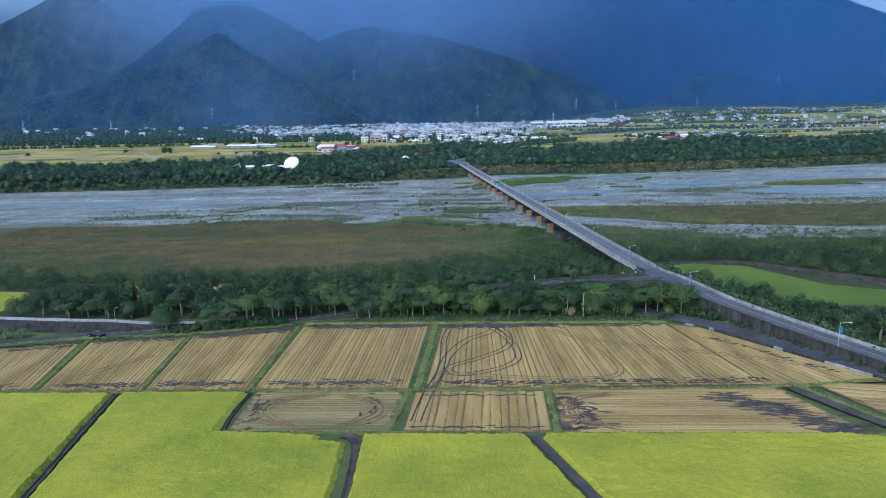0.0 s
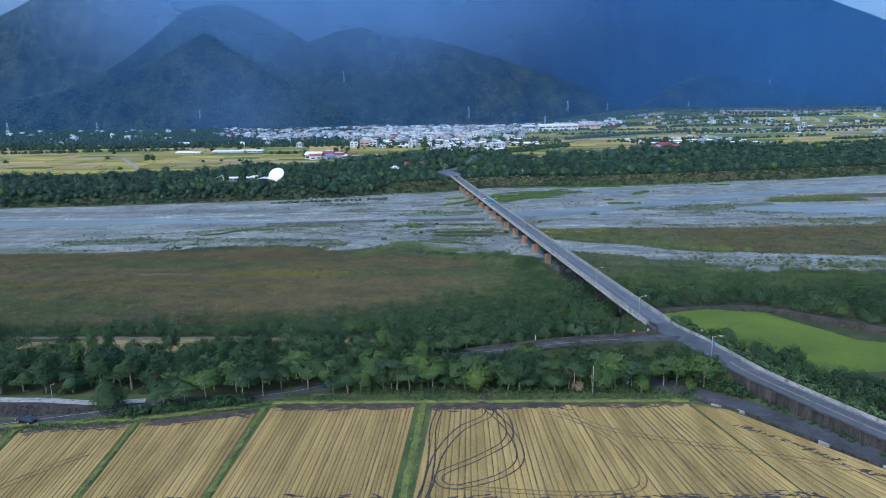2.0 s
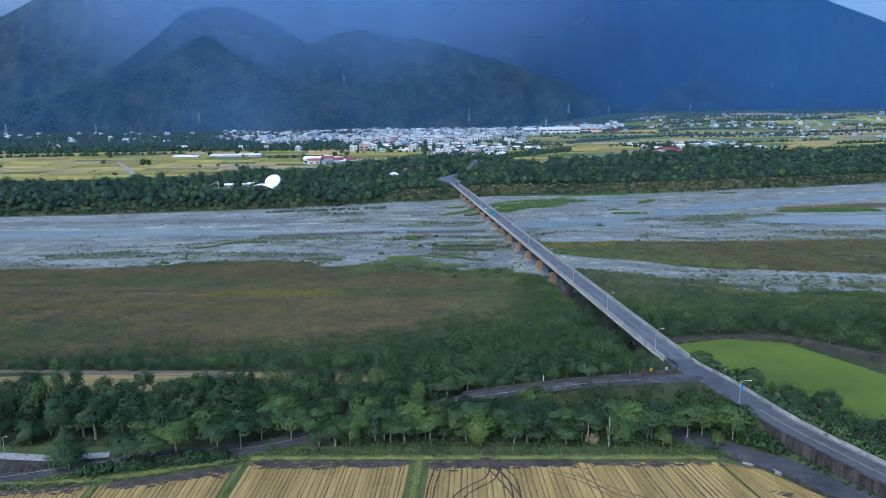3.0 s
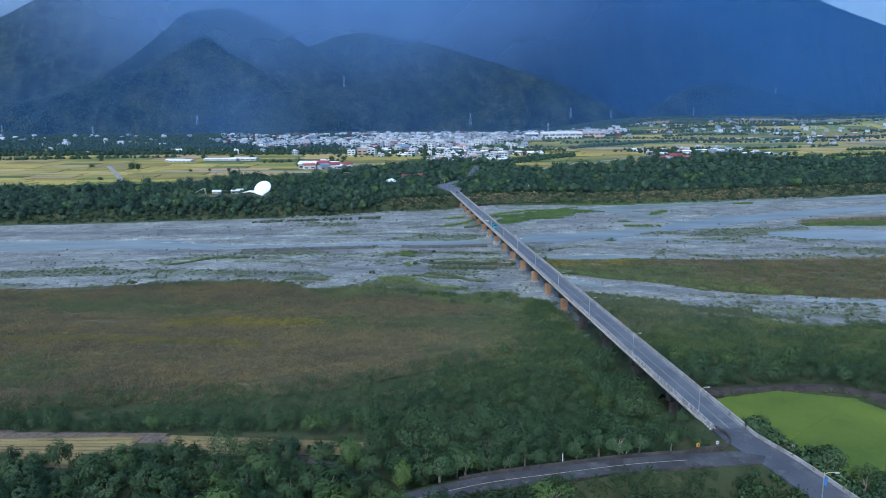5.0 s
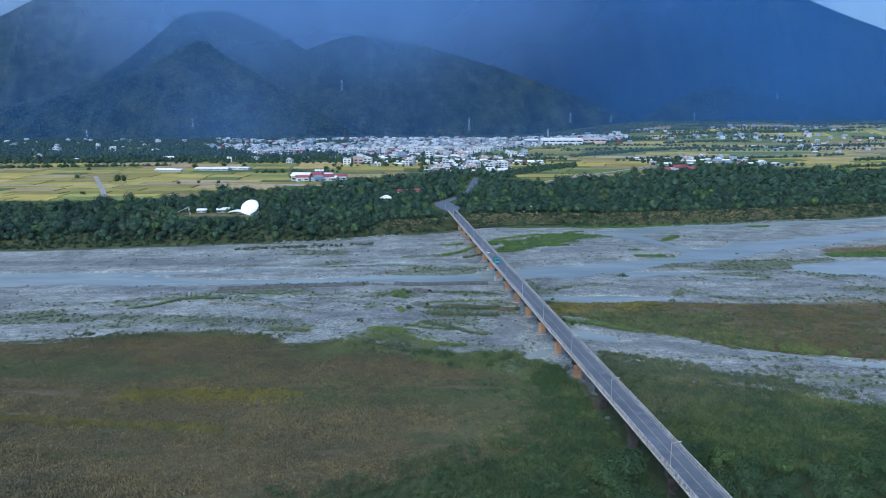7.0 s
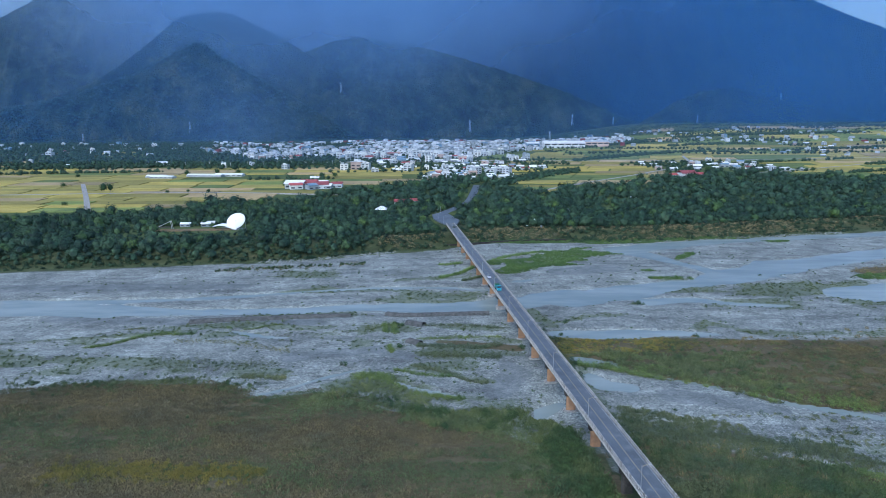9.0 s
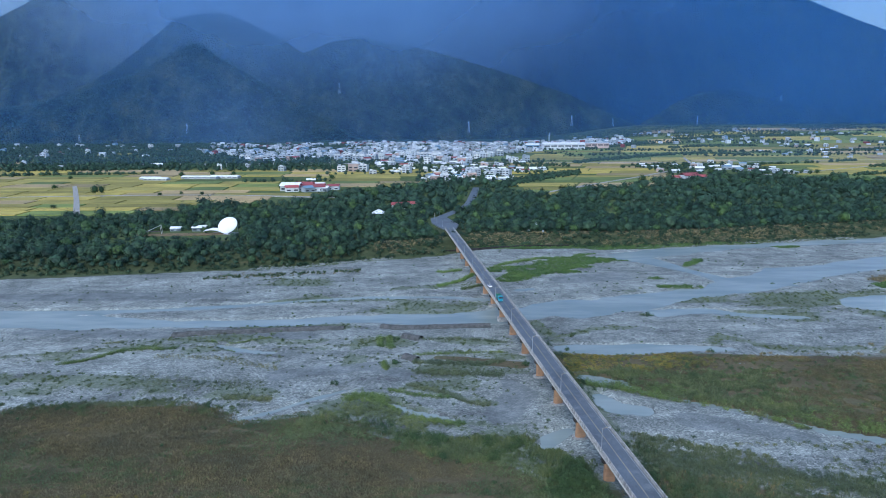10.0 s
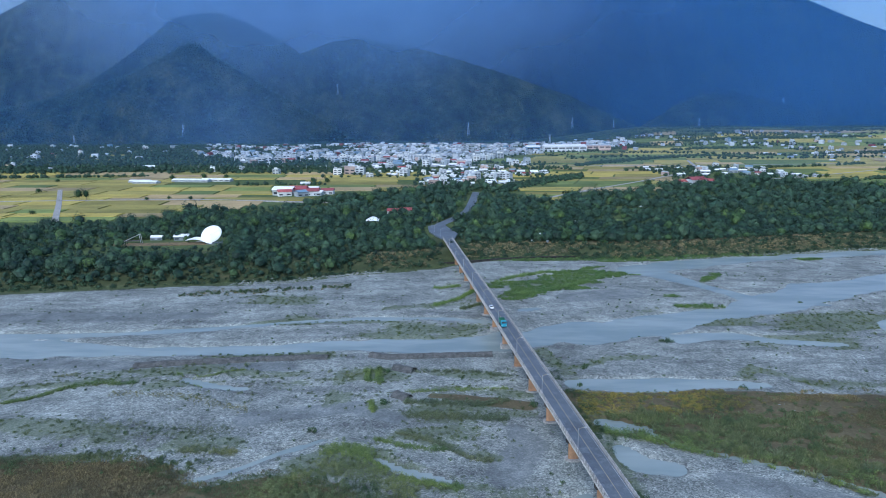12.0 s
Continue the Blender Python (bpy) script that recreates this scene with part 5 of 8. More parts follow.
ditch("dark wet ditch between rice plots", [(15.8, 121), (38.5, 58)], 0.9, "mud_dark")
ditch("muddy farm track between rice plots", [(-16, 120.5), (-12.9, 118), (-11.4, 100), (-11.2, 58)], 1.0, "mud")
ditch("dark ditch overgrown with grass", [(-63, 138.3), (-60.6, 122), (-57, 100), (-51.5, 60)], 0.42, "mud_dark")
ditch("stone-lined ditch between fields", [(66, 142), (69.5, 135), (73.5, 127.5), (78, 120), (88, 105)], 1.2, "wall_stain_shade")
ditch("dark ditch by the stepped rice plot", [(-36.6, 122.4), (-37, 130), (-36.7, 138.4)], 0.32, "mud_dark")


def blob_mesh(name, places, mat, seed, z=0.2):
    """Flat ragged patches of churned mud: (x, y, half length, half width, turn)."""
    r = np.random.default_rng(seed)
    V, F, n0, m = [], [], 0, 14
    for x, y, a, b, turn in places:
        t = np.linspace(0, 2 * np.pi, m, endpoint=False)
        rad = r.uniform(0.45, 1.25, m)
        px, py = a * rad * np.cos(t), b * rad * np.sin(t)
        c, s = np.cos(turn), np.sin(turn)
        V.append(np.c_[np.r_[x, x + px * c - py * s], np.r_[y, y + px * s + py * c], np.r_[z + r.uniform(0, 0.05), z - 0.1 + r.uniform(0, 0.06, m)]])
        k = np.arange(m)
        F.append(np.stack([np.zeros(m, int) + n0, n0 + 1 + k, n0 + 1 + (k + 1) % m], -1))
        n0 += m + 1
    return tagged(new(name, mesh_np(name, np.vstack(V), np.vstack(F), M[mat])), "churned dark mud at the ends of the rows", "mud", kind="stuff")


def headland(x0, x1, y0, y1, n, seed, length=1.5, wide=0.42):
    r = np.random.default_rng(seed)
    t = r.uniform(0, 1, n)
    yy = y0 + (y1 - y0) * t + r.normal(0, 0.7, n)
    return np.c_[x0 + (x1 - x0) * t, yy, r.uniform(0.3, 1, n) * length, r.uniform(0.3, 1, n) * wide, r.normal(0, 0.35, n)]


heads = [headland(-78, -61, 142.3, 142.6, 70, 1), headland(-57, -40, 143, 143.4, 80, 2), headland(-35, -8, 143.4, 143.8, 100, 3), headland(-1, 20, 143.8, 144, 60, 4), headland(22, 64, 144.4, 145.2, 120, 5),
         headland(-35, -6, 180.4, 181.2, 150, 6, 2.2, 0.6), headland(-1, 26, 180.6, 181.4, 190, 7, 2.0, 0.6), headland(26, 55, 181, 181.4, 60, 17, 1.6, 0.4), headland(-60, -39, 172.5, 178.6, 130, 8, 2.2, 0.6), headland(-84, -65, 169.2, 171.5, 80, 9), headland(-103, -88, 163, 166.5, 50, 10), headland(9.5, 12.5, 183, 191, 60, 18, 1.4, 0.8),
         headland(60, 80, 173, 149, 40, 11, 1.5, 0.45), headland(-103, -83, 141.5, 141.8, 14, 14)]
tagged(blob_mesh("mud_patches", np.vstack(heads), "mud", 3, 0.22))
turns = [(23 + 2.2 * math.cos(a) * 1.4, 130 + 6.5 * math.sin(a), 1.7, 0.45, a + 1.6) for a in np.linspace(1.2, 5.1, 34)] + [(25.5 + RNG.normal(0, 1.6), 130 + RNG.normal(0, 4.2), 1.5, 0.4, RNG.normal(0, 0.5)) for _ in range(40)]
turns += [(x + RNG.normal(0, 2.5), y + RNG.normal(0, 1.0), 2.4, 0.32, RNG.normal(-0.12, 0.15)) for x, y in ((53, 136.5), (57, 134), (60, 132), (61, 130), (64, 127.5), (66, 124.5), (69, 123)) for _ in range(18)]
turns += [(-33 + RNG.normal(0, 1.0), 130 + RNG.normal(0, 4.2), 0.9, 0.35, RNG.normal(0.8, 0.6)) for _ in range(26)] + [(-12 + RNG.normal(0, 1.2), 131 + RNG.normal(0, 4.2), 0.8, 0.3, RNG.normal(-0.6, 0.6)) for _ in range(12)]
turns += [(x, 124 + RNG.normal(0, 0.3), 1.3, 0.3, 0) for x in np.linspace(-4, 17, 14)] + [(x, 137.6 + RNG.normal(0, 0.3), 1.3, 0.3, 0) for x in np.linspace(-3, 17, 14)]
tagged(blob_mesh("mud_patches", turns, "mud", 4, 0.22))


def tyre_track(pts, gauge=1.7, mat="mud", wide=0.14):
    t = thing("tyre_track", "dark muddy tyre tracks across the straw", "tyre track", group="tyre tracks", kind="stuff")
    line = smooth_line([(x, y, 0.235) for x, y in pts], 0.8)
    for s in (-gauge / 2, gauge / 2):
        part("rut", ribbon("rut", line, [(s - wide, -0.05), (s, 0.02), (s + wide, -0.05)], M[mat], jitter=0.07), None, t)


tyre_track([(11.5, 183), (10.5, 176), (5, 170), (1.0, 160), (-0.8, 148), (-2.6, 138), (-4, 126)])
tyre_track([(10, 181), (14, 172), (16, 163), (15.4, 156), (11, 151), (3.5, 148), (1.2, 152), (8, 158), (14, 165), (14.6, 174), (12, 181)], 1.4)
tyre_track([(-1, 149), (8, 147.5), (22, 146), (33, 146.6), (36.5, 150.5), (36, 158), (34, 166), (28.5, 174), (22, 178.5)], 1.2, "mud_row")
tyre_track([(27, 178.5), (33, 171), (44, 165.5), (60, 160), (74, 154)], 1.5, "mud_row")
tyre_track([(-78, 143), (-72, 152), (-66, 160)], 1.5, "mud_row")
tyre_track([(23.6, 142), (40, 142.6), (62, 143.2)], 1.4)
for k in range(3):
    tyre_track([(-21 - k, 138 - 0.5 * k), (-30 + 0.5 * k, 136 - 0.5 * k), (-33.5 + 1.1 * k, 131), (-31 + k, 126 + 0.6 * k), (-23 - k, 124 + 0.5 * k)], 0.9, "mud_row", 0.08)
    tyre_track([(-19 + k, 137.4 - 0.5 * k), (-12.5 - 0.5 * k, 135.5 - 0.5 * k), (-9.6 - 1.1 * k, 131), (-11.5 - k, 126.5 + 0.6 * k), (-18 + k, 124 + 0.5 * k)], 0.9, "mud_row", 0.08)
    tyre_track([(33 - k, 138.6 - 0.5 * k), (26 - 0.4 * k, 136.5 - 0.4 * k), (22.6 + 0.8 * k, 131), (24.5 + 0.6 * k, 126 + 0.5 * k), (31 - k, 123.6 + 0.5 * k)], 1.0, "mud_row", 0.13)
tyre_track([(-3, 140.5), (-1.2, 146), (-0.4, 156), (-0.6, 170), (0.4, 179)], 1.2)


# ---- dirt bank round the green field ----
bank_line = smooth_line([(58, 262, -3.2), (72, 266, -3.1), (90, 267.5, -2.9), (106, 266, -2.6), (118, 254, -2.2), (132, 240, -1.9), (150, 225, -1.7), (190, 190, -1.5), (240, 150, -1.5)])
me = ribbon("dirt_bank", bank_line, [(-3.4, -2.2), (-1.6, 0.1), (-0.6, 0.5), (0.7, 0.45), (1.9, -0.5), (2.8, -1.6)], M["dirt"], jitter=0.35)
tagged(new("dirt_bank", me), "brown earth bank with a dirt track on top", "earth bank", kind="structure")


# ---- trees ----
def leaf_cloud(n, rx, rz, leaf, seed, clusters=12, flat=0.55, spread=0.3, low=-0.25, wild=0.35):
    """A crown of loose leaves gathered in clumps, with gaps between; z from the crown's middle."""
    r = np.random.default_rng(seed)
    d = r.normal(0, 1, (clusters, 3))
    d[:, 2] = np.abs(d[:, 2]) * 0.9 + low
    d /= np.linalg.norm(d, axis=1)[:, None]
    cen = d * r.uniform(0.45, 0.85, (clusters, 1)) * (rx, rx, rz)
    c = cen[r.integers(0, clusters, n)]
    e = r.normal(0, 1, (n, 3))
    e /= np.linalg.norm(e, axis=1)[:, None]
    P = c + e * r.uniform(0.4, 1.0, (n, 1)) ** 0.6 * (rx * spread, rx * spread, rz * spread * flat * 1.6)
    nrm = P / (rx, rx, rz) + e * (0.2 + wild) + (0, 0, 0.45) + r.normal(0, wild, (n, 3))
    nrm /= np.linalg.norm(nrm, axis=1)[:, None]
    t = np.cross(nrm, r.normal(0, 1, (n, 3)))
    t /= np.linalg.norm(t, axis=1)[:, None]
    b = np.cross(nrm, t)
    s = leaf * r.uniform(0.55, 1.15, (n, 1))
    droop = (0, 0, -0.18)
    V = np.stack([P - t * s, P + t * s * 0.75 - b * s * 0.65 + droop * s, P + t * s * 0.75 + b * s * 0.65 + droop * s], 1)
    return V.reshape(-1, 3), np.arange(3 * n).reshape(-1, 3), cen


def tree(name, label, place, h, rx, rz, n, leaf, seed, leaves="leaf", bark="bark", trunk=0.22, clusters=12, flat=0.5, low=-0.25, spread=0.3):
    t = thing(name, label, "tree", place, "trees in the wood")
    V, F, cen = leaf_cloud(int(n * 2.1), rx, rz, leaf * 0.62, seed, clusters + 8, flat, spread, low, 0.24)
    mid = h - rz
    V = V + (0, 0, mid)
    r = np.random.default_rng(seed + 1)
    bm = bmesh.new()
    fork = mid - rz * 0.35
    tube(bm, (0, 0, -0.6), (r.normal(0, 0.1), r.normal(0, 0.1), fork * 0.55), trunk, trunk * 0.8, 8)
    tube(bm, (0, 0, fork * 0.5), (0.1, 0.05, fork), trunk * 0.8, trunk * 0.62, 8)
    for c in cen[: min(7, clusters)]:
        tube(bm, (0.08, 0.04, fork - 0.1), (c[0] * 0.75, c[1] * 0.75, mid + c[2] * 0.7), trunk * 0.5, trunk * 0.12, 5)
    part("trunk", bm, M[bark], t)
    tri = outward(V.reshape(-1, 3, 3), (0, 0, mid - rz * 0.3))
    me = mesh_np("crown", tri.reshape(-1, 3), F, M[leaves], True)
    soften(me, tri, np.array((0, 0, mid - rz * 0.3)), 0.5)
    part("crown", me, None, t)
    return t


def dead_tree(place):
    t = thing("dead_tree", "bare grey dead tree among green ones", "tree", place)
    bm, r = bmesh.new(), np.random.default_rng(5)
    tube(bm, (0, 0, -0.4), (0.2, 0, 4.2), 0.2, 0.14, 8)
    for k in range(9):
        a = k * 0.7
        b0 = Vector((0.15, 0, 2.6 + 0.2 * k))
        b1 = b0 + Vector((math.cos(a) * 1.4, math.sin(a) * 1.2, 1.3 + 0.1 * k))
        tube(bm, b0, b1, 0.07, 0.035, 5)
        for q in (-0.5, 0.5):
            tube(bm, b1, b1 + Vector((math.cos(a + q) * 0.9, math.sin(a + q) * 0.9, 0.8)), 0.035, 0.012, 4)
    part("trunk", bm, M["bark_dead"], t)
    return t


def palm(place, h=4.5, fronds=16, seed=0, label="palm-like tree with arching green fronds"):
    t = thing("palm", label, "palm", place)
    r = np.random.default_rng(seed)
    bm = bmesh.new()
    for k in range(5):
        tube(bm, (0.03 * k, 0, h * k / 5 - 0.2), (0.03 * k + 0.03, 0, h * (k + 1) / 5), 0.2 - 0.012 * k, 0.19 - 0.012 * k, 8)
    part("trunk", bm, M["bark"], t)
    for k in range(fronds):
        a, up = 2 * math.pi * k / fronds + r.uniform(-0.2, 0.2), r.uniform(0.2, 1.1)
        V, F = [], []
        for s in range(7):
            d = s / 6
            cx, cz = 2.5 * d, h + up * 2.2 * d - 2.4 * d * d
            w = 0.34 * math.sin(math.pi * (0.12 + 0.85 * d))
            for o, dz in ((-w, -0.12), (0, 0), (w, -0.12)):
                V.append((cx * math.cos(a) - o * math.sin(a), cx * math.sin(a) + o * math.cos(a), cz + dz))
        for s in range(6):
            for o in (0, 1):
                F.append((s * 3 + o, s * 3 + o + 1, s * 3 + o + 4, s * 3 + o + 3))
        part("frond", mesh_np("frond", V, F, M["leaf_yellow" if k % 3 == 0 else "leaf"]), None, t)
    return t


def on_ground(x, y, scale=1.0, turn=0.0, sink=0.1):
    return Matrix.Translation((x, y, float(height_at(np.array([x]), np.array([y]))[0]) - sink)) @ Matrix.Rotation(turn, 4, "Z") @ Matrix.Scale(scale, 4)


# single trees along the field's edge
tree("round_tree", "dense round dark-leaved tree by the lane", on_ground(-71, 178.6), 6.6, 3.7, 3.2, 1500, 0.36, 101, "leaf_dark", clusters=30, flat=0.9, low=-0.6, spread=0.34)
umbrella = [tree("roadside_tree", lab, on_ground(x, y), h, rx, rz, 1500, 0.36, sd, lv, trunk=0.17, clusters=20, flat=0.45, spread=0.32, low=-0.5)
            for lab, x, y, h, rx, rz, sd, lv in (("tall pale-trunked tree with layered light-green crown", -60, 180.6, 7.8, 4.2, 3.0, 111, "leaf"), ("tall pale-trunked tree with flat layered crown", -52, 183.5, 9.2, 4.5, 3.3, 112, "leaf_yellow"), ("slim pale-trunked tree with loose green crown", -44, 185, 8.8, 4.4, 3.2, 113, "leaf"))]
for k, (x, y, s, v) in enumerate(((-56, 182, 0.95, 0), (-40, 187, 0.95, 2), (-30.5, 190.6, 1.1, 0), (-26, 191.4, 0.95, 2), (-33.5, 197.5, 1.05, 1), (-19, 191, 0.9, 0), (-11, 190.4, 1.12, 2), (-7, 191.4, 0.9, 0), (-2.5, 192, 1.0, 1), (40, 192.6, 1.0, 1), (44.5, 191.6, 0.95, 2), (48.5, 193, 0.95, 0), (52, 192.2, 0.92, 2), (55.5, 193.6, 0.85, 1), (3, 194, 0.9, 2), (14, 193.5, 1.0, 0), (24, 193, 0.85, 2), (-15, 195.5, 1.0, 1), (-47, 189.5, 1.0, 1), (-37, 191.5, 0.9, 0), (27.5, 194.5, 0.8, 1), (33, 194.5, 0.85, 2), (59.5, 195.5, 0.7, 0))):
    copy_thing(umbrella[v], on_ground(x, y, s * (1.08 if x > 15 else 1.0), k * 1.3))
mango = tree("mango_tree", "dense rounded mango tree with yellowish leaf tips", on_ground(9, 188.6), 8.2, 3.7, 3.6, 1500, 0.36, 121, "leaf_yellow", clusters=26, flat=0.9, low=-0.5, spread=0.34)
broad = tree("broadleaf_tree", "tall dark dense broadleaf tree", on_ground(18.5, 189.6), 10.2, 4.4, 4.2, 1700, 0.38, 122, "leaf_dark", clusters=26, flat=0.8, low=-0.5, spread=0.33)
copy_thing(broad, on_ground(21.5, 193.5, 0.85, 2.0))
copy_thing(mango, on_ground(46, 188.6, 0.55, 1.0))
copy_thing(mango, on_ground(57, 188.6, 0.42, 2.0))
dead_tree(on_ground(30, 191.2))
flower = tree("flowering_shrub", "leafy shrub dotted with pale yellow flowers", on_ground(36.5, 188.8), 3.6, 1.7, 1.7, 420, 0.3, 131, "leaf", clusters=14, flat=0.9, low=-0.7, trunk=0.1)
V, F, _ = leaf_cloud(40, 1.75, 1.75, 0.2, 9, 12, 0.9, 0.3, -0.3)
tagged(part("flowers", mesh_np("flowers", V + (0, 0, 1.9), F, M["paint_yellow"]), None, flower, "pale yellow flower heads"), kind="stuff")
tree("dry_bush", "withered reddish-brown bush at the field's edge", on_ground(31.8, 188.8), 3.4, 1.5, 1.7, 380, 0.26, 132, "tuft_brown", "bark_dead", 0.1, 12, 0.9, -0.8)
palm(on_ground(61.3, 193.2), 3.6, 18, 1)
for x, y, s in ((-108, 171.6, 0.9), (-112, 169, 1.0), (-104.5, 172.6, 0.8), (52, 249, 0.8), (62.5, 262, 0.7), (118, 262, 0.7)):
    palm(on_ground(x, y, s), 2.6, 14, int(abs(x)))

wood_kinds = [
    tree("wood_tree", "dark green leafy tree in a dense wood", on_ground(-100, 205), 6.2, 3.1, 2.4, 1150, 0.3, 141, "leaf_dark", clusters=16, flat=0.7, low=-0.5),
    tree("wood_tree", "mid-green leafy tree in a dense wood", on_ground(-93, 201), 5.4, 2.9, 2.2, 1050, 0.3, 142, "leaf", clusters=15, flat=0.6, low=-0.45),
    tree("wood_tree", "bushy low green tree in a dense wood", on_ground(-86, 207), 4.4, 2.7, 2.0, 1000, 0.3, 143, "leaf", clusters=14, flat=0.8, low=-0.6),
    tree("wood_tree", "tall slim tree above a dense wood", on_ground(-79, 203), 7.4, 2.7, 2.9, 1150, 0.29, 144, "leaf_dark", clusters=17, flat=0.6, low=-0.5),
    tree("wood_tree", "yellow-green leafy tree in a dense wood", on_ground(-64, 207), 6.6, 3.0, 2.8, 1150, 0.3, 145, "leaf_yellow", clusters=15, flat=0.7, low=-0.5),
]


def spaced(n, x0, x1, y0, y1, gap, keep, seed):
    """Random places at least gap apart where keep(x, y) holds."""
    r = np.random.default_rng(seed)
    xs, ys = r.uniform(x0, x1, n), r.uniform(y0, y1, n)
    ok = keep(xs, ys)
    cells, out = {}, []
    for x, y in zip(xs[ok], ys[ok]):
        c = (int(x // gap), int(y // gap))
        if all((x - p) ** 2 + (y - q) ** 2 > gap * gap for a in (-1, 0, 1) for b in (-1, 0, 1) for p, q in cells.get((c[0] + a, c[1] + b), ())):
            cells.setdefault(c, []).append((x, y))
            out.append((x, y))
    return np.array(out)


def clear_of_roads(x, y):
    ok = along(x, y, SIDE[::2])[0] > 4.8
    ok &= along(x, y, MAIN[::2])[0] > 6.2
    ok &= along(x, y, LOW[::2])[0] > 4.2
    ok &= along(x, y, LEVEE[::2])[0] > 4.5
    ok &= (np.abs(x - axis_x(y)) > 6.0) | (y < 224)
    return ok


def left_wood(x, y):
    ok = clear_of_roads(x, y) & (y > np.interp(x, [-150, -112, -78, -45, -30, 10, 25, 55], [192, 189, 188, 190, 200, 213, 216, 222]))
    ok &= ~((x > -132) & (x < -58) & (y > 221) & (y < 239)) & ~((x > -61) & (x < -14) & (y > 226) & (y < 238))
    ok &= ~((x < -122) & (y < 228))
    return ok & (y < np.interp(x, [-150, -60, -20, 10, 40, 55], [244, 247, 255, 270, 287, 302])) & (x < axis_x(y) - 6)


def right_wood(x, y):
    north = (along(x, y, bank_line[::2])[0] > 3.6) & (y > 268 - 0.9 * np.maximum(0, x - 104)) & (y < 299 - 0.12 * (x - 70)) & (x > axis_x(y) + 6)
    verge = (x > np.interp(y, [100, 139, 160, 177, 192, 204, 232], [135, 113, 99, 89, 82, 76.5, 70.5])) & (x < np.interp(y, [100, 160, 196, 215, 233], [170, 119, 96.5, 84, 72.6])) & (y < 240)
    return clear_of_roads(x, y) & (north | verge)


woods = np.vstack([spaced(14000, -150, 60, 186, 302, 3.9, left_wood, 3), spaced(9000, 62, 230, 100, 300, 4.3, right_wood, 4)])
row2 = spaced(3600, -62, 61, 184, 208, 2.9, lambda x, y: (along(x, y, SIDE[::2])[0] > 4.6) & (along(x, y, LOW[::2])[0] > 3.4) & (y < np.interp(x, [-60, -40, -26, 0, 15, 25, 60], [181, 185, 191, 201, 201, 201.5, 202])) & (y > np.interp(x, [-62, -40, -20, 57], [180.5, 186, 188.5, 189.5])) & (np.hypot(x - 12, y - 190) > 3), 17)
r = np.random.default_rng(8)
for n, (x, y) in enumerate(row2):
    copy_thing((wood_kinds[0], wood_kinds[1], umbrella[n % 3], wood_kinds[4])[n % 4], on_ground(x, y, r.uniform(0.8, 1.15) * (0.62 if y > 195.5 and x > 24 else 1.05 if x > 36 else 1.05 if x > 5 else 1), r.uniform(0, 6.28), 0.25))
near_wood = (woods[:, 1] < 224) & (woods[:, 0] > -112)
near_wood &= np.cumsum(near_wood) <= 270
for n, (x, y) in enumerate(woods[near_wood]):
    v = r.choice(5, p=[0.3, 0.27, 0.22, 0.11, 0.1])
    copy_thing(wood_kinds[v], on_ground(x, y, r.uniform(0.85, 1.4) * (0.95 if x > 64 and y > 190 else 1), r.uniform(0, 6.28), 0.25))
mass_t = [leaf_cloud(1300, 1.0, 0.85, 0.052, 600 + k, 34, 0.7, 0.33, -0.5, 0.22) for k in range(5)]
mass_v, mass_f = [v + (0, 0, 0.9) for v, _, _ in mass_t], mass_t[0][1]
rest = woods[~near_wood]
rest_z = np.c_[rest, height_at(rest[:, 0], rest[:, 1]) - 0.3]
hue = r.uniform(0, 1, len(rest))
for m, w in (("leaf_dark", hue < 0.42), ("leaf", (hue >= 0.42) & (hue < 0.92)), ("leaf_yellow", hue >= 0.92)):
    s = r.uniform(2.0, 3.3, w.sum()) * np.where((np.abs(rest[w, 0] - axis_x(rest[w, 1])) < 15) & (rest[w, 1] < 300), np.where(rest[w, 1] < 247, 0.85, 1.5), np.where((rest[w, 1] > 240) & (rest[w, 0] < 60), 0.85, np.where(rest[w, 1] > 284, 0.7, 1.3)))
    scatter("thicket", mass_v, mass_f, rest_z[w], s, M[m], r.uniform(0.8, 1.35, w.sum()), label="dense leafy thicket below the bridge", category="thicket", seed=70)

# ---- low growth ----
bush_t = [leaf_cloud(120, 1.0, 0.85, 0.19, 200 + k, 13, 0.9, 0.42, -0.5) for k in range(4)]
bush_v, bush_f = [v + (0, 0, 0.6) for v, _, _ in bush_t], bush_t[0][1]
mid_t = [leaf_cloud(60, 1.0, 0.85, 0.27, 220 + k, 10, 0.9, 0.42, -0.5) for k in range(4)]
mid_v, mid_f = [v + (0, 0, 0.6) for v, _, _ in mid_t], mid_t[0][1]
crown_t = [leaf_cloud(190, 1.0, 0.85, 0.118, 300 + k, 14, 0.85, 0.42, -0.35, 0.24) for k in range(5)]
core = bmesh.new()
bmesh.ops.create_icosphere(core, subdivisions=1, radius=1)
core_tri = np.array([[v.co for v in f.verts] for f in core.faces]).reshape(-1, 3) * (0.58, 0.58, 0.5)  # the dense inside of a crown
core.free()
crown_v = [np.vstack([v, core_tri]) + (0, 0, 0.75) for v, _, _ in crown_t]
crown_f = np.arange(len(crown_v[0])).reshape(-1, 3)
far_t = [leaf_cloud(120, 1.0, 0.85, 0.15, 340 + k, 12, 0.85, 0.4, -0.3, 0.15) for k in range(5)]
far_v = [np.vstack([v, core_tri]) + (0, 0, 0.75) for v, _, _ in far_t]
far_f = np.arange(len(far_v[0])).reshape(-1, 3)
dot_t = [leaf_cloud(18, 1.0, 0.9, 0.3, 360 + k, 8, 0.8, 0.4, -0.3) for k in range(5)]
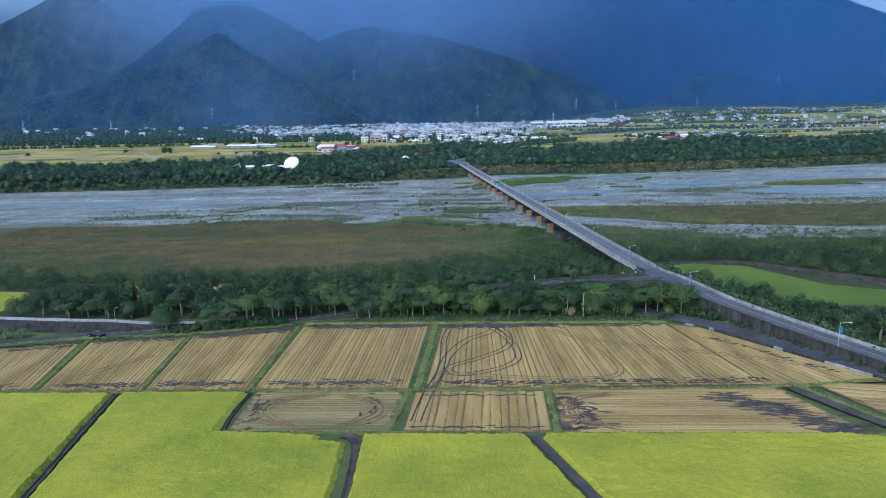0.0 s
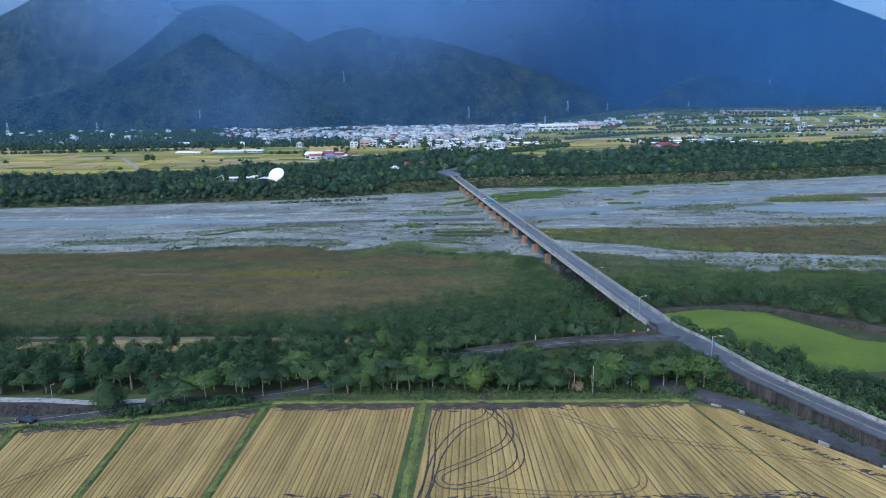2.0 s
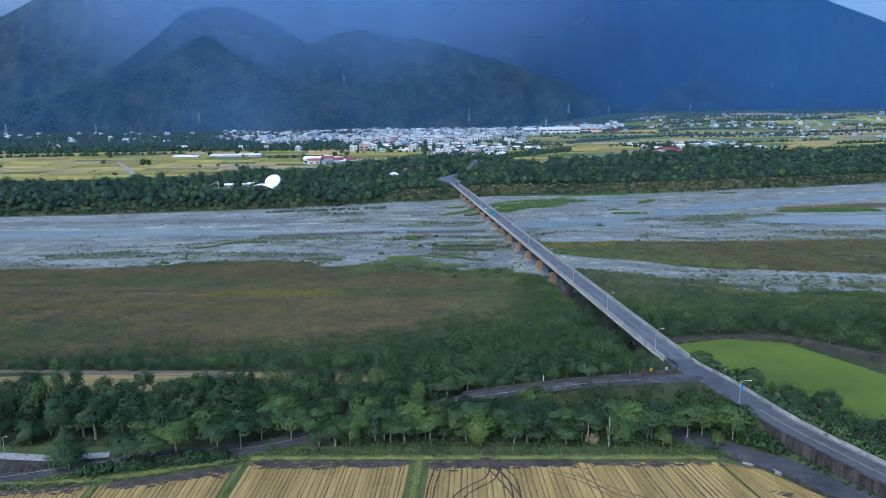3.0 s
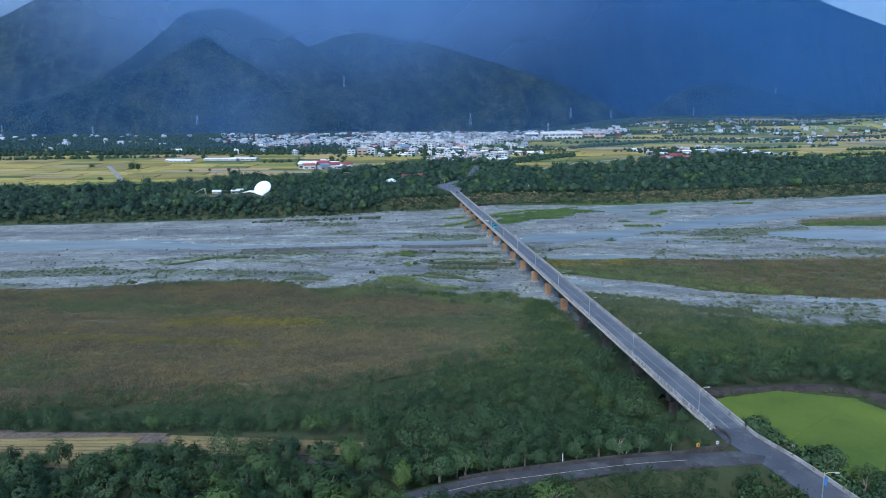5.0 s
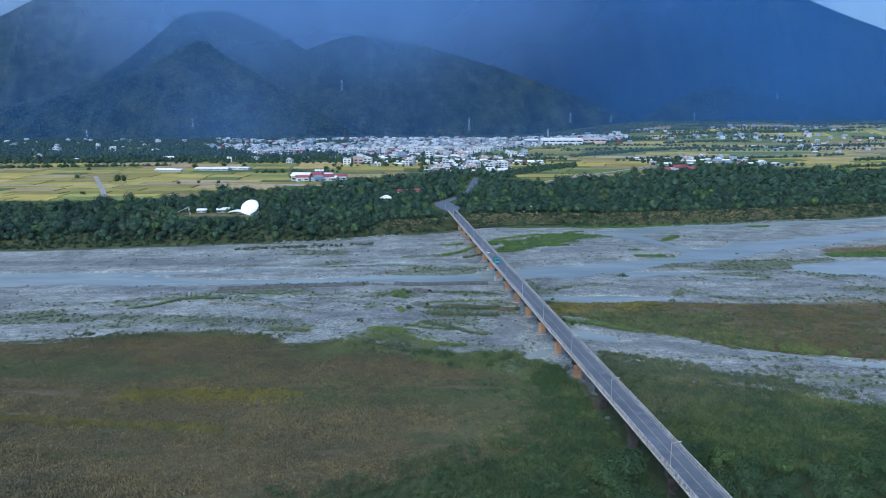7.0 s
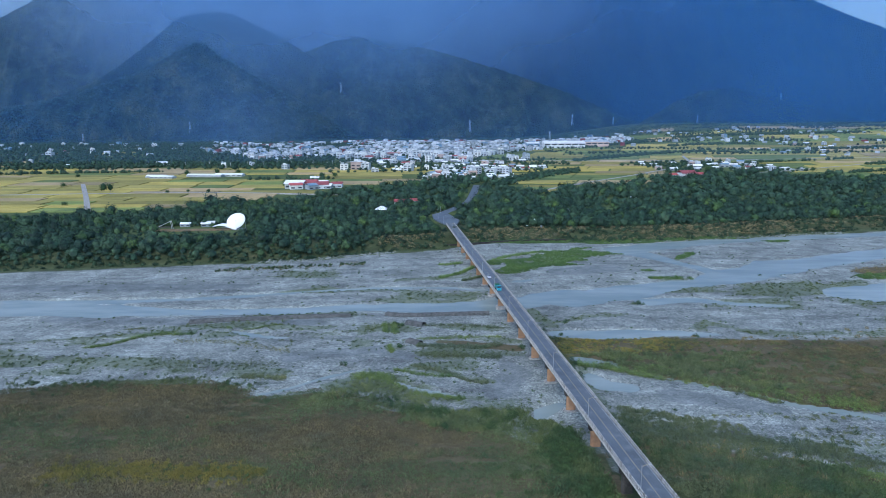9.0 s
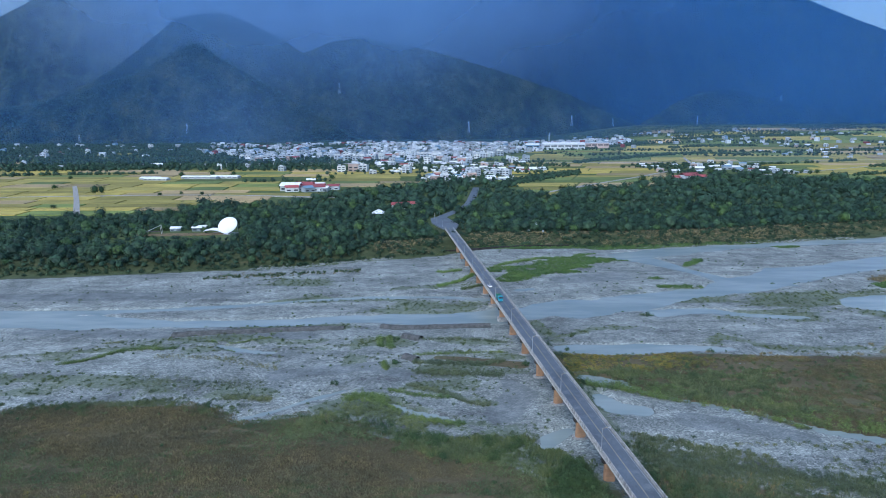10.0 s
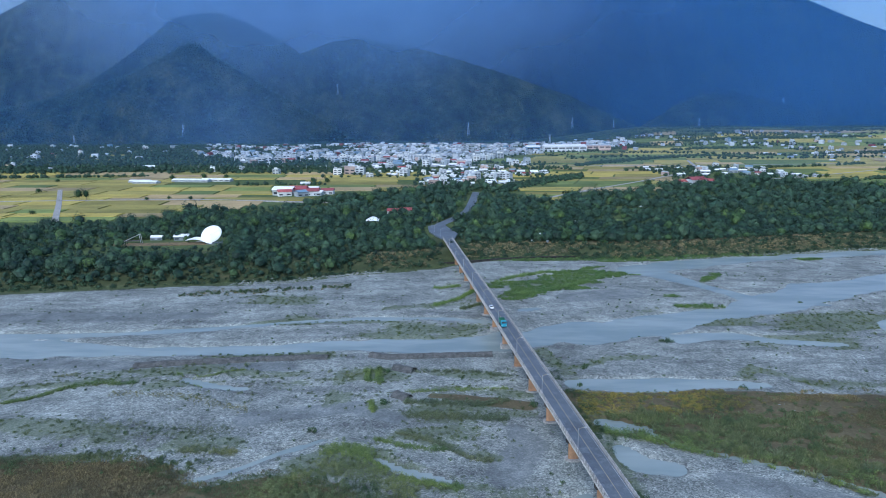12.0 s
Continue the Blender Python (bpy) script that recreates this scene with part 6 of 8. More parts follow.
dot_v = [np.vstack([v, core_tri * 1.1]) + (0, 0, 0.75) for v, _, _ in dot_t]
dot_f = np.arange(len(dot_v[0])).reshape(-1, 3)

clump_t = [leaf_cloud(26, 1.0, 0.7, 0.31, 700 + k, 7, 0.9, 0.45, -0.2) for k in range(5)]
clump_v, clump_f = [v + (0, 0, 0.35) for v, _, _ in clump_t], clump_t[0][1]

soft_t = [leaf_cloud(210, 1.0, 0.9, 0.1, 240 + k, 16, 0.95, 0.4, -0.5, 0.3) for k in range(5)]
soft_v, soft_f = [v + (0, 0, 0.65) for v, _, _ in soft_t], soft_t[0][1]


def plume(blades, seed, wide=0.07):
    """A loose stand of thin upright blades of grass, each one narrow triangle."""
    rr = np.random.default_rng(seed)
    a, d = rr.uniform(0, 6.28, blades), 0.8 * np.sqrt(rr.uniform(0, 1, blades))
    foot = np.c_[d * np.cos(a), d * np.sin(a), np.zeros(blades)]
    up = rr.uniform(0.55, 1.15, blades) * (1.1 - 0.4 * d)
    tip = foot + np.c_[0.35 * foot[:, :2] + rr.normal(0, 0.24, (blades, 2)), up]
    b = rr.uniform(0, 6.28, blades)
    side = np.c_[np.cos(b), np.sin(b), np.zeros(blades)] * wide * rr.uniform(0.6, 1.3, (blades, 1))
    bend = 0.45 * foot + 0.55 * tip + (0, 0, 0.08)
    return np.stack([foot, bend + side, tip, foot, tip, bend - side], 1).reshape(-1, 3)


plume_v = [plume(26, 760 + k, 0.085) for k in range(6)]
plume_f = np.arange(26 * 6).reshape(-1, 3)


def tuft(blades, seed, wide=0.16):
    """A tussock of arching blades, each a bent strip."""
    rr = np.random.default_rng(seed)
    V, F = [], []
    for b in range(blades):
        a, out, up = rr.uniform(0, 6.28), rr.uniform(0.25, 0.75), rr.uniform(0.6, 1.1)
        c, s = math.cos(a), math.sin(a)
        pts = [(0.08, 0, wide), (out * 0.5, up * 0.75, wide * 0.8), (out, up * 0.95, 0.03)]
        n0 = len(V)
        for d, z, w in pts:
            V += [(d * c - w * s, d * s + w * c, z), (d * c + w * s, d * s - w * c, z)]
        F += [(n0, n0 + 1, n0 + 3, n0 + 2), (n0 + 2, n0 + 3, n0 + 5, n0 + 4)]
    return np.array(V), np.array(F)


tuft_t = [tuft(6, 400 + k, 0.13) for k in range(4)]
tuft_v, tuft_f = [v for v, _ in tuft_t], tuft_t[0][1]


def with_z(p, sink=0.05):
    return np.c_[p, height_at(p[:, 0], p[:, 1]) - sink]


def shrub_zone(x, y):
    low = line_y(x, TERRACE_LOW)
    a = (x < axis_x(y) - 2.5) & (y > 236) & (y < low + 7 + 12 * (fbm(x, y, 14, 61) - 0.5))
    b = (x > axis_x(y) + 2.5) & (y > 292 - 0.12 * (x - 70)) & (y < 330 + 26 * (fbm(x, y, 22, 62) - 0.5))
    strip = (x > -132) & (x < -14) & (y > 218) & (y < 239)
    return (a | b) & ~strip & (fbm(x, y, 8, 63) > 0.34)


p = spaced(30000, -170, 260, 236, 345, 2.0, shrub_zone, 5)
rr = np.random.default_rng(5)
scatter("shrubs", soft_v, soft_f, with_z(p, 0.2), rr.uniform(0.9, 2.0, len(p)), M["leaf"], rr.uniform(0.7, 1.2, len(p)), label="tangled green shrubs at the foot of the wood", category="shrubs", seed=1)
under = spaced(9000, -150, 230, 100, 300, 2.6, lambda x, y: (left_wood(x, y) | right_wood(x, y)), 15)
scatter("undergrowth", soft_v, soft_f, with_z(under, 0.2), rr.uniform(0.8, 1.7, len(under)), M["leaf_dark"], rr.uniform(0.7, 1.2, len(under)), label="dark undergrowth beneath the trees", category="undergrowth", seed=11)
edge_growth = spaced(9000, -66, 60, 184, 212, 1.5, lambda x, y: (along(x, y, SIDE[::2])[0] > 3.4) & (along(x, y, LOW[::2])[0] > 4.2) & (y < np.interp(x, [-66, -40, -26, 0, 25, 60], [182, 186, 192, 204, 209, 213])) & (y > np.interp(x, [-66, -40, -20, 57], [180.2, 184.5, 188.2, 189.2])) & (fbm(x, y, 4, 73) > 0.4), 19)
scatter("undergrowth", soft_v, soft_f, with_z(edge_growth, 0.2), rr.uniform(0.9, 2.1, len(edge_growth)), M["leaf_dark"], rr.uniform(0.7, 1.3, len(edge_growth)), label="dark undergrowth between roadside trunks", category="undergrowth", seed=18)
verge = spaced(5000, -72, 60, 183, 205, 1.5, lambda x, y: (along(x, y, SIDE[::2])[0] > 3.6) & (y < np.interp(x, [-72, -45, -30, 10, 25, 55], [180, 187, 196, 205, 207, 204])) & (y > np.interp(x, [-72, -40, 57], [176, 183.5, 184])) & (fbm(x, y, 5, 71) > 0.52), 16)
scatter("verge_bushes", bush_v, bush_f, with_z(verge, 0.1), rr.uniform(0.35, 0.9, len(verge)), M["leaf"], label="low green growth on the grass verge", category="bushes", seed=12)

bk = bank_line[rr.integers(0, len(bank_line), 260)]
q = bk[:, :2] + rr.normal(0, 2.6, (260, 2))
scatter("dirt_bank_bushes", bush_v, bush_f, np.c_[q, bk[:, 2] - 0.5], rr.uniform(0.35, 0.95, 260), M["leaf"], label="weeds and bushes on the earth bank", category="bushes", seed=19)

tq = rr.uniform(0, 1, 150)
q = np.c_[-68 + 26 * tq, np.interp(-68 + 26 * tq, [-68, -60, -44, -42], [176.4, 179.2, 183.4, 184]) + rr.normal(0, 0.7, 150)]
scatter("lane_bushes", bush_v, bush_f, with_z(q, 0.15), rr.uniform(0.6, 1.5, 150), M["leaf_dark"], rr.uniform(0.8, 1.5, 150), label="dark bushes between the lane and the field", category="bushes", seed=20)

gx_, gy_ = rr.uniform(-12, 52, 5200), rr.uniform(322, 392, 5200)
top_edge = np.interp(gx_, [-12, 0, 8, 18, 27, 36, 44, 52], [384, 382, 379, 381, 380, 372, 356, 350])
ok = (gy_ < top_edge - 5 * fbm(gx_, gy_, 9, 76)) & ((gy_ > top_edge - 22 * fbm(gx_, gy_, 13, 74)) | (axis_x(gy_) - gx_ < 5 + 20 * fbm(gx_, gy_, 15, 72))) & (gx_ < axis_x(gy_) - 4.5) & (height_at(gx_, gy_) > -6.95)
q = np.c_[gx_, gy_][ok & (fbm(gx_, gy_, 10, 77) > 0.5)]
scatter("bridge_shrubs", soft_v, soft_f, with_z(q, 0.15), rr.uniform(0.6, 1.5, len(q)), M["leaf"], rr.uniform(0.8, 1.4, len(q)), label="green shrubs below the bridge", category="shrubs", seed=27)
q = np.c_[gx_, gy_][ok & (fbm(gx_, gy_, 10, 77) <= 0.5)]
scatter("edge_grass", plume_v, plume_f, with_z(q, 0.05), rr.uniform(0.6, 1.3, len(q)), M["tuft_green"], rr.uniform(0.8, 1.4, len(q)), label="tall green grass below the bridge", category="grass", seed=28)
gx_, gy_ = rr.uniform(58, 150, 5600), rr.uniform(318, 386, 5600)
top_edge = np.interp(gx_, [58, 64, 78, 98, 120, 150], [386, 384, 378, 368, 352, 338])
ok = (gy_ < top_edge - 6 * fbm(gx_, gy_, 12, 78)) & (gx_ > axis_x(gy_) + 5) & (height_at(gx_, gy_) > -6.95)
q = np.c_[gx_, gy_][ok & (fbm(gx_, gy_, 14, 79) > 0.42)]
scatter("edge_grass", plume_v, plume_f, with_z(q, 0.05), rr.uniform(0.5, 1.2, len(q)), M["tuft_olive"], rr.uniform(0.7, 1.3, len(q)), label="olive grass on the gravel beside the bridge", category="grass", seed=30)
line = smooth_line([(-152, 399, 0), (-95, 404, 0), (-70, 399, 0), (-45, 393, 0), (-21, 390, 0), (-2, 375, 0), (16, 370, 0), (33, 369, 0), (43, 360, 0)], 0.4)
q = line[rr.integers(0, len(line), 1300), :2] + rr.normal((0, -3.0), (1.5, 3.0), (1300, 2))
q = q[(fbm(q[:, 0], q[:, 1], 12, 65) > np.where(q[:, 0] < -45, 0.46, 0.4)) & (along(q[:, 0], q[:, 1], [(-66, 389), (-54, 398), (-40, 412)])[0] > 5)]
half_n = len(q) // 3
scatter("edge_grass", plume_v, plume_f, with_z(q[half_n:] + rr.normal(0, 1.5, q[half_n:].shape), 0.05), rr.uniform(0.5, 1.1, len(q) - half_n), M["tuft_green"], rr.uniform(0.8, 1.5, len(q) - half_n), label="tall green grass along the terrace edge", category="grass", seed=29)
q = q[:half_n]
scatter("edge_shrubs", soft_v, soft_f, with_z(q, 0.15), rr.uniform(0.5, 1.2, len(q)), M["leaf"], rr.uniform(0.8, 1.3, len(q)), label="dark green shrubs along the terrace edge", category="shrubs", seed=21)
bank_q = np.vstack([ln[rr.integers(0, len(ln), int(len(ln) * 7)), :2] + rr.normal(0, half * 0.5, (int(len(ln) * 7), 2)) for ln, half, _ in bank_lines])
scatter("bank_grass", tuft_v, tuft_f, np.c_[bank_q, np.full(len(bank_q), 0.2)], rr.uniform(0.15, 0.42, len(bank_q)), M["reed"], label="rough grass on the banks between fields", category="grass", seed=26)
vx = rr.uniform(-108, 58, 4200)
v0, v1 = np.interp(vx, [-102, -88, -72, -63, -54, -38, -36, 57], [165.2, 167.6, 171.4, 173.4, 176, 181.5, 183.6, 184]), np.interp(vx, [-102, -88, -75, -63, -40, -20, 0, 50, 58], [167.2, 171, 175.4, 179.5, 184.5, 188.5, 190, 190, 186])
q = np.c_[vx, v0 + (v1 - v0) * rr.uniform(0, 1, 4200)]
scatter("verge_grass", tuft_v, tuft_f, with_z(q, 0.02), rr.uniform(0.25, 0.6, 4200), M["weed"], label="tall green grass along the field's edge", category="grass", seed=22)

mb = MAIN[(MAIN[:, 1] > 140) & (MAIN[:, 1] < 236)]
k = rr.integers(0, len(mb) - 1, 300)
nx, ny = (mb[k + 1] - mb[k])[:, 1], -(mb[k + 1] - mb[k])[:, 0]
ln = np.hypot(nx, ny)
off = -rr.uniform(5.2, 9.0, 300)
q = np.c_[mb[k, 0] + nx / ln * off, mb[k, 1] + ny / ln * off]
scatter("belt_bushes", bush_v, bush_f, with_z(q, 0.2), rr.uniform(0.9, 2.1, 300), M["leaf"], rr.uniform(0.8, 1.5, 300), label="dense bushes along the road parapet", category="bushes", seed=23)
k = rr.integers(0, len(LEFT_BELOW) - 1, 420)
lb, ln_ = LEFT_BELOW[k], LEFT_BELOW[k + 1] - LEFT_BELOW[k]
wide = np.hypot(ln_[:, 0], ln_[:, 1])
off = rr.uniform(4.2, 5.6, 420)
q = np.c_[lb[:, 0] + ln_[:, 1] / wide * off, lb[:, 1] - ln_[:, 0] / wide * off]
q = q[fbm(q[:, 0], q[:, 1], 9, 75) > 0.4]
scatter("wall_weeds", bush_v, bush_f, with_z(q, 0.1), rr.uniform(0.25, 0.75, len(q)), M["leaf"], rr.uniform(0.8, 1.5, len(q)), label="green weeds along the foot of the retaining wall", category="weeds", seed=25)
q = spaced(2500, 55, 72, 185, 210, 1.3, lambda x, y: (along(x, y, MAIN[::2])[0] > 4.4) & (along(x, y, LOW[::2])[0] > 3.9) & (along(x, y, SIDE[::2])[0] > 4) & (x < np.interp(y, MAIN[::-1, 1], MAIN[::-1, 0])), 24)
scatter("bank_bushes", bush_v, bush_f, with_z(q, 0.2), rr.uniform(0.7, 1.9, len(q)), M["leaf_dark"], rr.uniform(0.9, 1.6, len(q)), label="dark bushes on the slope beside the road", category="bushes", seed=24)

blade_t = [leaf_cloud(34, 1.0, 0.8, 0.18, 720 + k, 7, 1.1, 0.5, -0.1) for k in range(5)]
blade_v, blade_f = [v + (0, 0, 0.35) for v, _, _ in blade_t], blade_t[0][1]
tz = lambda x, y: (x < axis_x(y) - 5) & (y > line_y(x, TERRACE_LOW) - 2) & (y < line_y(x, TERRACE_TOP) + 3) & (fbm(x * 0.16, y, 4.6, 81) > 0.25)
p = spaced(160000, -240, 52, 245, 408, 0.85, tz, 6)
size = rr.uniform(0.65, 1.35, len(p)) * (0.6 + 0.9 * fbm(p[:, 0] * 0.16, p[:, 1], 6, 83))
greenish = fbm(p[:, 0] * 0.5, p[:, 1], 24, 85) + rr.normal(0, 0.05, len(p)) + 0.3 * np.clip(1 - (axis_x(p[:, 1]) - p[:, 0]) / 55, 0, 1) * ss(p[:, 1], 285, 325) > 0.62
rusty = ~greenish & (p[:, 1] - 352 + 45 * (fbm(p[:, 0] * 0.4, p[:, 1], 26, 86) - 0.5) + rr.normal(0, 8, len(p)) > 0)
pale = ~greenish & ~rusty
scatter("dry_grass", plume_v, plume_f, with_z(p[pale]), size[pale], M["tuft_brown"], rr.uniform(0.4, 0.8, pale.sum()), label="rough pale brown tussocks of dry grass", category="grass", seed=2)
scatter("dry_grass", plume_v, plume_f, with_z(p[rusty]), size[rusty], M["tuft_rust"], rr.uniform(0.4, 0.8, rusty.sum()), label="rough rust-brown tussocks of dry grass", category="grass", seed=2)
scatter("green_grass", plume_v, plume_f, with_z(p[greenish]), size[greenish] * 0.9, M["tuft_green"], rr.uniform(0.4, 0.7, greenish.sum()), label="green tussocks among dry grass", category="grass", seed=3)

p = np.c_[rr.uniform(-230, 320, 90000), rr.uniform(318, 720, 90000)]
lu, dr = covers(p[:, 0], p[:, 1])[1:3]
zz = height_at(p[:, 0], p[:, 1])
dry_land = (zz > -6.95) & (np.abs(p[:, 0] - axis_x(p[:, 1])) > 1) & (p[:, 1] < line_y(p[:, 0], FAR_BANK) + 6)
pick = dry_land & (rr.uniform(0, 1, len(p)) < np.clip(lu * 1.1 - 0.06, 0, 1) * 0.6)
q = p[pick]
scatter("river_grass", plume_v, plume_f, with_z(q, 0.02), rr.uniform(0.35, 0.95, len(q)), M["tuft_green"], rr.uniform(0.6, 1.2, len(q)), label="green grass tufts on the gravel bars", category="grass", seed=4)
pick = dry_land & (p[:, 0] > axis_x(p[:, 1])) & (flat_cover(p[:, 0], p[:, 1]) < 0.4) & (rr.uniform(0, 1, len(p)) < np.clip(dr, 0, 1) * 0.3)
q = p[pick]
scatter("dry_grass", plume_v, plume_f, with_z(q), rr.uniform(0.5, 1.3, len(q)), M["tuft_brown"], label="brown grass tussocks on the river flat", category="grass", seed=5)
pick = dry_land & (rr.uniform(0, 1, len(p)) < 0.012 + 0.1 * np.clip(lu - 0.25, 0, 1))
q = p[pick]
scatter("river_bushes", mid_v, mid_f, with_z(q, 0.1), rr.uniform(0.3, 0.8, len(q)), M["leaf"], label="small scattered bushes on the river bed", category="bushes", seed=6)
on_flat = dry_land & (flat_cover(p[:, 0], p[:, 1]) > 0.5)
pickr = rr.uniform(0, 1, len(p))
fp = np.c_[rr.uniform(48, 330, 26000), rr.uniform(362, 462, 26000)]
fp = fp[(flat_cover(fp[:, 0], fp[:, 1]) > 0.45) & (height_at(fp[:, 0], fp[:, 1]) > -6.95)]
fp = fp[fbm(fp[:, 0] * 0.4, fp[:, 1], 6, 66) > 0.36]
fp = fp[(fp[:, 0] < 215) | (rr.uniform(0, 1, len(fp)) < 0.35)]
low_f = ss(line_y(fp[:, 0], FLAT_HIGH) - fp[:, 1] + 10 * (fbm(fp[:, 0], fp[:, 1], 11, 58) - 0.5), 8, 26)
patchy = fbm(fp[:, 0] * 0.5, fp[:, 1], 5, 69)
wander = 0.9 * (fbm(fp[:, 0] * 0.4, fp[:, 1], 18, 61) - 0.5) + rr.normal(0, 0.1, len(fp))
upper = 1 - low_f + wander > 0.44
gold = upper & (fp[:, 0] + 60 * wander < 96)
rust = (upper | (fp[:, 0] + 70 * wander > 128)) & ~gold & (patchy > 0.4)
olive = ~upper & ~rust & (patchy > 0.4)
for m, w, lo, hi, lab in (("tuft_olive", olive & (wander < 0.05), 0.7, 1.5, "tall grey-green grass on the river flat"), ("tuft_green", olive & (wander >= 0.05), 0.6, 1.3, "tall green grass on the river flat"), ("tuft_rust", rust, 0.4, 1.0, "rust-brown grass on the river flat"), ("tuft_gold", gold, 0.35, 0.75, "low yellow-green grass on the river flat")):
    q = fp[w]
    scatter("flat_grass", plume_v, plume_f, with_z(q), 1.35 * rr.uniform(lo, hi, len(q)) * (0.55 + 0.9 * fbm(q[:, 0], q[:, 1], 7, 64)), M[m], rr.uniform(0.45, 0.85, len(q)), label=lab, category="grass", seed=55)
edge_x = rr.uniform(52, 150, 900)
q = np.c_[edge_x, line_y(edge_x, FLAT_LOW) + rr.gamma(1.5, 3.0, 900) - 1.0]
q = q[(height_at(q[:, 0], q[:, 1]) > -6.95) & (fbm(q[:, 0], q[:, 1], 9, 68) > 0.42)]
scatter("shore_reeds", blade_v, blade_f, with_z(q), rr.uniform(0.7, 1.5, len(q)), M["reed"], rr.uniform(0.9, 1.5, len(q)), label="green reeds along the edge of the river flat", category="reeds", seed=60)
q = p[on_flat & (pickr > 0.9) & (rr.uniform(0, 1, len(p)) < 0.1)]
scatter("flat_scrub", soft_v, soft_f, with_z(q, 0.1), rr.uniform(0.5, 1.2, len(q)), M["leaf"], label="dark green scrub on the river flat", category="scrub", seed=56)
lush_bar = (p[:, 0] > 22) & (p[:, 1] > 570) & (lu > 0.25) & dry_land
q = p[lush_bar]
scatter("reeds", plume_v, plume_f, with_z(q), rr.uniform(0.9, 1.8, len(q)), M["reed_fresh"], rr.uniform(0.5, 0.9, len(q)), label="lush green reeds on a gravel bar", category="reeds", seed=51)
flat = dry_land & (p[:, 0] > axis_x(p[:, 1]) + 4) & (p[:, 1] < 480)
q = p[flat & (rr.uniform(0, 1, len(p)) < 0.16 * np.clip(dr - 0.2, 0, 1) * (fbm(p[:, 0] * 0.5, p[:, 1], 9, 55) > 0.56))]
scatter("scrub", soft_v, soft_f, with_z(q, 0.1), rr.uniform(0.5, 1.25, len(q)), M["leaf"], label="low green scrub on the river flat", category="scrub", seed=52)
q = p[flat & (rr.uniform(0, 1, len(p)) < 0.22 * np.clip(dr - 0.2, 0, 1))]
scatter("green_grass", plume_v, plume_f, with_z(q), rr.uniform(0.5, 1.3, len(q)), M["tuft_green"], label="green tussocks on the river flat", category="grass", seed=53)
qy = rr.uniform(335, 530, 900)
q = np.c_[axis_x(qy) + 5 + rr.gamma(1.6, 2.0, 900), qy]
q = q[(height_at(q[:, 0], q[:, 1]) > -6.95) & (fbm(q[:, 0], q[:, 1], 16, 57) > 0.4)]
scatter("bridge_scrub", soft_v, soft_f, with_z(q, 0.15), rr.uniform(0.7, 1.7, len(q)), M["leaf"], label="green scrub along the bridge's foot", category="scrub", seed=54)
east = dry_land & (p[:, 0] > axis_x(p[:, 1]) + 5) & (p[:, 1] < 376 + 10 * (fbm(p[:, 0], p[:, 1], 20, 59) - 0.5)) & (fbm(p[:, 0] * 0.4, p[:, 1], 8, 60) > 0.45)
q = p[east & (pickr < 0.5)]
scatter("bed_grass", plume_v, plume_f, with_z(q, 0.02), rr.uniform(0.4, 1.0, len(q)), M["tuft_olive"], rr.uniform(0.6, 1.2, len(q)), label="grey-green grass on the gravel below the wood", category="grass", seed=57)
q = p[east & (pickr > 0.94)]
scatter("bed_bushes", soft_v, soft_f, with_z(q, 0.1), rr.uniform(0.6, 1.5, len(q)), M["leaf"], label="green bushes on the gravel below the wood", category="bushes", seed=58)
for x, y, s in ((-23.5, 474, 1.6), (-20.5, 473, 1.6), (-18.5, 443, 1.7), (97, 512, 2.2), (100, 514, 2.4), (51, 462, 1.6), (-38, 420, 1.7), (190, 583, 1.6), (33, 442, 2.0), (110, 460, 1.6), (56, 478, 1.4)):
    b = thing("river_bush", "rounded green bush on the gravel", "bush", on_ground(x, y), "bushes on the river bed")
    v, f, _ = leaf_cloud(170, s, s * 0.8, 0.32, int(x * 7 + y), 9, 0.9, 0.45, -0.6)
    part("foliage", mesh_np("foliage", v + (0, 0, s * 0.55), f, M["leaf"]), None, b)
    part("stems", tube(tube(bmesh.new(), (0, 0, -0.3), (0.3, 0.1, s * 0.7), 0.07, 0.03, 5), (0, 0, -0.3), (-0.3, 0.1, s * 0.7), 0.07, 0.03, 5), M["bark"], b)

# ---- stones ----
ico = bmesh.new()
bmesh.ops.create_icosphere(ico, subdivisions=1, radius=1)
bmesh.ops.dissolve_verts(ico, verts=[v for v in ico.verts if v.index in (3, 8)])
bmesh.ops.triangulate(ico, faces=ico.faces[:])
ico.verts.index_update()
st_f = np.array([[v.index for v in f.verts] for f in ico.faces])
st_v0 = np.array([v.co for v in ico.verts])
ico.free()
st_v = [st_v0 * np.random.default_rng(500 + k).uniform(0.65, 1.15, (10, 1)) * (1, 0.8, 0.6) for k in range(4)]
p = np.c_[rr.uniform(-230, 300, 60000), rr.uniform(325, 715, 60000)]
g, lu, dr, sa = covers(p[:, 0], p[:, 1])[:4]
zz = height_at(p[:, 0], p[:, 1])
pick = (zz > -7.2) & (g > 0.6) & (sa < 0.3) & (rr.uniform(0, 1, len(p)) < 0.1 + 0.6 * ss(fbm(p[:, 0], p[:, 1], 15, 91), 0.45, 0.68))
q = p[pick]
scatter("river_stones", st_v, st_f, with_z(q, 0.06), rr.gamma(2.0, 0.07, len(q)).clip(0.1, 0.6), M["stone"], label="pale grey boulders and cobbles on the river bed", category="stones", seed=7)
t = rr.uniform(0, 1, 1500)
bx = np.where(t < 0.5, rr.uniform(90, 330, 1500), rr.uniform(-130, -40, 1500))
bq = np.c_[bx, line_y(bx, FAR_BANK) + rr.normal(-5, 2.2, 1500)]
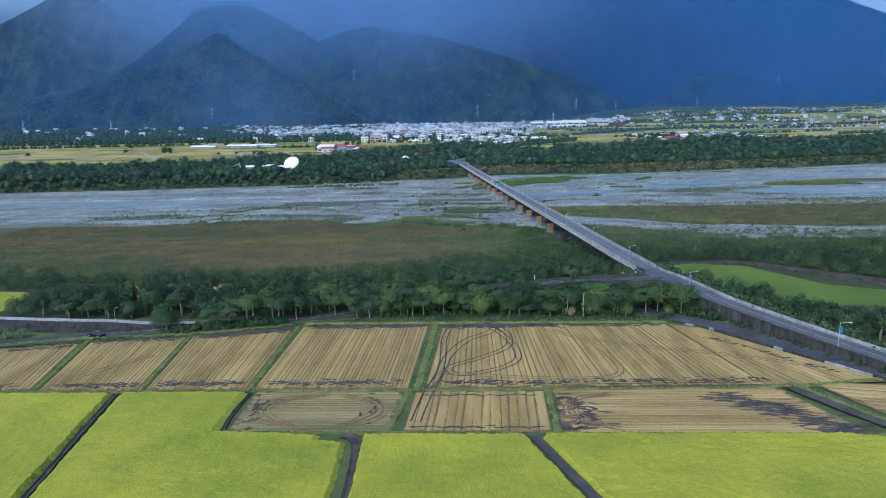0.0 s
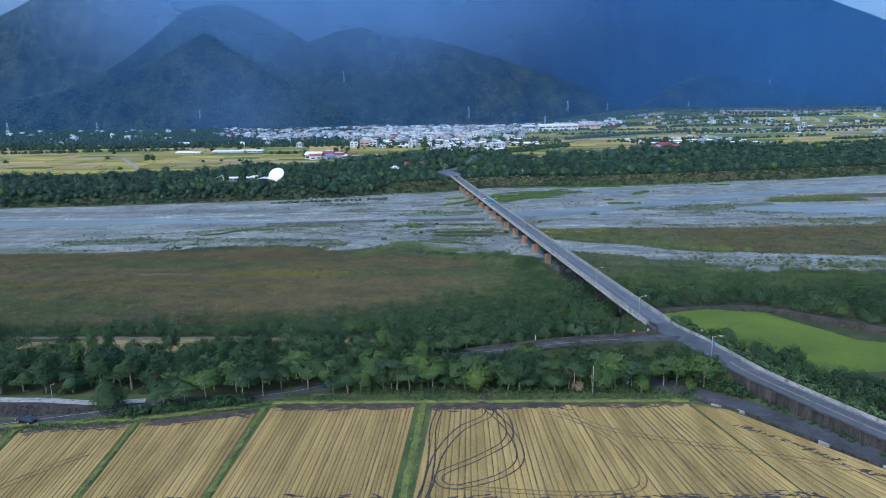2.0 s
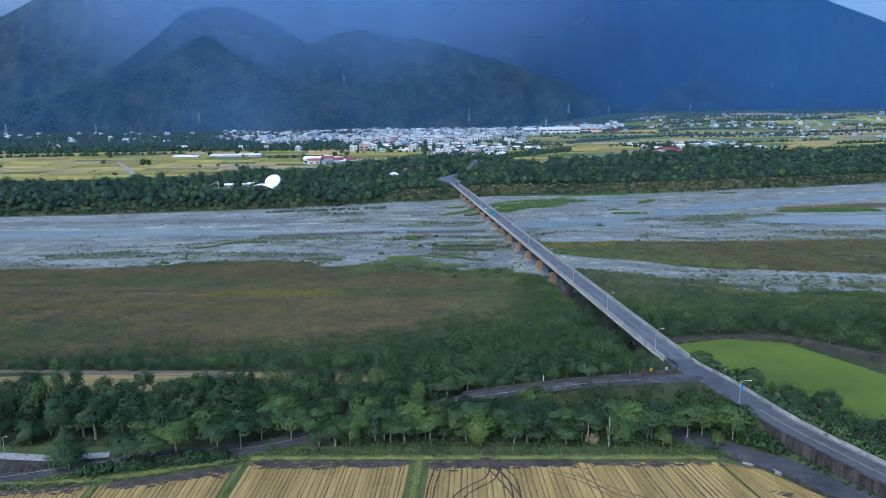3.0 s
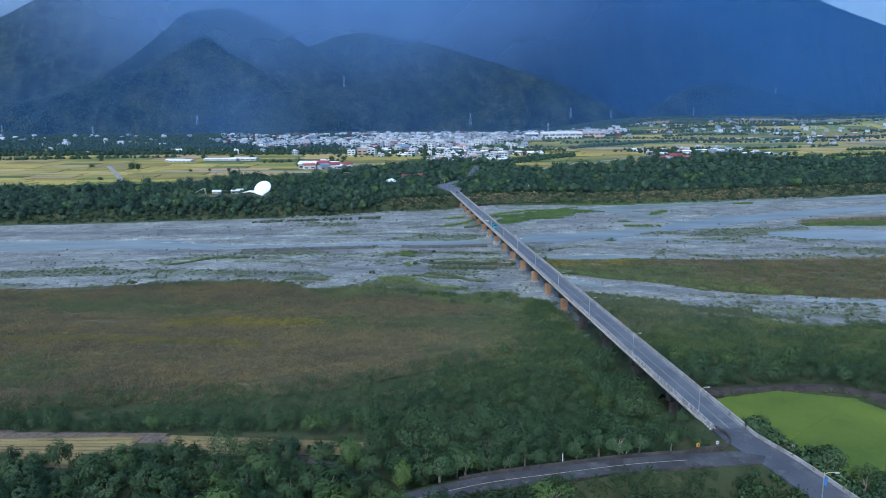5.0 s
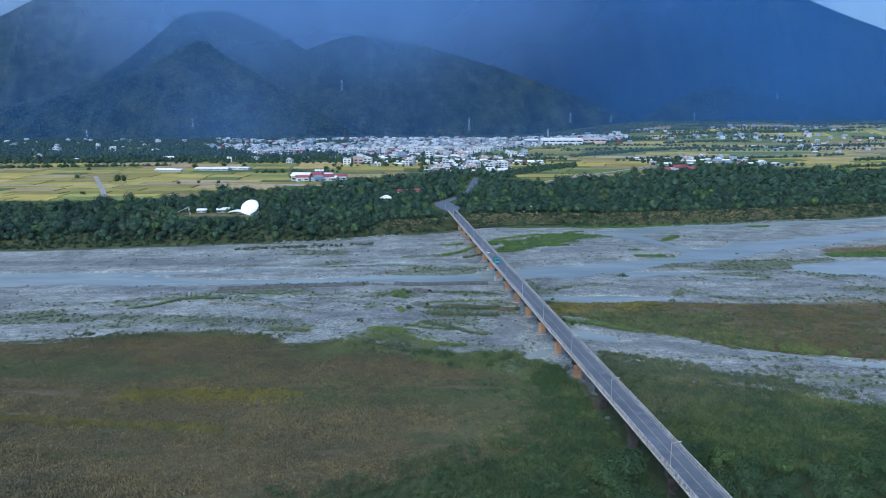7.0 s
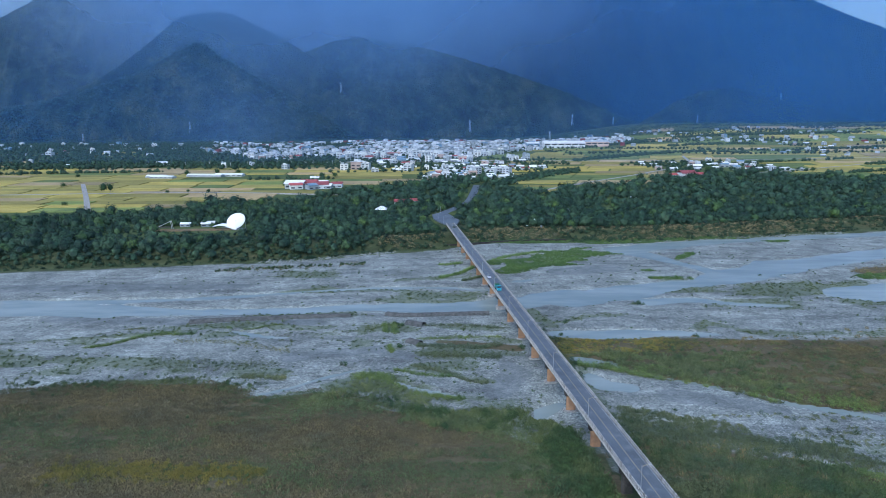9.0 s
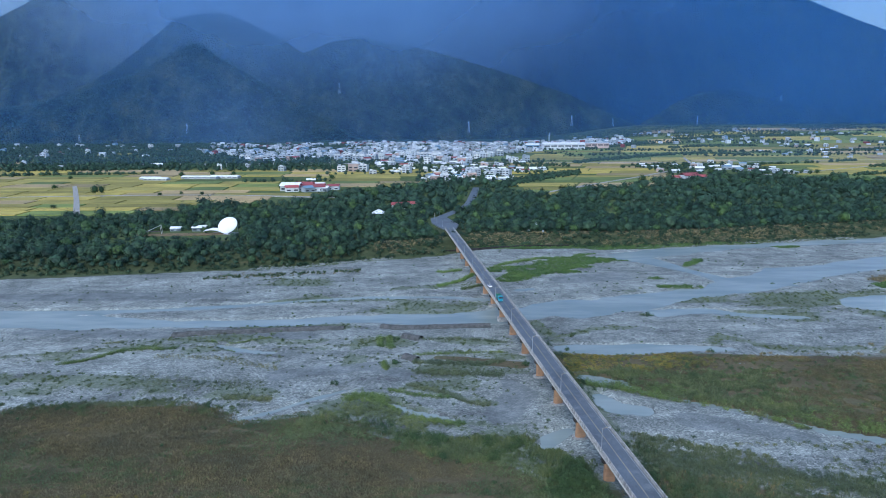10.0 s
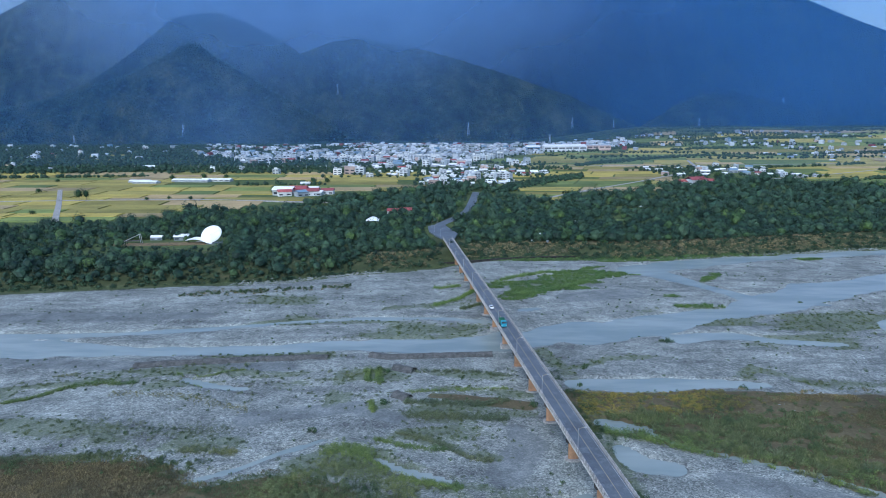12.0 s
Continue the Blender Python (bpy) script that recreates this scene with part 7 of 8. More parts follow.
scatter("riprap", st_v, st_f, with_z(bq, 0.1), rr.uniform(0.4, 1.1, 1500), M["stone"], label="pale riprap blocks along the far bank", category="stones", seed=8)

lv = LEVEE[rr.integers(4, 40, 700)]
off = rr.uniform(1.9, 4.3, 700)
scatter("revetment_stones", st_v, st_f, np.c_[lv[:, 0] + rr.uniform(-1, 1, 700), lv[:, 1] - off, lv[:, 2] - 0.15 - (off - 1.75) * 0.67], rr.uniform(0.18, 0.38, 700), M["stone_dark"], label="dark stones set in the levee revetment", category="stones", seed=9)
wx, wy = rr.uniform(-70, 52, 14000), rr.uniform(262, 372, 14000)
near = axis_x(wy) - wx
ok = (near > 3) & (rr.uniform(0, 1, 14000) < 1.1 - near / np.interp(wy, [262, 300, 340, 372], [78, 40, 23, 14]) + 0.7 * (fbm(wx, wy, 14, 34) - 0.5))
ok &= (wy < line_y(wx, TERRACE_TOP) + 2) & (along(wx, wy, LEVEE[::2])[0] > 3.2)
q = np.c_[wx, wy][ok]
scatter("weeds", plume_v, plume_f, with_z(q), rr.uniform(0.9, 2.0, len(q)), M["weed"], rr.uniform(0.45, 0.85, len(q)), label="soft green weeds beside the bridge", category="weeds", seed=35)
wx, wy = rr.uniform(58, 175, 9000), rr.uniform(286, 345, 9000)
ok = (wx > axis_x(wy) + 3) & (fbm(wx * 0.6, wy, 12, 36) > 0.3 + 0.25 * ss(wy, 318, 345)) & (along(wx, wy, bank_line[::2])[0] > 3.4)
q = np.c_[wx, wy][ok]
scatter("weeds", plume_v, plume_f, with_z(q), rr.uniform(0.8, 1.8, len(q)), M["weed"], rr.uniform(0.45, 0.85, len(q)), label="soft green weeds beside the bridge", category="weeds", seed=36)
q = np.c_[rr.uniform(-105, -45, 700), rr.normal(337, 3.0, 700)]
q = q[fbm(q[:, 0] * 0.4, q[:, 1], 9, 37) > 0.42]
scatter("green_grass", plume_v, plume_f, with_z(q), rr.uniform(0.6, 1.0, len(q)), M["tuft_gold"], label="yellow grass patch on the dry terrace", category="grass", seed=37)
strip = smooth_line([(-230, 316, 0), (-128, 317, 0), (-62, 312, 0)], 0.3)
q = strip[rr.integers(0, len(strip), 900), :2] + rr.normal((0, 0), (0.5, 1.3), (900, 2))
scatter("green_grass", plume_v, plume_f, with_z(q), rr.uniform(0.6, 1.0, 900), M["tuft_gold"], label="yellow-green grass strip across the terrace", category="grass", seed=59)

# ---- grass strips and gravel berms of the river bed ----
STRIPS = [  # material, line, half width, tufts, smallest, largest
    ('reed', [(-150, 440), (-141, 446), (-136, 453), (-128, 458), (-112, 460)], 1.6, 420, 0.6, 1.2),
    ('tuft_olive', [(-145, 466), (-138, 469)], 1.0, 60, 0.4, 0.8),
    ('reed', [(-100, 469), (-90, 460), (-86, 457)], 1.3, 110, 0.5, 1.0),
    ('reed', [(-92, 466), (-82, 471), (-76, 473)], 0.9, 110, 0.4, 0.9),
    ('tuft_gold', [(-116, 450), (-90, 448), (-79, 443), (-63, 437)], 3.0, 420, 0.3, 0.7),
    ('tuft_olive', [(-115, 421), (-91, 419), (-64, 418)], 8.0, 420, 0.4, 1.0),
    ('reed_fresh', [(-6, 571), (5, 583), (17, 608)], 2.4, 420, 0.7, 1.4),
    ('reed_fresh', [(-7, 611), (8, 618)], 2.0, 160, 0.7, 1.3),
    ('reed_fresh', [(28, 627), (45, 644), (67, 659)], 3.0, 420, 0.7, 1.4),
    ('reed_fresh', [(37, 594), (61, 609), (83, 628), (104, 653)], 3.4, 700, 0.7, 1.5),
    ('tuft_green', [(8, 566), (19, 576)], 2.0, 160, 0.7, 1.2),
    ('tuft_olive', [(-74, 407), (-65, 407), (-57, 406)], 2.0, 240, 0.5, 1.1),
    ('tuft_olive', [(-123, 401), (-108, 402), (-92, 404)], 2.2, 300, 0.5, 1.0),
    ('tuft_olive', [(-47, 464), (-38, 465), (-34, 470)], 1.0, 80, 0.4, 0.9),
    ('reed', [(-28, 475), (-26, 462)], 1.8, 70, 1.0, 1.7),
    ('reed', [(-24, 475), (-22, 459)], 1.6, 70, 1.0, 1.7),
    ('reed', [(-23, 444), (-21, 436)], 1.8, 80, 0.7, 1.3),
    ('tuft_olive', [(-10, 473), (9, 474), (26, 469)], 1.4, 200, 0.6, 1.2),
    ('reed', [(-11, 453), (5, 455), (25, 457)], 1.2, 220, 0.5, 1.0),
    ('tuft_olive', [(-11, 444), (1, 443), (15, 443), (24, 447)], 2.2, 420, 0.6, 1.3),
    ('tuft_olive', [(-10, 433), (5, 433), (23, 431)], 3.0, 520, 0.6, 1.3),
    ('tuft_olive', [(-11, 420), (2, 413), (10, 405), (16, 403)], 1.2, 300, 0.6, 1.2),
    ('reed', [(-18, 415), (-8, 411), (4, 409)], 1.6, 260, 0.5, 1.0),
    ('reed', [(-32, 407), (-24, 408), (-17, 403), (-12, 398)], 4.0, 620, 0.6, 1.2),
    ('tuft_green', [(-44, 388), (-34, 394), (-22, 397), (-12, 391), (-3, 383)], 4.5, 600, 0.6, 1.3),
    ('tuft_green', [(-46, 379), (-28, 384), (-8, 378), (14, 368), (30, 352)], 7.0, 1000, 0.6, 1.3),
    ('tuft_olive', [(58, 368), (78, 362), (97, 356), (112, 348), (132, 338)], 6.0, 1200, 0.5, 1.1),
    ('tuft_green', [(62, 350), (80, 342), (102, 330), (120, 318)], 7.0, 1300, 0.6, 1.3),
    ('reed', [(112, 340), (124, 332), (140, 322)], 4.0, 500, 0.6, 1.2),
    ('reed', [(-10, 392), (-2, 390), (8, 387)], 1.6, 220, 0.6, 1.1),
]
for n, (m, pts, half, count, lo, hi) in enumerate(STRIPS):
    line = smooth_line([(x, y, 0) for x, y in pts], 0.3)
    q = line[rr.integers(0, len(line), count), :2] + np.c_[rr.normal(0, 0.6, count), rr.normal(0, half * 0.55, count)]
    q = q[height_at(q[:, 0], q[:, 1]) > -7.0]
    scatter("grass_strip", blade_v, blade_f, with_z(q, 0.02), rr.uniform(lo, hi, len(q)) * 0.9, M[m], rr.uniform(0.7, 1.3, len(q)), label="strip of green grass on the gravel bed", category="grass", seed=80 + n)
BERMS = [[(-121, 478), (-108, 481), (-82, 485), (-60, 488), (-46, 489)], [(-29, 493), (-21, 490), (0, 492), (21, 494)], [(-18, 478), (-10, 474)], [(-15, 451), (-10, 447)]]
for pts in BERMS:
    line = smooth_line([(x, y, -6.35) for x, y in pts], 1.5)
    me = ribbon("gravel_berm", line, [(-2.4, -0.5), (-1.1, 1.2), (0.3, 1.5), (1.4, 1.1), (3.4, -0.5)], M["berm"], jitter=0.35)
    tagged(new("gravel_berm", me), "low gravel berm along a river channel", "gravel berm", kind="structure")

# ---- far woods ----
BELT_BACK = [(-1200, 700), (-700, 790), (-388, 800), (-349, 833), (-286, 845), (-280, 892), (-227, 939), (-186, 964), (-139, 1053), (-100, 1110), (20, 1245), (70, 1150), (90, 1016), (140, 1040), (281, 1205), (416, 1340), (585, 1250), (900, 1330)]
CLEAR = [(-192, 719, 16), (-206, 722, 15), (-196, 706, 9), (-178, 741, 24), (-225, 733, 24), (-250, 735, 18), (-71, 838, 11), (146, 855, 27), (156, 886, 14), (120, 880, 9), (118, 840, 9), (190, 950, 12), (330, 860, 14), (-145, 760, 10)]


def far_wood(x, y):
    ok = (y > line_y(x, FAR_BANK) + np.where(x < -60, 5, 28)) & (y < line_y(x, BELT_BACK) + 20 * (fbm(x, y, 40, 95) - 0.5))
    ok &= along(x, y, FAR_ROAD[::4])[0] > np.where(y < 845, 13.5, 8.5)
    for cx, cy, cr in CLEAR:
        ok &= np.hypot(x - cx, (y - cy) * 1.4) > cr
    return ok


p1 = spaced(70000, -560, 600, 560, 900, 5.2, lambda x, y: far_wood(x, y) & (np.abs(x) < 0.66 * y + 10), 21)
p2 = spaced(16000, -400, 900, 900, 1380, 8.0, far_wood, 22)
for n, (p, tv, tf) in enumerate(((p1, crown_v, crown_f), (p2, far_v, far_f))):
    s = (2.3 + 4.6 * rr.uniform(0, 1, len(p)) ** 2.2) * (1 if n == 0 else 1.4) * (0.65 + 0.75 * fbm(p[:, 0], p[:, 1], 38, 97))
    s *= np.where((p[:, 0] > -268) & (p[:, 0] < -165) & (p[:, 1] < 742) & (p[:, 1] > 676), 0.5, 1)  # low growth before the park
    hue = rr.uniform(0, 1, len(p))
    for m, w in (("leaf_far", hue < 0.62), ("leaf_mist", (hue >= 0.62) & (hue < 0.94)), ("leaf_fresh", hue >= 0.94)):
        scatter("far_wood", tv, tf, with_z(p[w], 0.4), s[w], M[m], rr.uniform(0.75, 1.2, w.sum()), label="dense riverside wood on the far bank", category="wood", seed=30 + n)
tall = p1[rr.uniform(0, 1, len(p1)) < 0.09]
hue = rr.uniform(0, 1, len(tall))
for m, w in (("leaf_mist", hue < 0.4), ("leaf_yellow", (hue >= 0.4) & (hue < 0.65)), ("leaf", hue >= 0.65)):
    scatter("emergent_trees", crown_v, crown_f, with_z(tall[w], 0.3), rr.uniform(3.8, 6.6, w.sum()), M[m], rr.uniform(0.95, 1.3, w.sum()), label="taller round-crowned trees above the riverside wood", category="trees", seed=42)
bx = rr.uniform(-150, -55, 120)
bq = np.c_[bx, 592 + 0.26 * (bx + 150) + rr.normal(0, 2.5, 120)]
scatter("bar_bushes", mid_v, mid_f, with_z(bq, 0.1), rr.uniform(0.4, 1.4, 120), M["leaf"], label="low bushes on a gravel bar", category="bushes", seed=43)
bq = np.c_[bx, 592 + 0.26 * (bx + 150) + rr.normal(0, 3.5, 120)]
scatter("bar_grass", clump_v, clump_f, with_z(bq, 0.1), rr.uniform(0.5, 1.2, 120), M["tuft_rust"], label="rust-brown grass on a gravel bar", category="grass", seed=44)
bx = rr.uniform(-500, 500, 2600)
bq = np.c_[bx, line_y(bx, FAR_BANK) + rr.uniform(-4, 34, 2600)]
keep = (along(bq[:, 0], bq[:, 1], FAR_ROAD[::4])[0] > 6) & ((bq[:, 0] < -60) | (rr.uniform(0, 1, 2600) < 0.85))
bq = bq[keep & (np.abs(bq[:, 0] - axis_x(bq[:, 1])) > 9.5)]
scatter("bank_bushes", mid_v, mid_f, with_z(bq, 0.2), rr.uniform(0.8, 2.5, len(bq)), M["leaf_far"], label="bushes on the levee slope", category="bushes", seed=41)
lx = np.r_[rr.uniform(-55, 330, 2200), rr.uniform(330, 560, 600)]
bq = np.c_[lx, line_y(lx, FAR_BANK) + rr.uniform(2, 27, 2800)]
bq = bq[(np.abs(bq[:, 0] - axis_x(bq[:, 1])) > 9.5) & (fbm(bq[:, 0] * 0.3, bq[:, 1], 7, 46) > 0.4)]
scatter("levee_grass", clump_v, clump_f, with_z(bq, 0.1), rr.uniform(0.8, 1.9, len(bq)), M["tuft_brown"], rr.uniform(0.6, 1.1, len(bq)), label="brownish grass on the levee slope", category="grass", seed=45)
LEV = smooth_line([(60, 728, 0.75), (83, 735, 0.75), (130, 733, 0.75), (208, 750, 0.75), (339, 786, 0.75), (700, 902, 0.75)], 12)
tagged(new("levee_path", ribbon("levee_path", LEV, [(-1.8, -0.3), (-1.8, 0.05), (1.8, 0.05), (1.8, -0.3)], M["mud_row"])), "earthen levee path along the far bank", "path", kind="structure")
LEVW = smooth_line([(-120, 651, -6.2), (-70, 672, -6.2), (-8, 680, -6.2), (22, 691, -6.2), (53, 702, -6.2), (90, 704, -6.0)], 10)
low_wall("wall_8", "dark revetment wall on the far levee", LEVW, 0, 1.3, 1.2, "stone_dark", -2.5)


# ---- far farmland ----
def in_town(x, y):
    t = (y > np.interp(x, [-900, -725, -464, -155, 20, 270, 480, 700], [2500, 2150, 1790, 1850, 1850, 2280, 2480, 2700])) & (x > -900) & (x < 620)
    t |= (x > -65) & (x < 95) & (y > 1240) & (y < 1510)
    t |= (x > 365) & (x < 620) & (y > 1380) & (y < 1660)
    return t


PLOT_REST = {}


def farm_plot(corners, mat, label, far=False):
    """One plot: a slightly raised, uneven crop surface with sloping sides; the farthest are gathered by crop."""
    n = 7
    steps = np.array([0, 0.006, 0.25, 0.5, 0.75, 0.994, 1])
    u, v = np.meshgrid(steps, steps, indexing="ij")
    P = quad_point(corners, u, v)
    edge = (u < 1e-6) | (u > 1 - 1e-6) | (v < 1e-6) | (v > 1 - 1e-6)
    z = height_at(P[..., 0], P[..., 1]) + np.where(edge, -0.5, 0.9)
    k = (np.arange(n - 1)[:, None] * n + np.arange(n - 1)[None]).ravel()
    V, F = np.c_[P.reshape(-1, 2), z.ravel()], np.stack([k, k + n, k + n + 1, k + 1], -1)
    if far:
        PLOT_REST.setdefault(mat, []).append((V, F))
        return None
    return tagged(new("farm_plot", mesh_np("farm_plot", V, F, M[mat])), label, "field", "plots on the far plain")


r = np.random.default_rng(77)
PLOTS = {"far_gold": "golden ripe rice plot on the far plain", "far_tan": "tan harvested plot on the far plain", "far_green": "green crop plot on the far plain"}
y, n_plots = 850.0, 0
while y < 3050:
    depth = r.uniform(24, 40) * (1 + (y - 850) / 700)
    x = -1150.0 - r.uniform(0, 60)
    while x < 1700:
        w = r.uniform(38, 125) * (1 + (y - 850) / 1100)
        cx, cy = x + w / 2, y + depth / 2
        skew = -0.12 * (cx < 0) + 0.25 * (cx > 0)
        back = float(line_y(cx, BELT_BACK))
        ok = cy > back + 26 and not in_town(np.array(cx), np.array(cy)) and abs(cx) > 25 and abs(cx) < cy * 0.72
        ok = ok and (cx < 0 and cy < 1540 or cx > 60 and r.uniform() < (0.96 if cy < 2300 else 0.75) or cx < -850 and r.uniform() < 0.3)
        ok = ok and not (-470 < cx < -180 and 1290 < cy < 1390) and not (math.hypot(cx + 200, cy - 1118) < 55)
        ok = ok and not (x < 170 and x + w > 80 and y < 1150 and y + depth > 1008)
        if ok:
            g = 1.3
            q = [(x + g, y + g), (x + w - g, y + g), (x + w - g + skew * depth, y + depth - g), (x + g + skew * depth, y + depth - g)]
            mat = str(r.choice(["far_gold", "far_tan", "far_green"], p=[0.64, 0.24, 0.12] if cx < 0 else [0.5, 0.18, 0.32]))
            farm_plot(q, mat, PLOTS[mat], n_plots >= 270)
            n_plots += 1
        x += w
    y += depth
for q, mat in (([(92, 1024), (138, 1048), (142, 1078), (93, 1076)], "far_gold"), ([(93, 1079), (142, 1081), (146, 1104), (94, 1108)], "far_green"), ([(94, 1111), (146, 1107), (152, 1140), (95, 1142)], "far_gold")):
    farm_plot(q, mat, PLOTS[mat])
for mat, pieces in PLOT_REST.items():
    V, F = np.vstack([v for v, _ in pieces]), np.vstack([f + 49 * k for k, (_, f) in enumerate(pieces)])
    tagged(new("far_plots", mesh_np("far_plots", V, F, M[mat])), PLOTS[mat].replace("plot", "plots"), "fields", kind="stuff")
FARM_ROADS = [[(-344, 812), (-372, 850), (-452, 992), (-560, 1180)], [(-700, 1005), (-350, 1046), (-160, 1018), (-120, 1022)], [(85, 1015), (180, 1160), (330, 1370), (480, 1620), (560, 1900)], [(330, 1250), (620, 1430), (980, 1700), (1300, 1960)], [(-900, 1640), (-400, 1700), (0, 1760), (420, 1720), (900, 1780), (1500, 1900)]]
for pts in FARM_ROADS:
    line = smooth_line([(a, b, float(height_at(np.array([a]), np.array([b]))[0]) + 1.15) for a, b in pts], 20)
    tagged(new("farm_road", ribbon("farm_road", line, [(-3.2, -1.8), (-3, 0), (3, 0), (3.2, -1.8)], M["concrete"])), "pale farm road between plots", "road", kind="structure")


# ---- houses ----
def house(kind, place, seed=0):
    w, d, h, wall, roof, shape, label = {
        "block": (13, 10, 10.5, "house_white", "roof_grey", "flat", "white three-storey concrete house with flat roof"),
        "low": (15, 10, 4.4, "house_grey", "roof_white", "gable", "low grey house with a white metal roof"),
        "red": (14, 10, 5.0, "house_white", "roof_red", "gable", "white house with a red gabled roof"),
        "blue": (14, 11, 5.6, "house_grey", "roof_blue", "gable", "shed with a faded blue metal roof"),
        "tall": (12, 12, 14.5, "house_white", "roof_grey", "flat", "white four-storey block with roof tank"),
        "pink": (16, 11, 9.5, "house_pink", "roof_grey", "flat", "pinkish tiled house with flat roof"),
        "shed": (24, 12, 6.0, "house_white", "roof_white", "gable", "long white shed with pale metal roof"),
        "grey": (14, 10, 7.2, "house_grey", "roof_grey", "flat", "grey two-storey concrete house"),
    }[kind]
    t = thing("house", label, "house", place, "houses of the town")
    part("wall", box((-w / 2, w / 2, -d / 2, d / 2, -2.5, h), bevel=0.08), M[wall], t)
    if shape == "flat":
        rf = part("roof", box((-w / 2 - 0.3, w / 2 + 0.3, -d / 2 - 0.3, d / 2 + 0.3, h, h + 0.35), bevel=0.05), M[roof], t)
        part("roof_room", box((-w * 0.4, -w * 0.05, -d * 0.1, d * 0.4, h + 0.35, h + 2.8), (w * 0.1, w * 0.4, -d * 0.35, d * 0.1, h + 0.35, h + 1.5), bevel=0.05), M["house_white"], rf)
    else:
        bm = bmesh.new()
        e, k = 0.6, 2.2
        a = [bm.verts.new(v) for v in ((-w / 2 - e, -d / 2 - e, h - 0.15), (w / 2 + e, -d / 2 - e, h - 0.15), (w / 2 + e, 0, h + k), (-w / 2 - e, 0, h + k), (w / 2 + e, d / 2 + e, h - 0.15), (-w / 2 - e, d / 2 + e, h - 0.15))]
        b = [bm.verts.new(v.co - Vector((0, 0, 0.25))) for v in a]
        for f in ((0, 1, 2, 3), (3, 2, 4, 5)):
            bm.faces.new([a[i] for i in f]), bm.faces.new([b[i] for i in f[::-1]])
        for f in ((0, 1), (1, 2), (2, 4), (4, 5), (5, 3), (3, 0)):
            bm.faces.new((a[f[1]], a[f[0]], b[f[0]], b[f[1]]))
        bmesh.ops.recalc_face_normals(bm, faces=bm.faces[:])
        part("roof", bm, M[roof], t)
    rows = max(1, int(h // 3.4))
    for s in range(min(rows, 2) if rows < 3 else 3):
        z = 1.0 + s * 3.3
        for x in ((-w * 0.25, w * 0.25) if rows > 1 else (-w * 0.28, w * 0.28)):
            part("window", box((x - w * 0.15, x + w * 0.15, -d / 2 - 0.06, -d / 2 + 0.15, z, z + 1.5)), M["window_glass"], t)
    return t


kinds = ["block", "low", "red", "blue", "tall", "pink", "shed", "grey"]
weights = [0.32, 0.14, 0.06, 0.04, 0.15, 0.07, 0.09, 0.13]
town = spaced(40000, -880, 640, 1780, 2900, 16.5, lambda x, y: in_town(x, y) & (y < np.interp(x, [-900, -400, 0, 600], [2850, 2940, 2920, 2800])) & (fbm(x, y, 110, 7) > 0.43 + 0.16 * ss(-x, 330, 700)), 51)
town = town[np.argsort(town[:, 1] + 0.25 * np.abs(town[:, 0]))]
near_town = spaced(900, -60, 92, 1250, 1500, 15, lambda x, y: fbm(x, y, 60, 9) > 0.36, 52)[:46]
mid_town = spaced(2600, -180, 170, 1440, 1800, 17, lambda x, y: (fbm(x, y, 70, 14) > 0.47) & (np.abs(x + 150) + np.abs(y - 1480) > 60), 57)[:78]
hamlet = spaced(900, 370, 615, 1385, 1650, 19, lambda x, y: fbm(x, y, 60, 10) > 0.36, 53)[:34]
east = spaced(900, 820, 1450, 1830, 2700, 30, lambda x, y: (fbm(x, y, 150, 11) > 0.52) & (x < y * 0.66), 54)[:44]
north = spaced(2500, 450, 1700, 2350, 2980, 35, lambda x, y: (fbm(x, y, 170, 12) > 0.5) & (x < y * 0.66), 55)[:95]
west = spaced(2500, -1750, -820, 1950, 2780, 40, lambda x, y: (fbm(x, y, 170, 13) > 0.47) & (-x < y * 0.66), 56)[:48]
single = [(-219, 1100, "red", 1.15), (-206, 1112, "red", 1.3), (-196, 1096, "blue", 1.0), (-184, 1104, "red", 1.2), (-960, 1690, "tall", 1.2), (-215, 1470, "block", 1.5), (-190, 1490, "pink", 1.8), (-175, 1480, "block", 1.3), (-118, 1475, "shed", 1.1), (-90, 1440, "block", 1.1), (-335, 1500, "block", 1.3), (-424, 1575, "block", 1.2), (-474, 1550, "tall", 0.9), (-226, 1255, "low", 1.3), (-640, 1640, "low", 1.4), (-835, 1620, "shed", 1.2), (-150, 1420, "grey", 1.2), (-700, 2200, "pink", 1.4)]
protos = {}
spots = [(x, y, None, 1.0) for s in (town[:150], near_town, mid_town, hamlet, east[:20], north[:12], west[:14]) for x, y in s] + single
for x, y, kind, s in spots:
    kind = kind or str(r.choice(kinds, p=weights if y > 1750 and x < 700 else [0.1, 0.34, 0.08, 0.08, 0.02, 0.05, 0.18, 0.15]))
    s = s * (r.uniform(0.75, 1.2) * (0.75 if x > 600 else 1.0 if y > 1700 else 0.82))
    m = Matrix.Translation((x, y, relief_z(x, y))) @ Matrix.Rotation(r.normal(0.1, 0.35), 4, "Z") @ Matrix.Scale(s, 4)
    if kind in protos:
        copy_thing(protos[kind], m)
    else:
        protos[kind] = house(kind, m)


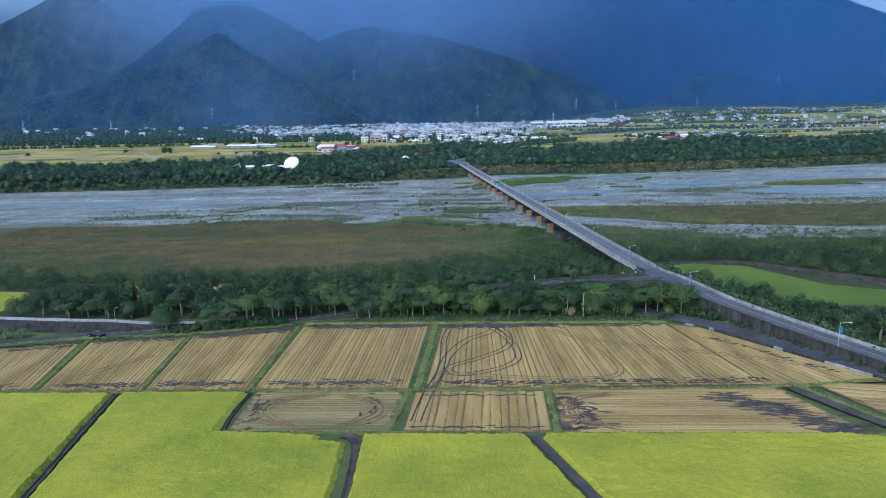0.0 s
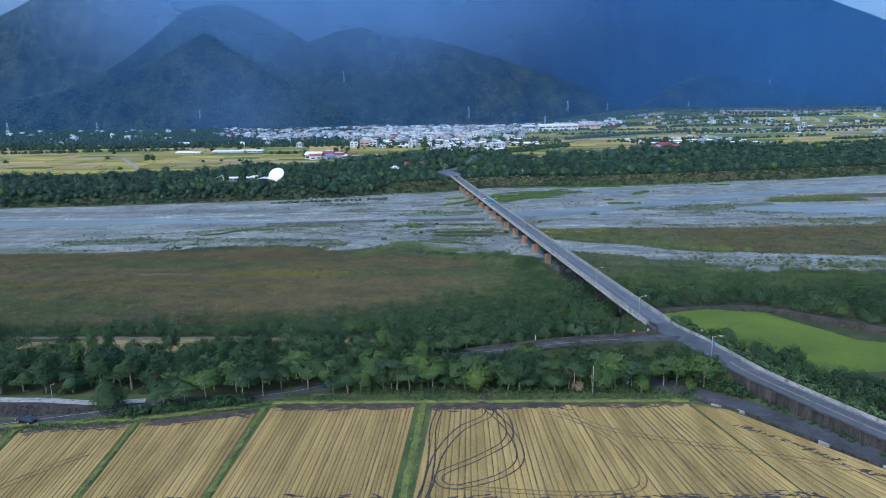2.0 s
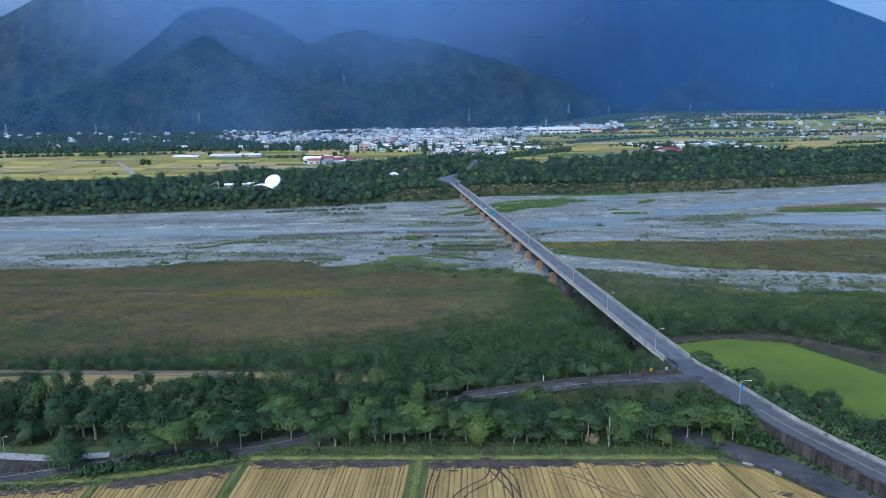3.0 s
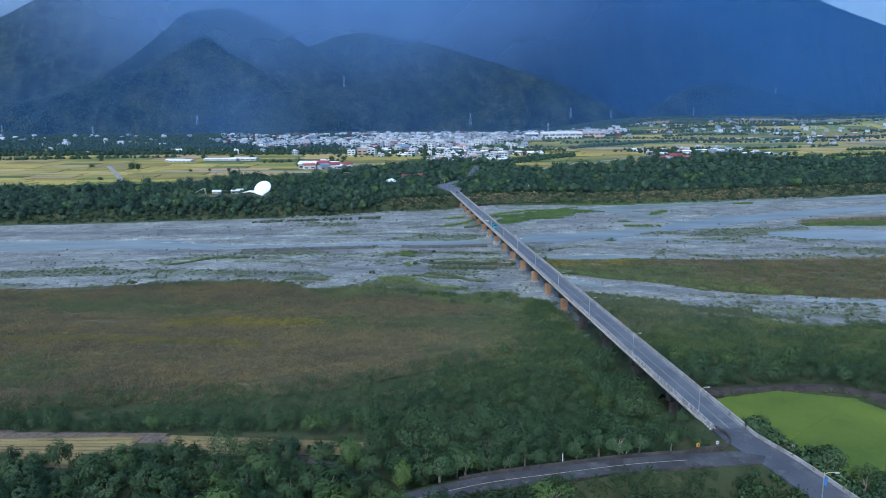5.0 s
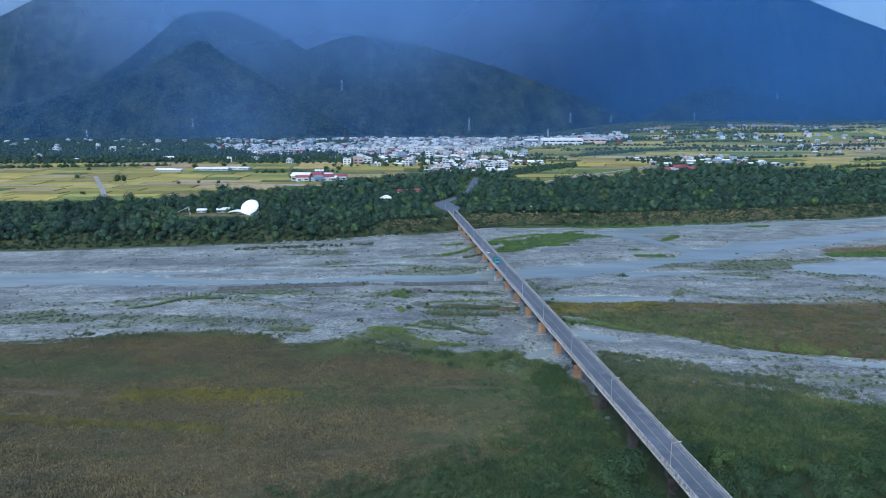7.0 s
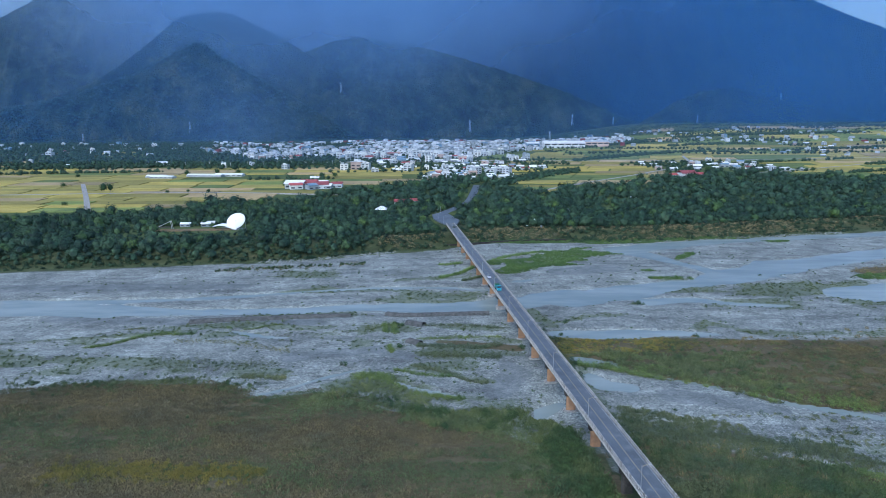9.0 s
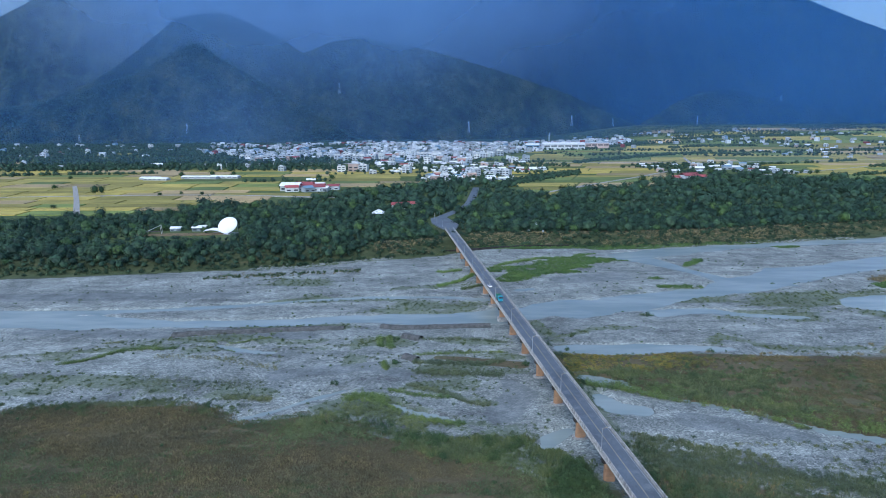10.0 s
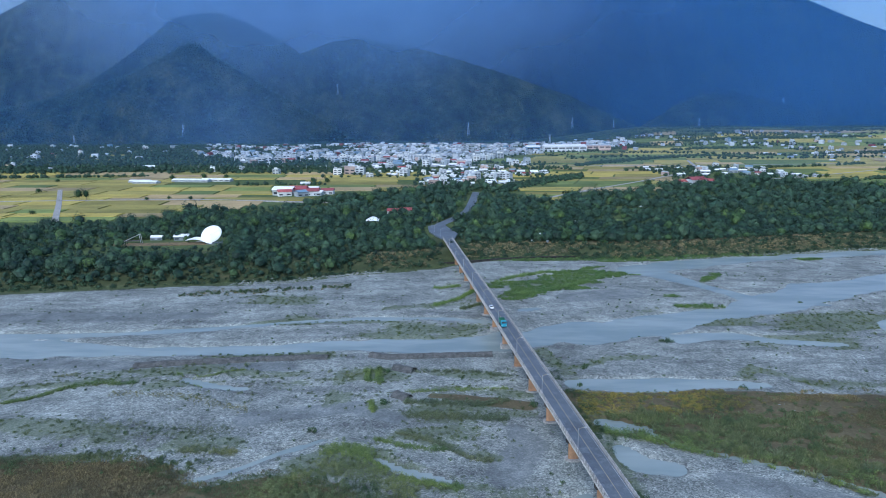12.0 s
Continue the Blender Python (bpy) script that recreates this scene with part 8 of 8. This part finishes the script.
# the houses too far to tell apart, as one mass of walls and roofs
far_h = np.vstack([town[150:], east[20:], north[12:], west[14:]])
hv = np.array([(sx * 6, sy * 5, z) for z in (-2.0, 6.5) for sx, sy in ((-1, -1), (1, -1), (1, 1), (-1, 1))] + [(sx * 6.6, sy * 5.6, 6.5) for sx, sy in ((-1, -1), (1, -1), (1, 1), (-1, 1))] + [(-6.6, 0, 8.2), (6.6, 0, 8.2)])
hf = np.array([(0, 1, 5, 4), (1, 2, 6, 5), (2, 3, 7, 6), (3, 0, 4, 7), (8, 9, 13, 12), (10, 11, 12, 13)])
far_z = np.c_[far_h, [relief_z(a, b) for a, b in far_h]]
tint = r.uniform(0, 1, len(far_h))
for m, w in (("house_white", tint < 0.42), ("roof_grey", (tint >= 0.42) & (tint < 0.88)), ("roof_red", tint >= 0.94), ("roof_blue", (tint >= 0.88) & (tint < 0.94))):
    if w.sum():
        scatter("far_houses", hv, hf, far_z[w], r.uniform(0.65, 1.3, w.sum()), M[m], r.uniform(0.6, 1.5, w.sum()), label="crowded pale houses of the distant town", category="houses", seed=88)


def hall(name, label, place, w, d, h, wall, roof, bays, pitch=0.12):
    t = thing(name, label, "hall", place)
    part("wall", box((-w / 2, w / 2, -d / 2, d / 2, -3, h), bevel=0.1), M[wall], t)
    for k in range(bays):
        x0, x1 = -w / 2 + k * w / bays, -w / 2 + (k + 1) * w / bays
        bm = bmesh.new()
        a = [bm.verts.new(v) for v in ((x0, -d / 2 - 0.8, h), (x1, -d / 2 - 0.8, h), (x1, 0, h + d * pitch), (x0, 0, h + d * pitch), (x1, d / 2 + 0.8, h), (x0, d / 2 + 0.8, h))]
        for f in ((0, 1, 2, 3), (3, 2, 4, 5)):
            bm.faces.new([a[i] for i in f])
        bm.faces.new((a[0], a[3], a[5])), bm.faces.new((a[1], a[4], a[2]))
        part("roof", bm, M[roof], t)
        part("window", box((x0 + 2, x1 - 2, -d / 2 - 0.1, -d / 2 + 0.2, h * 0.55, h * 0.78)), M["window_glass"], t)
    return t


def at(x, y, rz=0.0, lift=0.0):
    return Matrix.Translation((x, y, relief_z(x, y) + lift)) @ Matrix.Rotation(radians(rz), 4, "Z")


hall("factory", "long white factory hall with pale roof", at(330, 2360, 4), 130, 45, 16, "house_white", "roof_white", 6)
hall("factory", "beige warehouse with low grey roof", at(440, 2400, 4), 75, 40, 15, "house_pink", "roof_grey", 4)
hall("factory", "white factory annex with blue end wall", at(232, 2350, 4), 40, 40, 15, "roof_blue", "roof_white", 2)
hall("school", "long red-brown school block in the town", at(-205, 1900, 3), 95, 18, 11, "house_pink", "roof_red", 6)
hall("school", "pale terraced school block in the town", at(-60, 1950, 3), 70, 18, 13, "house_white", "roof_grey", 5)
for x, y, w in ((-430, 1330, 62), (-392, 1342, 50), (-487, 1292, 40), (-505, 1310, 34)):
    hall("greenhouse", "low pale greenhouse roof among fields", at(x, y, -6), w, 14, 3.2, "house_grey", "roof_white", 5, 0.16)
for x, y, w, d, k in ((-205, 1120, 20, 12, "red"), (-186, 1116, 16, 11, "red"), (-167, 1124, 14, 10, "red"), (-222, 1112, 22, 10, "low"), (-192, 1136, 18, 11, "low"), (-178, 1104, 14, 10, "low"), (-58, 905, 12, 9, "red"), (-46, 912, 12, 9, "red"), (362, 1258, 22, 14, "red"), (380, 1264, 16, 12, "red"), (345, 1262, 14, 10, "red")):
    copy_thing(protos[k], at(x, y, r.normal(0, 8)) @ Matrix.Scale(w / 14, 4))

# ---- shell stage in the riverside park ----
shell = thing("shell_stage", "large white shell-shaped stage canopy in a park", "canopy", pose(-185, 737, -1.2, rz=-4))
def sheet(place, nu, nv, thick):
    """A thin curved sheet from a function of two parameters, with a rim."""
    V = [Vector(place(i / (nu - 1), j / (nv - 1))) + Vector((0, t * 0.4, -t)) for t in (0.0, thick) for i in range(nu) for j in range(nv)]
    F, o = [], nu * nv
    for i in range(nu - 1):
        for j in range(nv - 1):
            k = i * nv + j
            F += [(k, k + nv, k + nv + 1, k + 1), (k + o, k + 1 + o, k + nv + 1 + o, k + nv + o)]
    for i in range(nu - 1):
        for k in (i * nv, i * nv + nv - 1):
            F.append((k, k + nv, k + nv + o, k + o))
    for j in range(nv - 1):
        for k in (j, (nu - 1) * nv + j):
            F.append((k, k + 1, k + 1 + o, k + o))
    return V, F


def bowl(u, v):
    a, q = 2 * math.pi * u, 0.03 + 0.97 * v
    p, h = 8.2 * q * math.cos(a), 6.6 * q * math.sin(a)
    x, z = p * math.cos(0.42) - h * math.sin(0.42), p * math.sin(0.42) + h * math.cos(0.42)
    return 2.5 + x, -1.0 + 0.45 * z - 1.6 * (1 - q * q), 7.4 + 0.9 * z


def wing(u, v):
    x = -17 + 21 * u
    rise = float(np.interp(u, [0, 0.3, 0.55, 0.8, 1], [2.6, 3.8, 3.4, 1.6, 0.4]))
    return x, -4.5 + 5.5 * v - 1.5 * u, rise + (0.5 + 1.6 * u) * v


part("wing", mesh_np("wing", *sheet(wing, 20, 7, 0.25), M["shell_white"], True), None, shell, "low swept white wing of the canopy")
V, F = sheet(bowl, 33, 9, 0.3)
part("canopy", mesh_np("canopy", V, F, M["shell_white"], True), None, shell, "smooth white membrane shell")
part("stage_floor", box((-13, 12, -6.5, 6.5, -0.8, 0.25), bevel=0.05), M["concrete"], shell)
for x in (-8, 0, 8):
    part("mast", tube(bmesh.new(), (x, 5.4, 0), (x + 1, 3.2, 5.5), 0.18, 0.14, 8), M["steel"], shell)
park = smooth_line([(-258, 726, -0.75), (-235, 727, -0.75), (-200, 731, -0.75), (-186, 734, -0.75)], 3)
tagged(new("park_path", ribbon("park_path", park, [(-8, -0.4), (-8, 0.1), (5, 0.1), (5, -0.4)], M["mud_row"])), "reddish-brown earth path in the riverside park", "path", kind="structure")
for x, y, w in ((-212, 752, 18), (-232, 752, 14)):
    copy_thing(protos["low"], at(x, y, 4) @ Matrix.Scale(w / 27, 4))
tower = thing("viewing_frame", "dark steel viewing platform among trees", "platform", at(-243, 735, 10))
bm = bmesh.new()
for a, b in (((-6, -2, 0), (-6, -2, 2)), ((6, -2, 0), (5, -2, 7)), ((6, 2, 0), (5, 2, 7)), ((-6, 2, 0), (-6, 2, 2)), ((5, -2, 7), (-6, -2, 2)), ((5, 2, 7), (-6, 2, 2))):
    tube(bm, a, b, 0.22, 0.2, 6)
part("frame", bm, M["steel"], tower)
part("platform", box((-8, 5, -2.2, 2.2, 1.8, 2.1), bevel=0.03), M["wall_stain_shade"], tower)
lawn = blob_mesh("lawn", [(146, 862, 17, 22, 0.2), (330, 860, 12, 8, 0.1), (-150, 758, 9, 5, 0.1), (190, 950, 9, 6, 0)], "far_green", 9, -0.35)
tagged(lawn, "bright green lawn clearings among trees", "lawn", kind="stuff")
hut = thing("pavilion", "open pavilion with pale grey hipped roof", "pavilion", at(-71, 838, 8))
bm = bmesh.new()
bmesh.ops.create_cone(bm, cap_ends=True, segments=4, radius1=9.5, radius2=1.2, depth=3.2, matrix=Matrix.Translation((0, 0, 5.6)) @ Matrix.Rotation(math.pi / 4, 4, "Z"))
part("roof", bm, M["roof_white"], hut)
for x in (-5, 5):
    for y_ in (-5, 5):
        part("post", tube(bmesh.new(), (x, y_, -0.5), (x, y_, 4.2), 0.25, 0.22, 8), M["house_white"], hut)
copy_thing(hut, at(205, 958, 5) @ Matrix.Scale(0.55, 4))
copy_thing(hut, at(112, 838, 5) @ Matrix.Scale(0.5, 4))
gauge = thing("gauge_station", "small white river gauge station with mast", "mast", at(68, 731, 0))
part("mast", tube(bmesh.new(), (0, 0, 0), (0, 0, 8), 0.14, 0.1, 8), M["steel"], gauge)
part("box", box((-0.7, 0.7, -0.4, 0.4, 5.5, 7.0), bevel=0.05), M["house_white"], gauge)
for x in (-6, 5.5):
    part("cabinet", box((x - 0.8, x + 0.8, -0.7, 0.7, -0.2, 2.0), bevel=0.05), M["house_white"], gauge)


# ---- pylons ----
def pylon(place, h):
    t = thing("pylon", "grey steel lattice power pylon", "pylon", place, "power pylons")
    bm = bmesh.new()
    for a in range(4):
        s, c = (1, 1, -1, -1)[a], (1, -1, -1, 1)[a]
        tube(bm, (s * 3.6, c * 3.6, -3), (s * 0.7, c * 0.7, h * 0.9), 0.32, 0.22, 4)
        s2, c2 = (1, -1, -1, 1)[a], (-1, -1, 1, 1)[a]
        for k in range(6):
            z0, z1 = h * 0.9 * k / 6, h * 0.9 * (k + 1) / 6
            w0, w1 = 3.6 - 2.9 * k / 6, 3.6 - 2.9 * (k + 1) / 6
            tube(bm, (s * w0, c * w0, z0), (s2 * w1, c2 * w1, z1), 0.16, 0.16, 4)
    tube(bm, (0, 0, h * 0.88), (0, 0, h), 0.3, 0.12, 4)
    part("tower", bm, M["steel"], t)
    for z in (0.72, 0.82, 0.92):
        part("cross_arm", tube(tube(bmesh.new(), (0, 0, h * z), (-5.5, 0, h * z + 0.6), 0.3, 0.1, 4), (0, 0, h * z), (5.5, 0, h * z + 0.6), 0.3, 0.1, 4), M["steel"], t)
    return t


first = None
for x, y, h in ((-1590, 3050, 52), (-1130, 3050, 46), (-2010, 3080, 48), (-590, 3640, 52), (50, 3560, 60), (560, 3640, 55), (780, 3720, 40), (1150, 3560, 42), (1640, 3780, 60), (1000, 2320, 34), (330, 2700, 44)):
    if first is None:
        first = pylon(at(x, y, 15), 40)
    else:
        copy_thing(first, at(x, y, 15) @ Matrix.Scale(h / 40, 4))
poles = spaced(500, -650, -150, 1560, 1700, 28, lambda x, y: np.abs(y - 1640 - 0.06 * x) < 14, 57)[:22]
pp = None
for x, y in poles:
    if pp is None:
        pp = thing("rail_pole", "pale catenary pole along a railway", "pole", at(x, y), "poles along the railway")
        part("shaft", tube(bmesh.new(), (0, 0, -0.5), (0, 0, 10), 0.3, 0.25, 6), M["paint_white"], pp)
        part("arm", box((-2.2, 0.2, -0.12, 0.12, 8.6, 8.9)), M["steel"], pp)
    else:
        copy_thing(pp, at(x, y))

# ---- trees of the plain and the town ----
def plain_woods(x, y):
    """Trees between the houses, and patches along the foot of the hills."""
    t = in_town(x, y) & (fbm(x, y, 40, 17) > 0.42)
    t |= (np.abs(x) < 230) & (y > 1400) & (y < 1830) & (fbm(x, y, 35, 18) > 0.55)
    t |= (x < -60) & (y > 1500) & (fbm(x, y, 90, 16) > np.where(y > 1700, 0.27, 0.4)) & ~in_town(x, y)
    t |= (x > 250) & (y > 1950) & (fbm(x * 0.4, y, 70, 15) > 0.6)
    t |= (y > 2820) & ((x < 300) | (fbm(x * 0.5, y, 60, 19) > 0.5))
    return t & (np.abs(x) < y * 0.72) & (y > line_y(x, BELT_BACK) + 40)


p = spaced(70000, -2100, 2100, 1050, 3400, 10, plain_woods, 58)
z = np.array([relief_z(a, b) for a, b in p])
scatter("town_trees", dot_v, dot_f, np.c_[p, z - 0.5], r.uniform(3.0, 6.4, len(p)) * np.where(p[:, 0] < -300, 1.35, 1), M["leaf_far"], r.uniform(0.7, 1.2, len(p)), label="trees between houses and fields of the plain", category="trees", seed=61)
TREE_BELTS = [  # x, y, half depth of the rows of trees across the plain
    [(-900, 1560, 22), (-640, 1600, 26), (-430, 1640, 30), (-250, 1650, 14)], [(-330, 1250, 5), (-190, 1260, 8)], [(-1000, 1330, 16), (-780, 1400, 12), (-560, 1440, 8)],
    [(62, 1140, 26), (95, 1230, 40), (150, 1330, 36), (215, 1420, 22)], [(260, 1720, 20), (350, 1820, 28), (480, 1960, 26), (560, 2020, 12)], [(560, 2050, 14), (680, 2080, 22), (760, 2000, 12)],
    [(330, 1560, 5), (520, 1600, 6), (760, 1690, 6), (900, 1760, 5)], [(650, 2330, 18), (820, 2380, 24), (930, 2360, 14)], [(620, 1330, 8), (760, 1390, 10), (940, 1480, 14)], [(760, 2650, 26), (1100, 2700, 30), (1500, 2760, 36)],
    [(820, 1560, 10), (960, 1620, 14), (1150, 1700, 14)], [(380, 2350, 14), (520, 2450, 20), (640, 2560, 22)], [(1000, 2150, 12), (1250, 2230, 16), (1500, 2300, 16)], [(-150, 1560, 6), (0, 1590, 10), (90, 1560, 10)], [(120, 1600, 8), (230, 1640, 10)],
]
hedge = []
for belt in TREE_BELTS:
    line = smooth_line(belt, 3.0)
    count = int(len(line) * 3.0 * line[:, 2].mean() / 26)
    k = r.integers(0, len(line), count)
    hedge.append(line[k, :2] + np.c_[r.normal(0, 4, count), r.normal(0, 0.6, count) * line[k, 2]])
hedge = np.vstack(hedge)
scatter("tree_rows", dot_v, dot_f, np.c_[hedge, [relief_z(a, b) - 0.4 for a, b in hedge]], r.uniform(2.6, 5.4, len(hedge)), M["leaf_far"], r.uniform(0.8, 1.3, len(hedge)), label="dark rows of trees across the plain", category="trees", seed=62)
lone = [(-452, 1035, 6.5, 1.6), (-446, 1040, 5.5, 1.7), (-372, 1040, 3.2, 1), (-348, 1048, 3.4, 1), (-318, 1040, 3.6, 1.1), (-428, 905, 4.2, 0.8), (-640, 1310, 4.5, 1), (-240, 1125, 5, 0.9), (-222, 1290, 7, 0.9), (-200, 1290, 6.5, 1), (-470, 1350, 7, 0.9), (-425, 1372, 7, 1), (-390, 1380, 6, 1), (280, 1215, 7, 1.2), (440, 1380, 7.5, 1.1), (150, 1050, 6, 1.2), (620, 1380, 6, 1), (-680, 1060, 5, 1), (-560, 1130, 5, 1)]
for n, (x, y, s, tall) in enumerate(lone):
    t = thing("field_tree", "lone dark tree between far fields", "tree", at(x, y), "lone trees on the plain")
    v, f, cen = leaf_cloud(220, s, s * tall * 0.8, s * 0.13, 900 + n, 14, 0.9, 0.4, -0.5)
    tri = outward(np.vstack([v, core_tri * (s, s, s * tall)]).reshape(-1, 3, 3), (0, 0, 0)) + (0, 0, s * tall * 0.95)
    me = mesh_np("crown", tri.reshape(-1, 3), np.arange(len(tri) * 3).reshape(-1, 3), M["leaf_dark"], True)
    soften(me, tri, np.array((0, 0, s * tall * 0.8)))
    part("crown", me, None, t)
    part("trunk", tube(bmesh.new(), (0, 0, -0.5), (0.2, 0, s * tall * 0.8), 0.35, 0.2, 7), M["bark"], t)


# ---- vehicles ----
def wheel(parent, x, y, rad, wide):
    bm = bmesh.new()
    m = Matrix.Translation((x, y, rad)) @ Matrix.Rotation(math.pi / 2, 4, "X")
    bmesh.ops.create_cone(bm, cap_ends=True, segments=18, radius1=rad, radius2=rad, depth=wide, matrix=m)
    bmesh.ops.bevel(bm, geom=[e for e in bm.edges if len(e.link_faces) == 2 and e.calc_face_angle() > 1.2], offset=0.03, segments=1, affect="EDGES")
    w = part("wheel", bm, M["black"], parent)
    bm = bmesh.new()
    bmesh.ops.create_cone(bm, cap_ends=True, segments=14, radius1=rad * 0.6, radius2=rad * 0.55, depth=wide + 0.02, matrix=m)
    part("rim", bm, M["steel"], w)


def lofted(sections):
    """A body lofted through sections (x, half width, bottom, top)."""
    bm, rings = bmesh.new(), []
    for x, w, z0, z1 in sections:
        rings.append([bm.verts.new((x, s * w * k, z)) for s, k, z in ((-1, 0.92, z0), (-1, 1, z0 + (z1 - z0) * 0.35), (-1, 0.97, z0 + (z1 - z0) * 0.75), (-1, 0.8, z1), (1, 0.8, z1), (1, 0.97, z0 + (z1 - z0) * 0.75), (1, 1, z0 + (z1 - z0) * 0.35), (1, 0.92, z0))])
    for a, b in zip(rings, rings[1:]):
        for k in range(8):
            bm.faces.new((a[k], a[(k + 1) % 8], b[(k + 1) % 8], b[k]))
    bm.faces.new(rings[0][::-1]), bm.faces.new(rings[-1])
    bmesh.ops.recalc_face_normals(bm, faces=bm.faces[:])
    return bm


def car(label, place, paint, group=""):
    c = thing("car", label, "car", place, group)
    part("body", lofted([(-2.25, 0.75, 0.45, 0.8), (-2.15, 0.85, 0.3, 0.95), (-1.4, 0.9, 0.25, 1.0), (0.9, 0.9, 0.25, 0.98), (1.7, 0.88, 0.28, 0.88), (2.15, 0.8, 0.32, 0.78), (2.25, 0.7, 0.42, 0.66)]), M[paint], c)
    cab = part("cabin", lofted([(-1.75, 0.62, 0.93, 1.0), (-1.05, 0.74, 0.93, 1.4), (0.1, 0.76, 0.93, 1.46), (0.5, 0.74, 0.93, 1.4), (1.15, 0.66, 0.9, 0.96)]), M["window_glass"], c, "dark window glass")
    part("roof", lofted([(-1.1, 0.66, 1.38, 1.43), (0.1, 0.68, 1.42, 1.49), (0.5, 0.66, 1.38, 1.43)]), M[paint], cab)
    for x in (-1.4, 1.38):
        for y_ in (-0.82, 0.82):
            wheel(c, x, y_, 0.33, 0.22)
    for y_ in (-0.6, 0.6):
        part("headlight", box((2.16, 2.27, y_ - 0.14, y_ + 0.14, 0.58, 0.7), bevel=0.02), M["lamp_glass"], c)
        part("tail_light", box((-2.27, -2.17, y_ - 0.14, y_ + 0.14, 0.68, 0.8), bevel=0.02), M["sign_red"], c)
    return c


def truck(place):
    t = thing("truck", "teal-blue dump truck with a dark green bed", "truck", place)
    part("chassis", box((-3.6, 3.3, -0.45, 0.45, 0.6, 0.95), bevel=0.03), M["black"], t)
    cab = part("cab", lofted([(1.75, 1.2, 0.7, 2.75), (2.0, 1.22, 0.6, 2.95), (3.2, 1.22, 0.6, 2.9), (3.5, 1.18, 0.6, 1.9), (3.55, 1.12, 0.65, 1.6)]), M["truck_teal"], t, "teal-blue driver's cab")
    part("windscreen", box((3.3, 3.52, -1.0, 1.0, 1.75, 2.6), bevel=0.03), M["window_glass"], cab)
    for y_ in (-1.22, 1.22):
        part("side_window", box((2.2, 3.1, y_ - 0.03, y_ + 0.03, 1.75, 2.5), bevel=0.02), M["window_glass"], cab)
        part("headlight", box((3.5, 3.6, y_ * 0.75 - 0.15, y_ * 0.75 + 0.15, 0.85, 1.05), bevel=0.02), M["lamp_glass"], cab)
    part("bumper", box((3.45, 3.65, -1.2, 1.2, 0.45, 0.75), bevel=0.04), M["truck_teal"], t)
    bed = part("bed", box((-3.7, 1.6, -1.22, 1.22, 1.0, 1.15), (-3.7, 1.6, -1.24, -1.14, 1.15, 2.5), (-3.7, 1.6, 1.14, 1.24, 1.15, 2.5), (1.5, 1.6, -1.14, 1.14, 1.15, 2.7), (-3.7, -3.6, -1.14, 1.14, 1.15, 2.45), bevel=0.02), M["truck_green"], t, "dark green tipping bed")
    for k in range(5):
        for y_ in (-1.27, 1.27):
            part("stake", box((-3.5 + k * 1.2, -3.35 + k * 1.2, y_ - 0.03, y_ + 0.03, 1.1, 2.5)), M["truck_teal"], bed)
    for x in (-2.9, -1.7, 2.6):
        for y_ in (-1.0, 1.0):
            wheel(t, x, y_, 0.5, 0.36)
    return t


south = -math.pi / 2 + HEAD
truck(Matrix.Translation((axis_x(505) - 1.5, 505, deck_z(505) + 0.05)) @ Matrix.Rotation(south, 4, "Z"))
car("white saloon car driving on the bridge", Matrix.Translation((axis_x(533) - 1.5, 533, deck_z(533) + 0.05)) @ Matrix.Rotation(south, 4, "Z"), "car_white")
car("glossy black saloon car on the lane", pose(-86.3, 173.5, 0.12, rz=163), "car_black")
